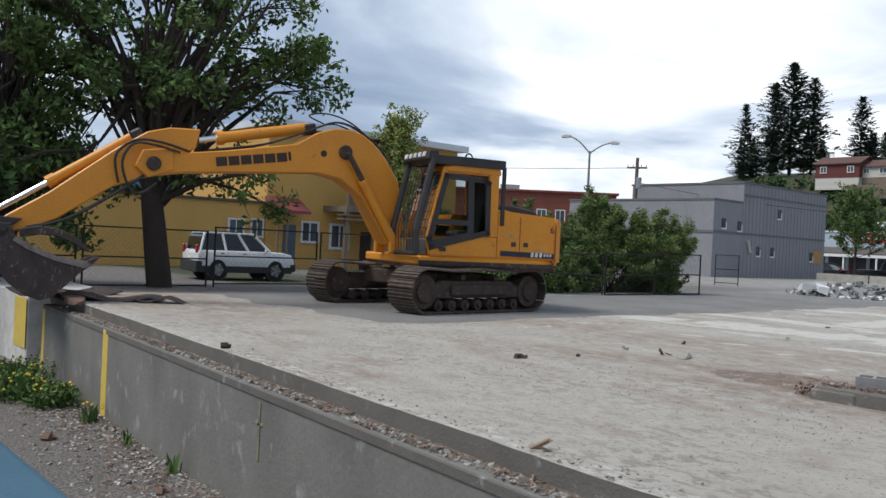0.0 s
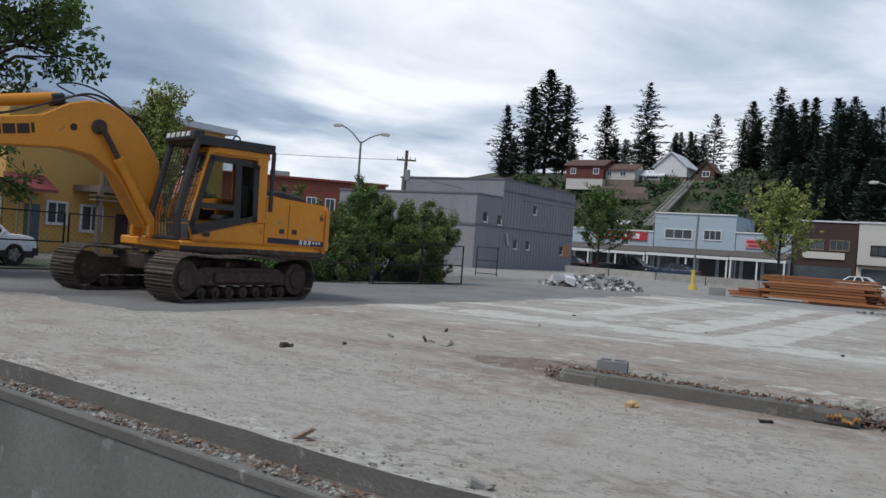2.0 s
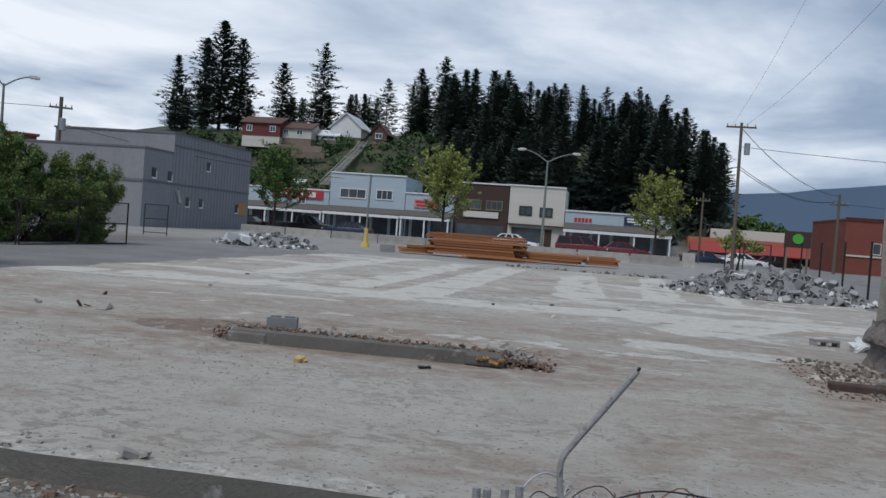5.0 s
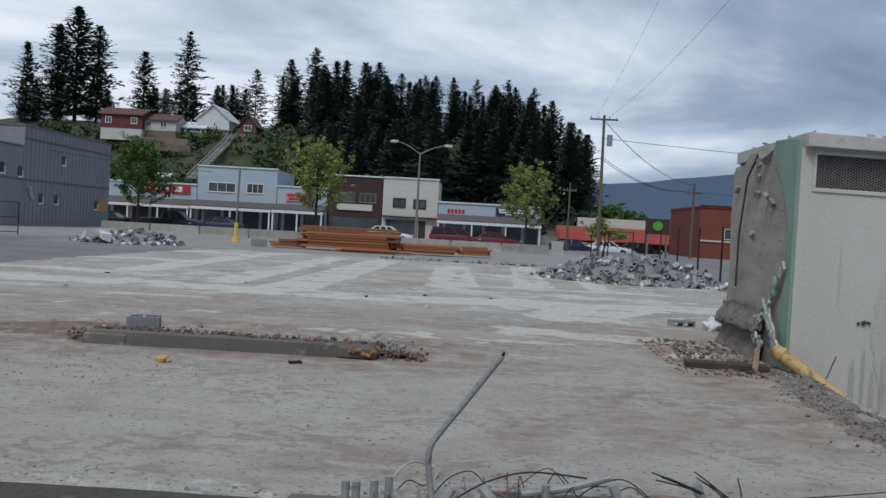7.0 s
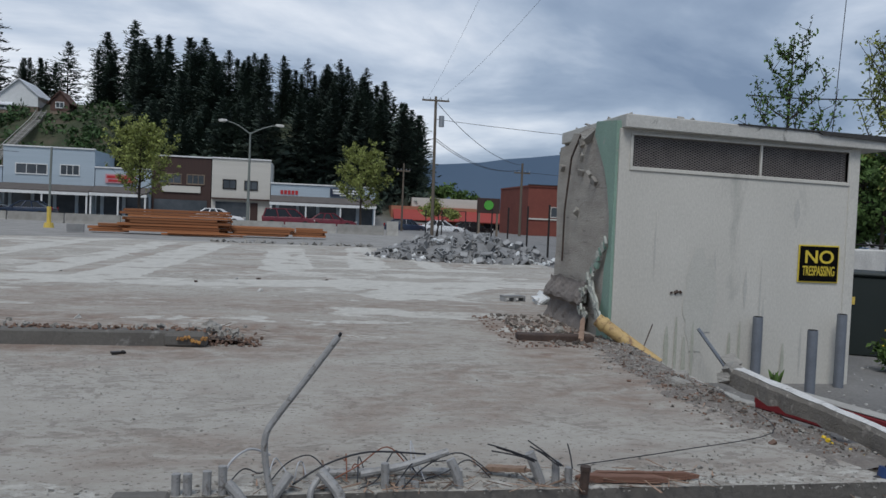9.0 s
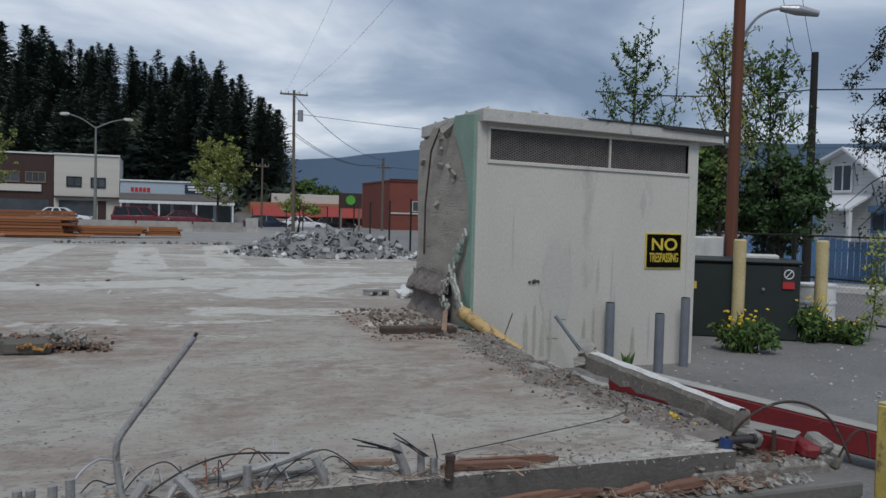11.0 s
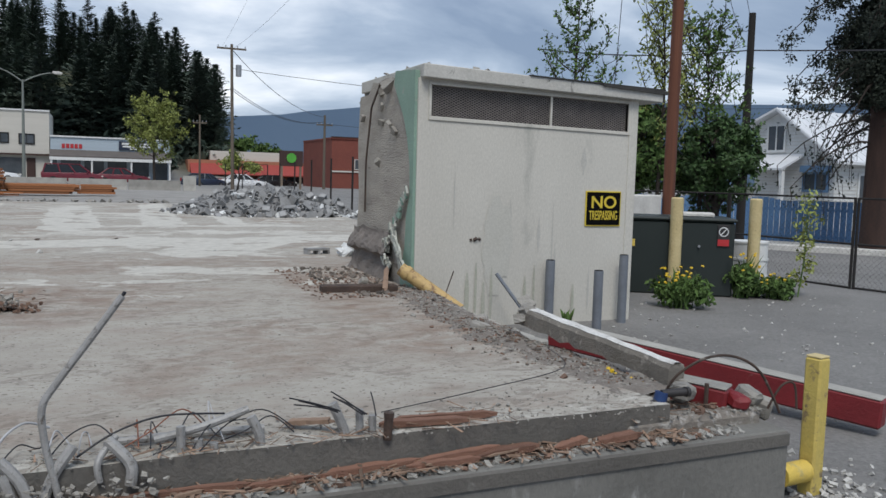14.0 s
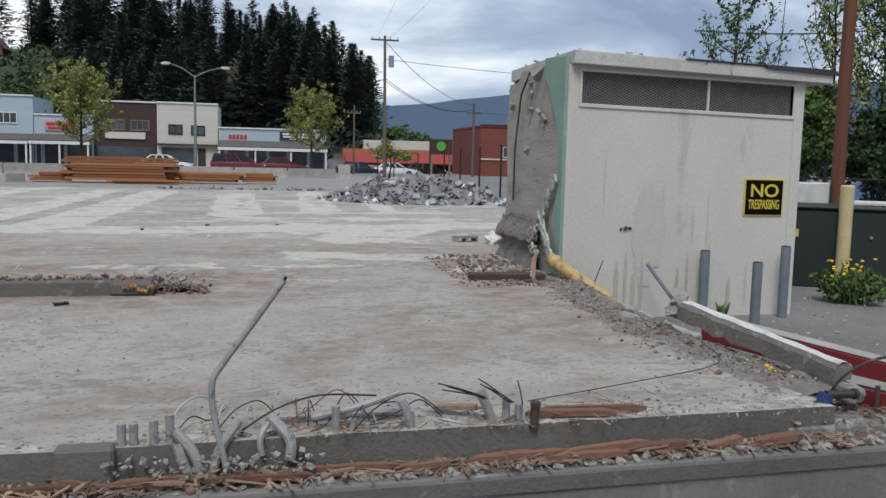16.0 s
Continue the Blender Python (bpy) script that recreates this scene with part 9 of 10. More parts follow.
def timber(x0, y0, z0, x1, y1, z1, w, h, material, label):
    a, b = Vector((x0, y0, z0)), Vector((x1, y1, z1))
    d_ = b - a
    n = 9
    mb = MB()
    rings = []
    for k in range(n + 1):
        f = k / n
        ww, hh = w * rnd(0.75, 1.1), h * rnd(0.7, 1.1)
        c = a + d_ * f
        t_ = 0.35 if k in (0, n) else 1
        rings.append([(0, -ww / 2 * t_, -hh / 2), (0, ww / 2 * t_, -hh / 2), (0, ww / 2 * t_, hh / 2 * t_), (0, -ww / 2 * t_, hh / 2 * t_)])
    vs = []
    L_ = d_.length
    for k, r in enumerate(rings):
        vs += [(L_ * k / n + (rnd(-0.04, 0.04) if k in (0, n) else 0), p[1], p[2]) for p in r]
    fs = [(4 * k + i, 4 * k + (i + 1) % 4, 4 * k + 4 + (i + 1) % 4, 4 * k + 4 + i) for k in range(n) for i in range(4)] + [(3, 2, 1, 0), (4 * n, 4 * n + 1, 4 * n + 2, 4 * n + 3)]
    mb.add(vs, fs)
    o = mb.part("broken_timber", material)
    o.matrix_basis = Matrix.Translation(a) @ d_.to_track_quat("X", "Z").to_matrix().to_4x4()
    return tagged(o, label, "timber", "broken timbers")


M_REDWOOD = mat("reddish_split_wood", (0.31, 0.165, 0.11), (0.18, 0.09, 0.062), 5, 0.85, bump=0.7, by_object=0.3, stretch=(0.4, 5, 5))
for x0, x1, off, w_ in ((-1.35, -0.55, 0.13, 0.04), (-0.5, -0.22, 0.12, 0.035), (-0.16, 0.22, 0.10, 0.04), (0.15, 0.62, 0.14, 0.035), (0.6, 0.86, 0.09, 0.03), (0.92, 1.38, 0.13, 0.045), (1.3, 1.62, 0.10, 0.04), (1.05, 1.22, 0.16, 0.03)):
    timber(x0, wall_y(x0) + off, LEDGE + 0.028, x1, wall_y(x1) + off + rnd(-0.03, 0.03), LEDGE + 0.032, w_, 0.026, M_REDWOOD, "split reddish board lying on the ledge")
timber(1.66, 3.36, -0.12, 1.95, 3.34, -0.10, 0.06, 0.03, M_REDWOOD, "broken reddish board leaning in the ledge")
timber(2.06, 3.34, -0.12, 2.24, 3.37, -0.10, 0.05, 0.026, M_REDWOOD, "broken reddish board leaning in the ledge")
timber(2.27, 3.35, -0.12, 2.52, 3.35, -0.10, 0.06, 0.03, M_REDWOOD, "broken reddish board leaning in the ledge")
timber(1.35, 3.36, -0.12, 1.75, 3.38, -0.10, 0.04, 0.025, M_REDWOOD, "broken reddish board leaning in the ledge")
timber(1.22, 3.50, 0.02, 1.62, 3.46, 0.02, 0.055, 0.03, M_REDWOOD, "split reddish board lying on the slab's edge")
timber(1.28, 3.55, 0.02, 1.80, 3.50, 0.02, 0.03, 0.03, M_REDWOOD, "split reddish stick lying on the slab's edge")
timber(0.82, 3.62, 0.03, 1.02, 3.52, 0.05, 0.05, 0.02, M_SPLINTER, "curled yellow splinter on the slab's edge")
timber(-14.4, 4.15, 0.06, -13.2, 3.95, 0.04, 0.30, 0.10, M_BRICKRED, "rotten orange-brown timber on the slab's edge")
for k in range(14):
    x = rnd(-0.8, 2.5)
    timber(x, wall_y(x) + rnd(0.05, 0.16), -0.12, x + rnd(-0.25, 0.25), wall_y(x) + rnd(0.05, 0.18), rnd(-0.13, -0.09), rnd(0.012, 0.03), rnd(0.008, 0.02), random.choice((M_SPLINTER, M_REDWOOD)), "splintered stick on the ledge")

litter("corner_crumbs", [(rnd(2.55, 3.38), rnd(3.42, 4.3), -0.075, rnd(0.008, 0.03)) for k in range(520)], M_RAWCONC, "grey crumbs over the wall's corner", "rubble")
litter("corner_crumbs", [(rnd(2.55, 3.38), rnd(3.42, 4.3), -0.075, rnd(0.012, 0.05)) for k in range(120)], M_BRICKRED, "reddish crumbs over the wall's corner", "rubble")
splinters("corner_splinters", [(rnd(2.5, 3.3), rnd(3.42, 4.2), -0.075, rnd(0.05, 0.18)) for k in range(70)], M_SPLINTER, "split wood over the wall's corner")
# blue valve, wire loops and broken lumps at the slab's corner
vl = thing("blue_valve", pose(2.76, 3.52, -0.035), "blue and black plastic valve among rubble", "valve")
MB().cyl((0, 0, -0.02), (0.02, 0, 0.08), 0.035, n=12).part("valve_body", M_BLUEVALVE, vl, smooth=True)
MB().cyl((0.02, 0, 0.07), (0.16, -0.02, 0.075), 0.022, n=12).part("valve_spout", M_BLACK, vl, smooth=True)
MB().cyl((0.155, -0.02, 0.075), (0.175, -0.02, 0.075), 0.028, n=12).part("valve_cap", M_BLACK, vl)
MB().cyl((-0.08, 0, 0.0), (0.0, 0, 0.02), 0.028, n=12).part("valve_tail", M_BLACK, vl, smooth=True)
conduit([(2.86, 3.62, -0.02), (2.90, 3.55, 0.12), (3.05, 3.5, 0.215), (3.22, 3.47, 0.215), (3.38, 3.45, 0.12), (3.50, 3.42, -0.10)], 0.0075, M_RUST, "bent rusty rod arching over the curb pieces", "steel rod", "bent rods", name="bent_rod")
conduit([(3.44, 3.45, -0.08), (3.50, 3.42, 0.05), (3.57, 3.40, 0.06), (3.59, 3.39, -0.08)], 0.0065, M_RUST, "small bent rusty rod loop", "steel rod", "bent rods", name="bent_rod")
conduit([(3.10, 3.55, -0.12), (3.10, 3.55, 0.06)], 0.012, M_RUST, "short rusty threaded rod standing up", "steel rod", "bent rods", name="bent_rod")
random.seed(260)


def boulder(x, y, z, s, material, label):
    mb = MB()
    lump(mb, (0, 0, 0), s, 8)
    o = mb.part("concrete_lump", material, bevel=0.02)
    o.matrix_basis = pose(x, y, z, 0, 0, rnd(0, 360))
    return tagged(o, label, "rubble lump", "concrete lumps")


boulder(3.40, 3.55, -0.03, (0.16, 0.14, 0.12), M_RAWCONC, "broken grey concrete lump at the wall's corner")
boulder(3.55, 3.62, -0.12, (0.17, 0.15, 0.15), M_RAWCONC, "broken grey concrete lump at the wall's corner")
boulder(3.0, 3.62, 0.0, (0.2, 0.15, 0.13), M_RAWCONC, "pale broken concrete lump at the beam's end")
boulder(3.28, 3.50, -0.04, (0.17, 0.12, 0.11), M_REDPAINT, "broken red-painted concrete lump")
boulder(2.74, 5.62, 0.0, (0.2, 0.15, 0.12), M_RAWCONC, "grey broken concrete lump by the beam")
boulder(2.95, 6.1, -0.05, (0.24, 0.15, 0.12), M_RAWCONC, "grey broken concrete lump by the beam")
boulder(2.62, 8.25, 0.03, (0.15, 0.12, 0.10), M_RAWCONC, "grey broken lump under the torn wall")
tagged(MB().box((2.42, 7.75, 0.03), (0.75, 0.16, 0.07), -6, 0, 0).part("dark_beam_piece", M_RUST, bevel=0.01), "dark rusty channel lying under the torn wall", "steel channel")
timber(2.62, 7.55, 0.02, 2.70, 7.75, 0.22, 0.05, 0.03, M_SPLINTER, "split yellow stake leaning under the torn wall")
# bank of gritty fill along the slab's right-hand edge, spilling over the slab on one side and down to the asphalt on the other
def bank_line(y):
    """The inner, upper and outer x of the bank at y."""
    inner = lerp(2.62, 2.46, smooth(3.9, 4.7, y)) + 0.09 * noise.noise((y * 2.6, 8, 0)) + 0.04 * noise.noise((y * 8, 3, 0)) + 0.15 * smooth(6.2, 7.4, y)
    return inner, inner + 0.30, lerp(lerp(2.94, 3.35, smooth(3.85, 4.4, y)), 3.62, smooth(4, 7, y))


def bank_z(x, y):
    a, m_, b = bank_line(y)
    rise = 0.035 * smooth(a, m_, x) * (0.7 + 0.6 * noise.noise((x * 4, y * 4, 1)))
    return rise - 0.004 - lerp(0.07, 0.44, smooth(3.7, 4.3, y)) * smooth(m_ + 0.04, b + 0.22, x) + 0.012 * noise.noise((x * 13, y * 13, 4))


BU, BV = 16, 90
bank = MB()
bank_v = []
for j in range(BV + 1):
    y = lerp(3.63, 7.83, j / BV)
    a, m_, b = bank_line(y)
    for i in range(BU + 1):
        x = lerp(a, b, i / BU)
        bank_v.append((x, y, bank_z(x, y)))
bank.add(bank_v, [(j * (BU + 1) + i, j * (BU + 1) + i + 1, (j + 1) * (BU + 1) + i + 1, (j + 1) * (BU + 1) + i) for j in range(BV) for i in range(BU)])
tagged(bank.part("fill_bank", mat("gritty_fill", (0.27, 0.245, 0.215), (0.18, 0.155, 0.135), 9, 0.95, bump=0.9, c3=(0.36, 0.34, 0.31), c3_at=0.58, c3_scale=14, fine=60)), "gritty earth and rubble banked against the slab's side", "fill", kind="structure")
spots = []
for k in range(1900):
    y = rnd(3.8, 7.8)
    a, m_, b = bank_line(y)
    x = a + 0.25 + random.gauss(0, 0.14)
    spots.append((x, y, bank_z(x, y) if x > a else 0.0, rnd(0.006, 0.022) if k % 14 else rnd(0.025, 0.045)))
litter("edge_fill", spots[:800], M_RAWCONC, "grey gravelly rubble along the slab's side", "rubble")
litter("edge_fill", spots[800:1250], M_BRICKRED, "reddish rubble along the slab's side", "rubble")
litter("edge_fill", spots[1250:], M_RUBDARK, "dark gritty rubble along the slab's side", "rubble")
splinters("side_splinters", [(x, y, z, s * 3.5) for x, y, z, s in spots[::9]], M_SPLINTER, "split wood among the rubble along the slab's side")
litter("torn_wall_rubble", [(rnd(1.9, 2.95), rnd(7.3, 9.6), 0, rnd(0.01, 0.036)) for k in range(480)], M_BRICKRED, "reddish rubble under the torn wall", "rubble")
litter("torn_wall_rubble", [(rnd(2.2, 3.0), rnd(7.4, 9.8), 0, rnd(0.015, 0.07)) for k in range(260)], M_RUBDARK, "dark rubble under the torn wall", "rubble")
litter("asphalt_litter", [(x, y, ground_z(x, y), s) for x, y, s in [(rnd(3.6, 9.5), rnd(3.0, 9.0), rnd(0.01, 0.05)) for k in range(320)]], M_CONC_W, "small pale stones strewn on the asphalt", "stones")

# gravel, chips and dead leaves below the wall
random.seed(270)
def front_spot(a, b, size):
    x = rnd(a, b)
    y = wall_y(x) - abs(random.gauss(0, 0.5)) - 0.02
    return (x, y, ground_z(x, y), size)


litter("gravel_stones", [front_spot(-15, -3, rnd(0.02, 0.055)) for k in range(800)], M_CONC_W, "pale stones in the gravel below the wall", "gravel")
litter("gravel_stones", [front_spot(-15, -3, rnd(0.02, 0.06)) for k in range(900)], M_RAWCONC, "dark stones in the gravel below the wall", "gravel")
litter("brick_bits", [front_spot(-15, -3, rnd(0.02, 0.06)) for k in range(200)], M_BRICKRED, "brick bits in the gravel below the wall", "rubble")
splinters("leaf_litter", [front_spot(-14, -3, rnd(0.06, 0.16)) for k in range(900)], M_SPLINTER, "dry leaves and sticks below the wall")
litter("corner_gravel", [(x, y, ground_z(x, y), s) for x, y, s in [(3.55 + abs(random.gauss(0, 0.3)), rnd(2.9, 3.9), rnd(0.015, 0.06)) for k in range(240)]], M_CONC_W, "pale stones at the wall's corner", "gravel")
o = stray(-10.3, 2.75, (0.17, 0.13, 0.10), M_BRICKRED, "brick_lump", "pinkish brick lump lying in the gravel", 30)
o.location.z = ground_z(-10.3, 2.75)
o = stray(-7.6, 3.0, (0.14, 0.11, 0.08), M_BRICKRED, "brick_lump", "pinkish brick lump lying in the gravel", 70)
o.location.z = ground_z(-7.6, 3.0)


def weed(x, y, z, r, h, n, flowers, label, seed, name="weed_clump", blades=False):
    random.seed(seed)
    w = thing(name, pose(x, y, z), label, "weeds", "weed clumps")
    mb = MB()
    for k in range(n):
        a, rr = rnd(0, 6.28), r * math.sqrt(rnd(0, 1))
        bx, by = rr * math.cos(a) * 0.5, rr * math.sin(a) * 0.5
        hh = h * rnd(0.5, 1.1)
        tip = Vector((bx + rnd(-0.4, 0.4) * hh, by + rnd(-0.4, 0.4) * hh, hh))
        wd = rnd(0.008, 0.02)
        c, s = math.cos(a + 1.57) * wd, math.sin(a + 1.57) * wd
        mid = Vector((bx, by, 0)).lerp(tip, 0.6) + Vector((0, 0, 0.1 * hh))
        mb.add([(bx - c, by - s, 0), (bx + c, by + s, 0), mid + Vector((c, s, 0)), tip, mid - Vector((c, s, 0))], [(0, 1, 2, 3, 4)])
    tagged(mb.part("grass_tuft", M_LEAF, w), kind="stuff")
    if flowers >= 10:
        cl = [(rnd(-r, r) * 0.8, rnd(-r, r) * 0.8, h * rnd(0.2, 0.7), r * 0.4, 34) for k in range(34)]
        o = new("foliage", leaf_mesh("foliage", cl, 0.04, M_LEAF, seed))
        o.parent = w
    for k in range(flowers):
        a, rr = rnd(0, 6.28), r * math.sqrt(rnd(0, 1))
        f = MB()
        c = Vector((rr * math.cos(a), rr * math.sin(a), h * rnd(0.55, 1.1)))
        f.cyl(c, c + Vector((rnd(-0.01, 0.01), rnd(-0.01, 0.01), 0.015)), 0.023 if h > 0.1 else 0.014, 0.017 if h > 0.1 else 0.010, n=7)
        f.part("flower", M_FLOWER, w, "yellow flower head")
    return w


weed(-13.0, 3.1, ground_z(-13, 3.1), 0.6, 0.32, 220, 22, "clump of green weeds with yellow dandelions below the wall", 281)
weed(-14.1, 3.2, ground_z(-14, 3.2), 0.7, 0.36, 240, 20, "clump of green weeds with yellow dandelions below the wall", 282)
weed(-12.2, 3.35, ground_z(-12.2, 3.3), 0.35, 0.3, 120, 10, "clump of green weeds with yellow dandelions below the wall", 283)
weed(-11.0, 3.45, ground_z(-11, 3.4), 0.25, 0.24, 30, 7, "clump of green weeds with yellow flowers at the wall's foot", 284)
weed(-8.2, 3.4, ground_z(-8.2, 3.3), 0.18, 0.26, 9, 0, "thin green weed at the wall's foot", 285)
weed(-9.6, 3.45, ground_z(-9.6, 3.3), 0.2, 0.2, 11, 0, "thin green weed at the wall's foot", 286)
weed(6.85, 8.40, -0.43, 0.33, 0.50, 50, 26, "bushy green weeds with yellow flowers beside the bollard", 287)
weed(8.35, 9.0, -0.43, 0.26, 0.60, 50, 16, "bushy green weeds with yellow flowers beside the bollard", 288)
weed(8.75, 8.8, -0.43, 0.25, 0.35, 40, 12, "bushy green weeds with yellow flowers beside the bollard", 289)
for k, (x, y) in enumerate(((2.98, 4.18), (2.99, 4.08), (2.99, 3.9), (2.99, 3.80))):
    weed(x - 0.11, y, -0.02, 0.04, 0.035, 12, 2, "small yellow dandelion in the rubble by the beam", 290 + k)
weed(4.75, 7.7, -0.45, 0.08, 0.2, 30, 0, "small green weed at the shed's foot", 296)
# tall thin sapling by the bollard
sap = thing("weed_sapling", pose(9.25, 8.85, -0.45), "tall thin light green sapling beside the bollard", "sapling")
MB().tube([(0, 0, 0), (0.08, 0, 0.5), (0.12, 0.02, 1.0), (0.10, 0.0, 1.5)], 0.012, 5, 0.005).part("stem", M_LEAF, sap)
o = new("foliage", leaf_mesh("foliage", [(0.10 + rnd(-0.12, 0.12), rnd(-0.1, 0.1), 0.25 + k * 0.08, 0.10 + 0.005 * k, 26) for k in range(16)], 0.034, M_LEAFLT, 77))
o.parent = sap

# teal rail close by
tr = thing("teal_rail", pose(0, 0, 0), "teal-blue painted metal rail panel close to the wall", "rail")
MB().prism([(0.25, 0.02), (0.86, 0.02), (0.905, 0.07), (0.86, 0.10), (0.25, 0.13)], -8.0, -3.36, "x").part("rail_panel", M_TEAL, tr, bevel=0.012)
for x in (-3.6, -5.6, -7.6):
    MB().span(x - 0.05, x + 0.05, 0.5, 0.6, ground_z(x, 0.5) - 0.1, 0.03).part("rail_post", M_TEAL, tr)


# ---- vehicles ----
def car(name, m, paint, label, body, glass, wheels, width=1.75, roof_extra=None, clad=None, wr=0.34, group="parked vehicles", tail=None):
    """A vehicle along its x axis: body and glasshouse outlines as (x, z), wheel centres in x."""
    c = thing(name, m, label, "vehicle", group)
    hw = width / 2
    b = MB()
    n = len(body)
    inset = 0.06
    vs = []
    for y, k in ((-hw, 0), (-hw + inset, 1), (hw - inset, 1), (hw, 0)):
        cz = sum(p[1] for p in body) / n
        for x, z in body:
            if k == 0:
                vs.append((x * 0.985, y, cz + (z - cz) * 0.93))
            else:
                vs.append((x, y, z))
    fs = [(r * n + i, r * n + (i + 1) % n, (r + 1) * n + (i + 1) % n, (r + 1) * n + i) for r in range(3) for i in range(n)]
    fs += [list(range(n))[::-1], list(range(3 * n, 4 * n))]
    b.add(vs, fs)
    b.part("body", paint, c, bevel=0.02, smooth=True)
    g = MB()
    k = len(glass)
    zs = [p[1] for p in glass]
    z0, z1 = min(zs), max(zs)
    def iny(z):
        return hw - 0.06 - 0.20 * (z - z0) / (z1 - z0)
    vs = [(x, -iny(z), z) for x, z in glass] + [(x, iny(z), z) for x, z in glass]
    g.add(vs, [list(range(k))[::-1], list(range(k, 2 * k))] + [(i, (i + 1) % k, k + (i + 1) % k, k + i) for i in range(k)])
    g.part("glasshouse", M_CARGLASS, c, "dark tinted windows", bevel=0.015)
    xa = [x for x, z in glass if z > z1 - 0.06]
    MB().span(min(xa) - 0.05, max(xa) + 0.05, -iny(z1) - 0.02, iny(z1) + 0.02, z1 - 0.03, z1 + 0.045).part("roof", paint, c, bevel=0.02)
    # pillars
    lo = sorted([p for p in glass if p[1] < z0 + 0.05])
    hi = sorted([p for p in glass if p[1] > z1 - 0.06])
    for f in (0.0, 0.36, 0.68, 1.0):
        a = (lerp(lo[0][0], lo[-1][0], f), z0)
        d_ = (lerp(hi[0][0], hi[-1][0], f), z1)
        for s in (-1, 1):
            MB().tube([(a[0], s * (iny(z0) + 0.005), a[1]), (d_[0], s * (iny(z1) + 0.005), d_[1])], 0.058, 5).part("pillar", paint, c)
    for x in wheels:
        for s in (-1, 1):
            w = MB().cyl((x, s * (hw - 0.20), wr), (x, s * (hw + 0.012), wr), wr, n=22).part("wheel", M_TYRE, c, "black tyre", bevel=0.03)
            MB().cyl((x, s * (hw - 0.02), wr), (x, s * (hw + 0.022), wr), wr * 0.55, n=16).part("rim", M_ALLOY, w, "alloy rim")
            MB().cyl((x, s * (hw - 0.22), wr + 0.02), (x, s * (hw - 0.005), wr + 0.02), wr * 1.15, n=20).part("wheel_arch", M_CARDK, c)
    if clad:
        for x0, x1, z0_, z1_ in clad:
            MB().span(x0, x1, -hw - 0.012, hw + 0.012, z0_, z1_).part("cladding", M_CARDK, c, "black plastic cladding", bevel=0.02)
    xr, xf = min(p[0] for p in body), max(p[0] for p in body)
    for s in (-1, 1):
        MB().box((xr + 0.03, s * (hw - 0.16), 0.85 if not tail else tail), (0.1, 0.16, 0.3)).part("tail_light", M_TAIL, c, "red tail light", bevel=0.02)
        MB().box((xf - 0.06, s * (hw - 0.22), 0.72), (0.12, 0.3, 0.14)).part("headlight", M_CONC_W, c, "pale headlight", bevel=0.02)
        MB().box((lerp(lo[0][0], lo[-1][0], 0.92), s * (hw + 0.08), z0 + 0.06), (0.1, 0.14, 0.12)).part("mirror", paint, c, bevel=0.02)
        for f in (0.3, 0.62):
            MB().box((lerp(lo[0][0], lo[-1][0], f), s * (hw + 0.008), z0 - 0.09), (0.16, 0.02, 0.03)).part("door_handle", M_CARDK, c)
    return c


suv_body = [(-2.18, 0.32), (-2.2, 0.62), (-2.16, 1.05), (1.0, 1.05), (1.75, 0.98), (2.15, 0.80), (2.2, 0.42), (2.1, 0.28)]
suv_glass = [(-2.08, 1.02), (-1.85, 1.62), (-1.6, 1.68), (0.1, 1.68), (0.35, 1.60), (1.05, 1.02)]
van_body = [(-2.3, 0.28), (-2.32, 0.95), (0.9, 1.0), (1.8, 0.9), (2.3, 0.66), (2.3, 0.3)]
van_glass = [(-2.2, 0.95), (-2.0, 1.6), (0.1, 1.66), (0.5, 1.6), (1.4, 0.95)]
sedan_body = [(-2.3, 0.3), (-2.32, 0.88), (-1.6, 0.95), (0.9, 0.92), (1.9, 0.80), (2.25, 0.6), (2.25, 0.3)]
sedan_glass = [(-1.75, 0.92), (-1.05, 1.38), (-0.2, 1.42), (0.2, 1.36), (1.0, 0.90)]
truck_body = [(-2.7, 0.45), (-2.72, 1.05), (-0.6, 1.05), (1.5, 1.08), (2.5, 0.98), (2.7, 0.7), (2.7, 0.42)]
truck_glass = [(-0.75, 1.04), (-0.6, 1.72), (0.6, 1.74), (0.85, 1.66), (1.55, 1.06)]
suv_body = [(-2.16, 0.36), (-2.22, 0.55), (-2.20, 0.98), (-2.12, 1.12), (1.0, 1.12), (1.65, 1.10), (2.05, 1.02), (2.20, 0.84), (2.22, 0.45), (2.1, 0.34)]
suv_glass = [(-2.08, 1.10), (-2.00, 1.62), (-1.85, 1.73), (0.0, 1.75), (0.30, 1.70), (1.05, 1.10)]
suv = car("white_suv", pose(-27.25, 13.9, -0.45, 0, 0, 82.6) @ Matrix.Diagonal((0.80, 1, 0.93, 1)), M_CARW, "white four-door sport utility vehicle with black cladding parked on dirt", suv_body, suv_glass, (-1.31, 1.31), 1.80, clad=((-2.26, 2.10, 0.30, 0.55), (-2.27, -2.0, 0.42, 0.72), (2.0, 2.27, 0.38, 0.66)), wr=0.40, tail=1.15)
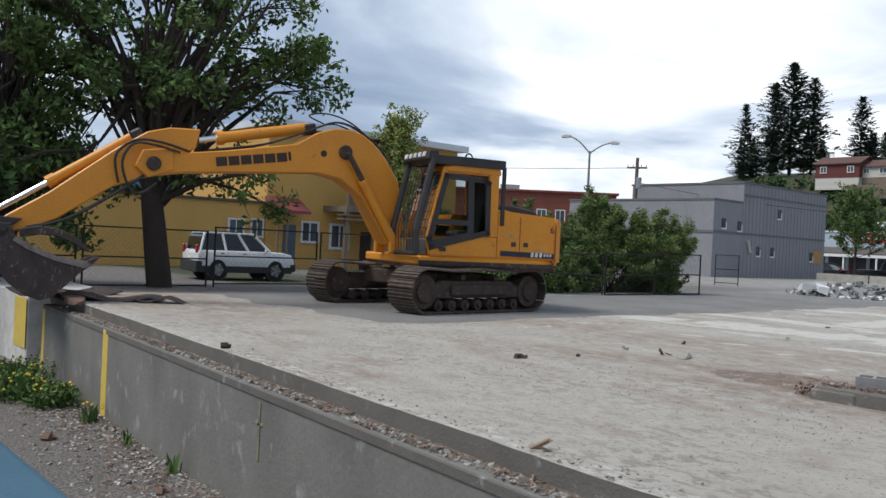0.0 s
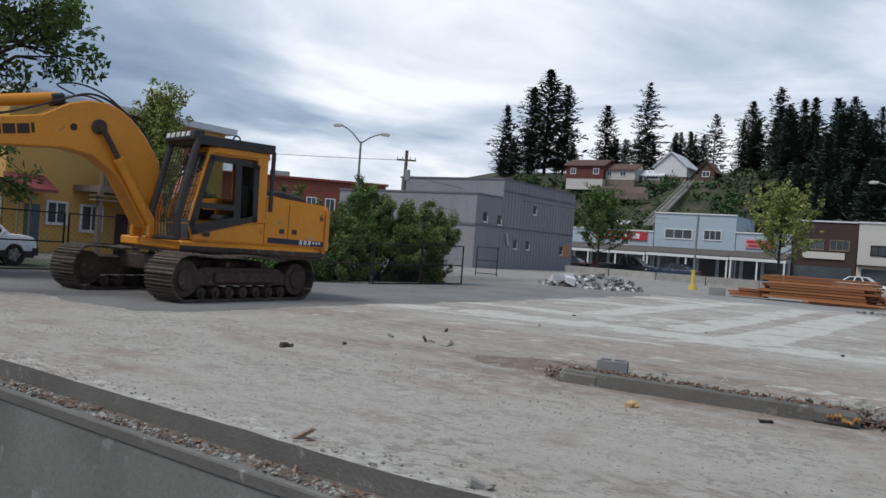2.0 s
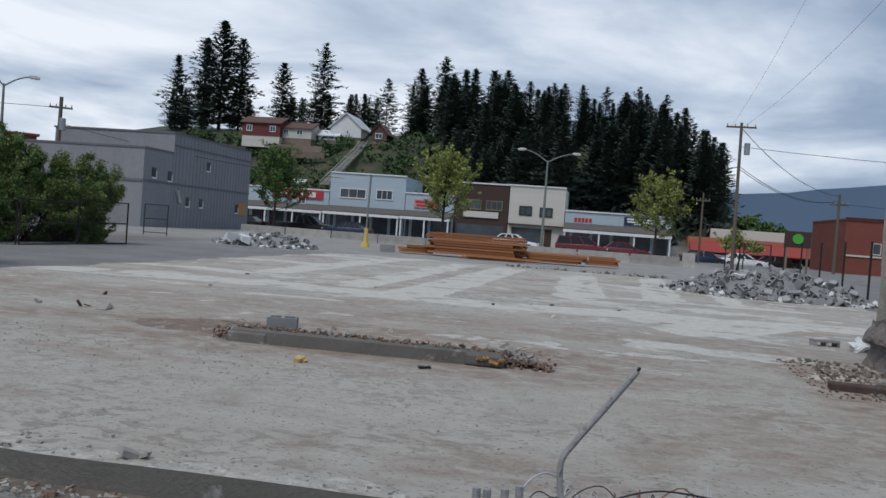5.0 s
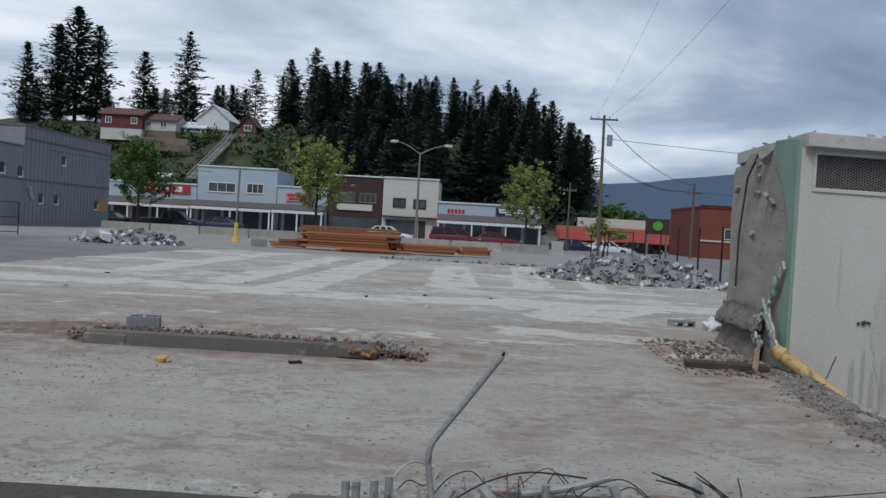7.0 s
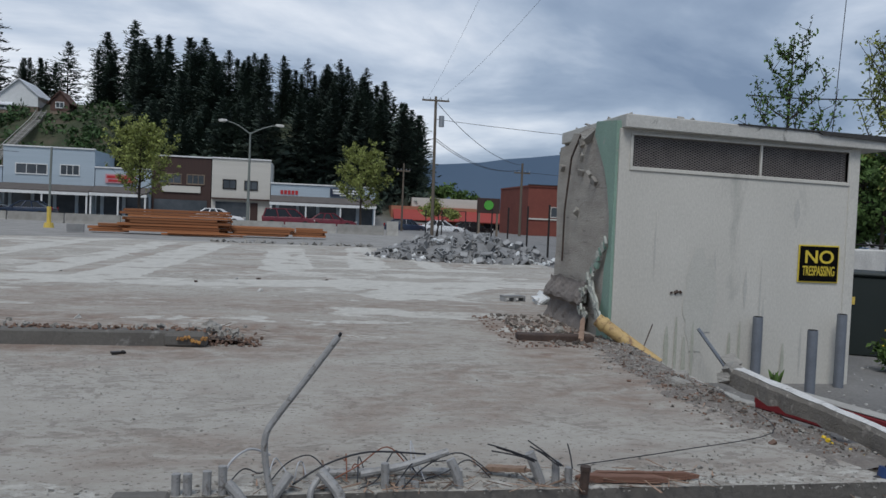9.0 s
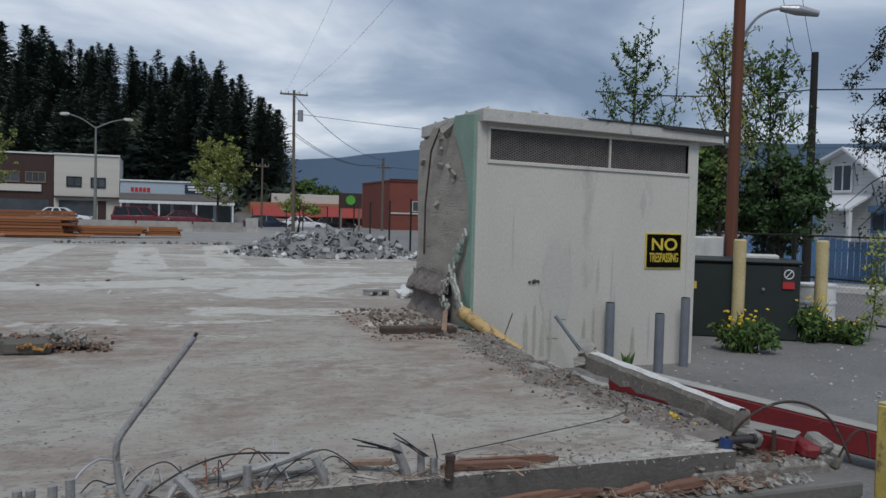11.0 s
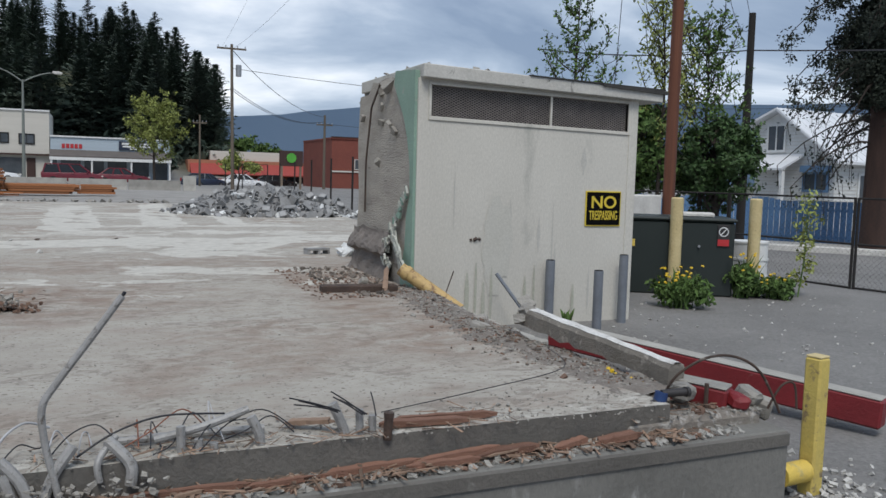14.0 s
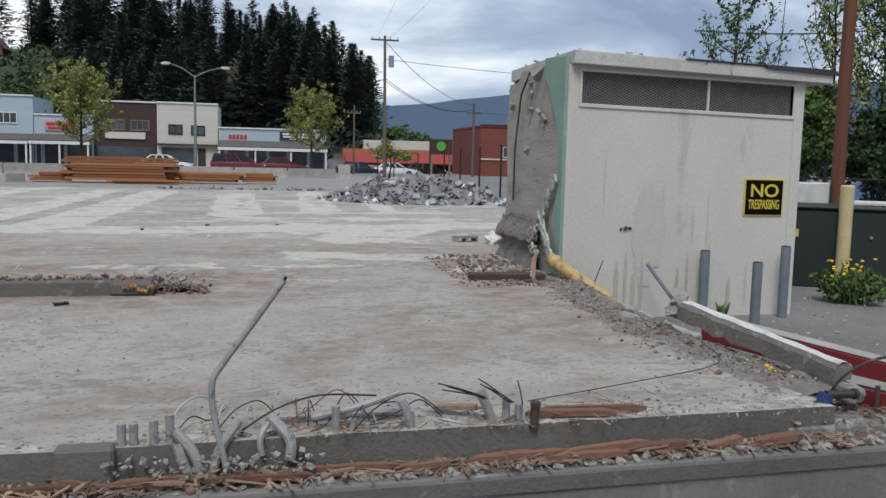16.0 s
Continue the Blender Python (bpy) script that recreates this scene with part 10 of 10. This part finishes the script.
for s in (-1, 1):
    MB().tube([(-1.8, s * 0.62, 1.74), (-1.7, s * 0.62, 1.80), (-0.2, s * 0.62, 1.82), (-0.05, s * 0.62, 1.74)], 0.022, 5).part("roof_rail", M_CARDK, suv)
    for x in (-1.31, 1.31):
        for k in range(5):
            a = 2 * math.pi * k / 5
            MB().box((x + 0.13 * math.cos(a), s * 0.93, 0.40 + 0.13 * math.sin(a)), (0.23, 0.02, 0.06), 0, 0, -math.degrees(a)).part("spoke", M_GALV, suv)
MB().box((-2.215, 0, 0.80), (0.03, 0.5, 0.14)).part("number_plate", M_WHITE, suv, "blank pale number plate")
gz = -0.33
car("dark_car", pose(-33.5, 74, gz, 0, 0, 175), M_CARBLACK, "dark parked car before the shops", sedan_body, sedan_glass, (-1.4, 1.4))
car("black_pickup", pose(-27.6, 75, gz, 0, 0, 2), M_CARBLACK, "black pickup truck parked before the shops", truck_body, truck_glass, (-1.7, 1.75), 1.85, wr=0.38)
car("blue_car", pose(-23.2, 74, gz, 0, 0, 178), M_CARBLUE, "dark blue car parked before the shops", sedan_body, sedan_glass, (-1.4, 1.4))
car("white_car", pose(-7.6, 74, gz, 0, 0, 0), M_CARW, "white car parked before the shops", sedan_body, sedan_glass, (-1.4, 1.4))
car("red_van", pose(-1.6, 75, gz, 0, 0, 0), M_CARRED, "dark red van parked before the shops", van_body, van_glass, (-1.45, 1.45), 1.8)
car("red_car", pose(2.2, 76, gz, 0, 0, 0), M_CARRED, "dark red car parked before the shops", sedan_body, sedan_glass, (-1.4, 1.4))
for k, (x, y, mt, nm, lb) in enumerate(((14.0, 86, M_CARW, "white_car", "white car parked by the orange building"), (17.4, 87, M_CARBLACK, "dark_car", "dark car parked by the orange building"), (9.8, 83, M_CARBLUE, "blue_car", "dark blue car parked by the orange building"))):
    car(nm, pose(x, y, -0.6, 0, 0, 20 * k), mt, lb, sedan_body, sedan_glass, (-1.4, 1.4))


# ---- poles, lamps and wires ----
def lamp_post(x, y, z0, h, arms, turn, label):
    """arms: for each side its reach and rise."""
    l = thing("street_lamp", pose(x, y, z0, 0, 0, turn), label, "street lamp", "street lamps")
    MB().cyl((0, 0, 0), (0, 0, h), 0.14, 0.07, n=10).part("pole", M_DULLGREEN, l, smooth=True)
    for s, (arm, rise) in zip((-1, 1), arms):
        MB().tube(bendy([(0, 0, h - 0.15), (s * arm * 0.45, 0, h - 0.15 + rise * 0.62), (s * arm * 0.8, 0, h - 0.15 + rise * 0.92), (s * arm, 0, h - 0.15 + rise)]), 0.055, 6, 0.04).part("arm", M_DULLGREEN, l)
        hd = MB()
        cx, cz = s * (arm + 0.25), h - 0.15 + rise
        hd.prism([(cx - 0.38, cz + 0.02), (cx - 0.30, cz + 0.12), (cx + 0.12, cz + 0.14), (cx + 0.38, cz + 0.05), (cx + 0.30, cz - 0.10), (cx - 0.20, cz - 0.08)] if s > 0 else [(cx + 0.38, cz + 0.02), (cx + 0.30, cz + 0.12), (cx - 0.12, cz + 0.14), (cx - 0.38, cz + 0.05), (cx - 0.30, cz - 0.10), (cx + 0.20, cz - 0.08)], -0.15, 0.15)
        hd.part("lamp_head", M_CONC_W, l, "pale cobra-head lamp", bevel=0.03)
    return l


lamp_post(-37.9, 46.5, -0.3, 8.6, ((1.45, 1.15), (1.45, 0.75)), 38, "tall two-armed street lamp behind the shrubs")
lamp_post(-4.85, 70.0, -0.3, 7.8, ((1.95, 0.95), (2.1, 0.80)), 4, "tall two-armed street lamp before the shops")
yl = thing("yellow_base_post", pose(-11.85, 41.0, -0.1), "thin lamp post with a yellow-painted base on the lot", "post")
MB().cyl((0, 0, 0.9), (0.05, 0, 3.75), 0.055, n=8).part("post", M_DULLGREEN, yl)
MB().cyl((0, 0, 0.2), (0, 0, 1.0), 0.10, n=10).part("sleeve", M_YPAINT, yl)
MB().cyl((0, 0, 0), (0, 0, 0.25), 0.24, 0.2, n=12).part("base", M_YPAINT, yl)


def utility_pole(x, y, z0, z1, r, material, label, arms=(), lean=(0, 0), can=False):
    p = thing("utility_pole", pose(x, y, 0), label, "utility pole", "utility poles")
    MB().cyl((0, 0, z0), (lean[0], lean[1], z1), r, r * 0.72, n=12).part("pole", material, p, smooth=True)
    for z, ln, turn in arms:
        a = MB().box((lean[0], lean[1], z), (ln, 0.10, 0.12), turn).part("cross_arm", material, p)
        for k in (-0.46, -0.2, 0.2, 0.46):
            c, s = math.cos(radians(turn)) * ln * k, math.sin(radians(turn)) * ln * k
            MB().cyl((lean[0] + c, lean[1] + s, z + 0.06), (lean[0] + c, lean[1] + s, z + 0.22), 0.035, n=6).part("insulator", M_GALV, a)
    if can:
        MB().cyl((0.35, -0.1, z1 - 2.2), (0.35, -0.1, z1 - 1.4), 0.2, n=12).part("transformer_can", M_GALV, p, "grey transformer can", bevel=0.02)
    return p


utility_pole(9.05, 60, -0.4, 9.95, 0.13, M_WOODPOLE, "tall wooden utility pole with a cross arm and transformer", ((9.65, 2.0, 0),), (-0.12, 0), True)
utility_pole(19.55, 75, -0.8, 6.5, 0.14, M_WOODPOLE, "wooden utility pole beside the brick building", ((5.6, 1.6, 10),))
utility_pole(-35.3, 48.5, -0.3, 7.9, 0.16, M_WOODPOLE, "wooden utility pole behind the shrubs", ((7.2, 1.4, 30),), (0.1, 0), True)
rp = utility_pole(8.56, 10.95, -0.6, 12.0, 0.10, M_REDPOLE, "tall red-brown wooden utility pole with a street lamp")
MB().tube(bendy([(0.05, 0, 4.05), (0.22, -0.10, 4.36), (0.42, -0.2, 4.50), (0.62, -0.3, 4.53)]), 0.022, 6).part("lamp_arm", M_GALV, rp, "curved steel lamp arm")
MB().cyl((0.55, -0.27, 4.53), (0.78, -0.38, 4.50), 0.05, 0.085, n=12).cyl((0.78, -0.38, 4.50), (1.06, -0.52, 4.44), 0.085, 0.05, n=12).part("lamp_head", M_GALV, rp, "grey cobra-head street lamp", smooth=True)
utility_pole(16.22, 17.65, -0.8, 5.72, 0.125, M_BLKPOLE, "dark creosoted utility pole beside the street")
utility_pole(8.6, 76, -0.4, 6.0, 0.10, M_WOODPOLE, "small pole at the shops' end", ((5.3, 1.2, 0),))
utility_pole(10.4, 16.9, -0.6, 2.2, 0.06, M_GALV, "thin grey post behind the shed")


def wire(a, b, sag, r, label="thin black overhead wire between poles"):
    a, b = Vector(a), Vector(b)
    pts = [a.lerp(b, k / 14) - Vector((0, 0, sag * 4 * (k / 14) * (1 - k / 14))) for k in range(15)]
    return tagged(MB().tube(pts, r, 4).part("overhead_wire", M_WIREBLK), label, "wire", "overhead wires")


for dz in (0.0, -2.9, -3.1):
    wire((8.95, 60, 9.6 + dz * 0.9), (19.55, 75, 5.9 + (0 if dz else 0.4)), 0.9, 0.022)
wire((8.95, 60, 8.3), (60, 52, 8.2), 1.2, 0.022)
wire((19.55, 75, 5.7), (60, 66, 6.0), 0.8, 0.022)
wire((-35.3, 48.5, 7.2), (-80, 30, 9.5), 0.8, 0.022)
wire((-35.3, 48.5, 6.2), (-20, 62, 4.5), 0.5, 0.02)
wire((-35.3, 48.5, 5.0), (-55, 44, 5.2), 0.5, 0.02)
wire((16.2, 17.7, 4.75), (30, 10, 5.6), 0.2, 0.022)
wire((16.2, 17.7, 4.75), (11.3, 20.3, 4.7), 0.15, 0.02)
wire((16.2, 17.7, 5.6), (8.6, 10.95, 11.5), 0.9, 0.008)
wire((16.2, 17.7, 5.3), (8.6, 10.95, 8.8), 1.6, 0.008)
wire((8.2, 11.6, 9.5), (8.0, 11.8, 2.6), 0.12, 0.006, "slack guy wire beside the brown pole")
wire((8.95, 60, 9.6), (8.6, 10.95, 11.8), 1.0, 0.006)
wire((8.2, 60, 9.6), (5.0, 5.0, 13.0), 1.0, 0.005)

# ---- fences ----
def chain_panel(name, p0, p1, h, z, label, mesh_step=0.075, rails=(0.03, 0.5, 0.99), wire_m=None, posts=2, r=0.024):
    """A chain-link panel: tubes round a net of crossing wires."""
    f = thing(name, pose(0, 0, 0), label, "fence", "chain-link panels")
    a, b = Vector((*p0, z)), Vector((*p1, z))
    d_ = b - a
    L_ = d_.length
    mt = wire_m or M_BLKPOLE
    for k in range(posts):
        q = a.lerp(b, k / (posts - 1))
        MB().cyl(q - Vector((0, 0, 0.08)), q + Vector((0, 0, h)), r, n=7).part("post", mt, f)
    for t_ in rails:
        MB().cyl(a + Vector((0, 0, h * t_)), b + Vector((0, 0, h * t_)), r * 0.8, n=6).part("rail", mt, f)
    net = MB()
    u = d_.normalized()
    w = 0.0011 * max(1, mesh_step / 0.06)
    k = -int(h / mesh_step) - 1
    while k * mesh_step < L_:
        for s in (1, -1):
            x0, x1 = k * mesh_step, k * mesh_step + h
            y0, y1 = (0, h) if s > 0 else (h, 0)
            # clip
            t0, t1 = max(0, -x0 / h), min(1, (L_ - x0) / h)
            if t1 > t0:
                pa = a + u * (x0 + h * t0) + Vector((0, 0, y0 + (y1 - y0) * t0))
                pb = a + u * (x0 + h * t1) + Vector((0, 0, y0 + (y1 - y0) * t1))
                n = Vector((0, 0, w))
                net.add([pa - n, pb - n, pb + n, pa + n], [(0, 1, 2, 3)])
        k += 1
    net.part("chain_link", mt, f, "dark chain-link mesh")
    return f


chain_panel("chain_link_fence", (-18.7, 0.5), (-18.7, 5.6), 1.35, -0.12, "dark chain-link fence panel before the yard", 0.11, posts=3)
chain_panel("chain_link_fence", (-18.7, 5.75), (-18.7, 8.62), 1.35, -0.12, "dark chain-link fence panel before the yard", 0.11)
chain_panel("chain_link_fence", (-18.7, 8.82), (-18.7, 11.7), 1.42, -0.08, "dark chain-link fence panel before the parked vehicle", 0.14)
chain_panel("chain_link_fence", (-18.7, 11.82), (-18.2, 14.8), 1.42, -0.08, "dark chain-link fence panel behind the excavator", 0.14)
chain_panel("chain_link_fence", (-15.7, 16.2), (-14.5, 18.45), 1.2, -0.08, "dark chain-link fence panel before the shrubs", 0.12)
chain_panel("chain_link_fence", (-14.45, 18.5), (-14.4, 20.8), 1.2, -0.05, "dark chain-link fence panel before the shrubs", 0.12)
chain_panel("chain_link_fence", (-14.4, 20.85), (-14.4, 23.25), 1.28, -0.05, "dark chain-link fence panel before the shrubs", 0.12)
chain_panel("chain_link_fence", (-20.9, 35.2), (-20.0, 35.7), 1.35, -0.05, "narrow dark chain-link gate standing on the lot", 0.12)
chain_panel("chain_link_fence", (11.30, 9.75), (10.95, 12.2), 1.5, -0.5, "dark chain-link fence panel beside the street", 0.09)
chain_panel("chain_link_fence", (11.32, 9.7), (12.2, 6.2), 1.5, -0.5, "dark chain-link fence panel beside the street", 0.09)
chain_panel("chain_link_fence", (10.95, 12.25), (8.4, 14.4), 1.5, -0.5, "dark chain-link fence panel behind the transformer box", 0.12)
for k, (x, y) in enumerate(((7.9, 26.5), (8.25, 30.5), (8.6, 35), (9.0, 40), (9.3, 45), (9.6, 50), (8.2, 50.5), (7.2, 50.5))):
    p = MB().cyl((0, 0, -0.3), (0, 0, 1.75), 0.035, n=7).part("fence_post", M_BLKPOLE)
    p.matrix_basis = pose(x, y, ground_z(x, y))
    tagged(p, "thin dark steel fence post along the lot", "fence post", "lot fence posts")
chain_panel("chain_link_fence", (9.6, 50), (8.0, 50.6), 1.8, -0.2, "dark chain-link gate panel by the utility pole", 0.2)
# dirty green fence behind the excavator
pf = thing("picket_fence", pose(0, 0, 0), "grey metal picket fence behind the excavator", "fence")
pk = MB().span(-0.015, 0.015, -0.015, 0.015, 0, 1.0).mesh("picket", M_GALV)
for k in range(34):
    o = new("picket", pk)
    o.parent = pf
    o.matrix_basis = pose(-19.6 + k * 0.07, 19.0 - k * 0.10, -0.1)

# low concrete barriers along the street's edge
def barrier(x0, x1, y0, y1, z0, z1, label="low grey concrete barrier along the street"):
    b = MB().prism([(-0.22, z0), (0.22, z0), (0.12, z0 + (z1 - z0) * 0.4), (0.09, z1), (-0.09, z1), (-0.12, z0 + (z1 - z0) * 0.4)], 0, 1, "x")
    L_ = math.hypot(x1 - x0, y1 - y0)
    b.v = [(p[0] * L_, p[1], p[2]) for p in b.v]
    o = b.part("concrete_barrier", M_CONC)
    o.matrix_basis = pose(x0, y0, 0, 0, 0, math.degrees(math.atan2(y1 - y0, x1 - x0)))
    return tagged(o, label, "barrier", "street barriers")


bx = [-26.0, -22.5, -19.0, -15.5, -12.0, -8.5, -5.0, -1.5, 2.0, 5.3]
for a, b in zip(bx[:-1], bx[1:]):
    barrier(a + 0.05, b - 0.05, 57, 57, -0.35, 0.42)
barrier(5.4, 6.2, 56.8, 56.8, -0.35, 0.75)
MBk = MB()
random.seed(310)
for k in range(60):
    x = rnd(-3.5, 2.5)
    lump(MBk, (x, 30.2 + rnd(-0.4, 0.4) + 0.15 * x, 0.0), (rnd(0.08, 0.3), rnd(0.08, 0.2), rnd(0.02, 0.05)))
tagged(MBk.part("dirt_ridge", M_RAWCONC), "low grey ridge of grit at the slab's far edge", "dirt", kind="stuff")
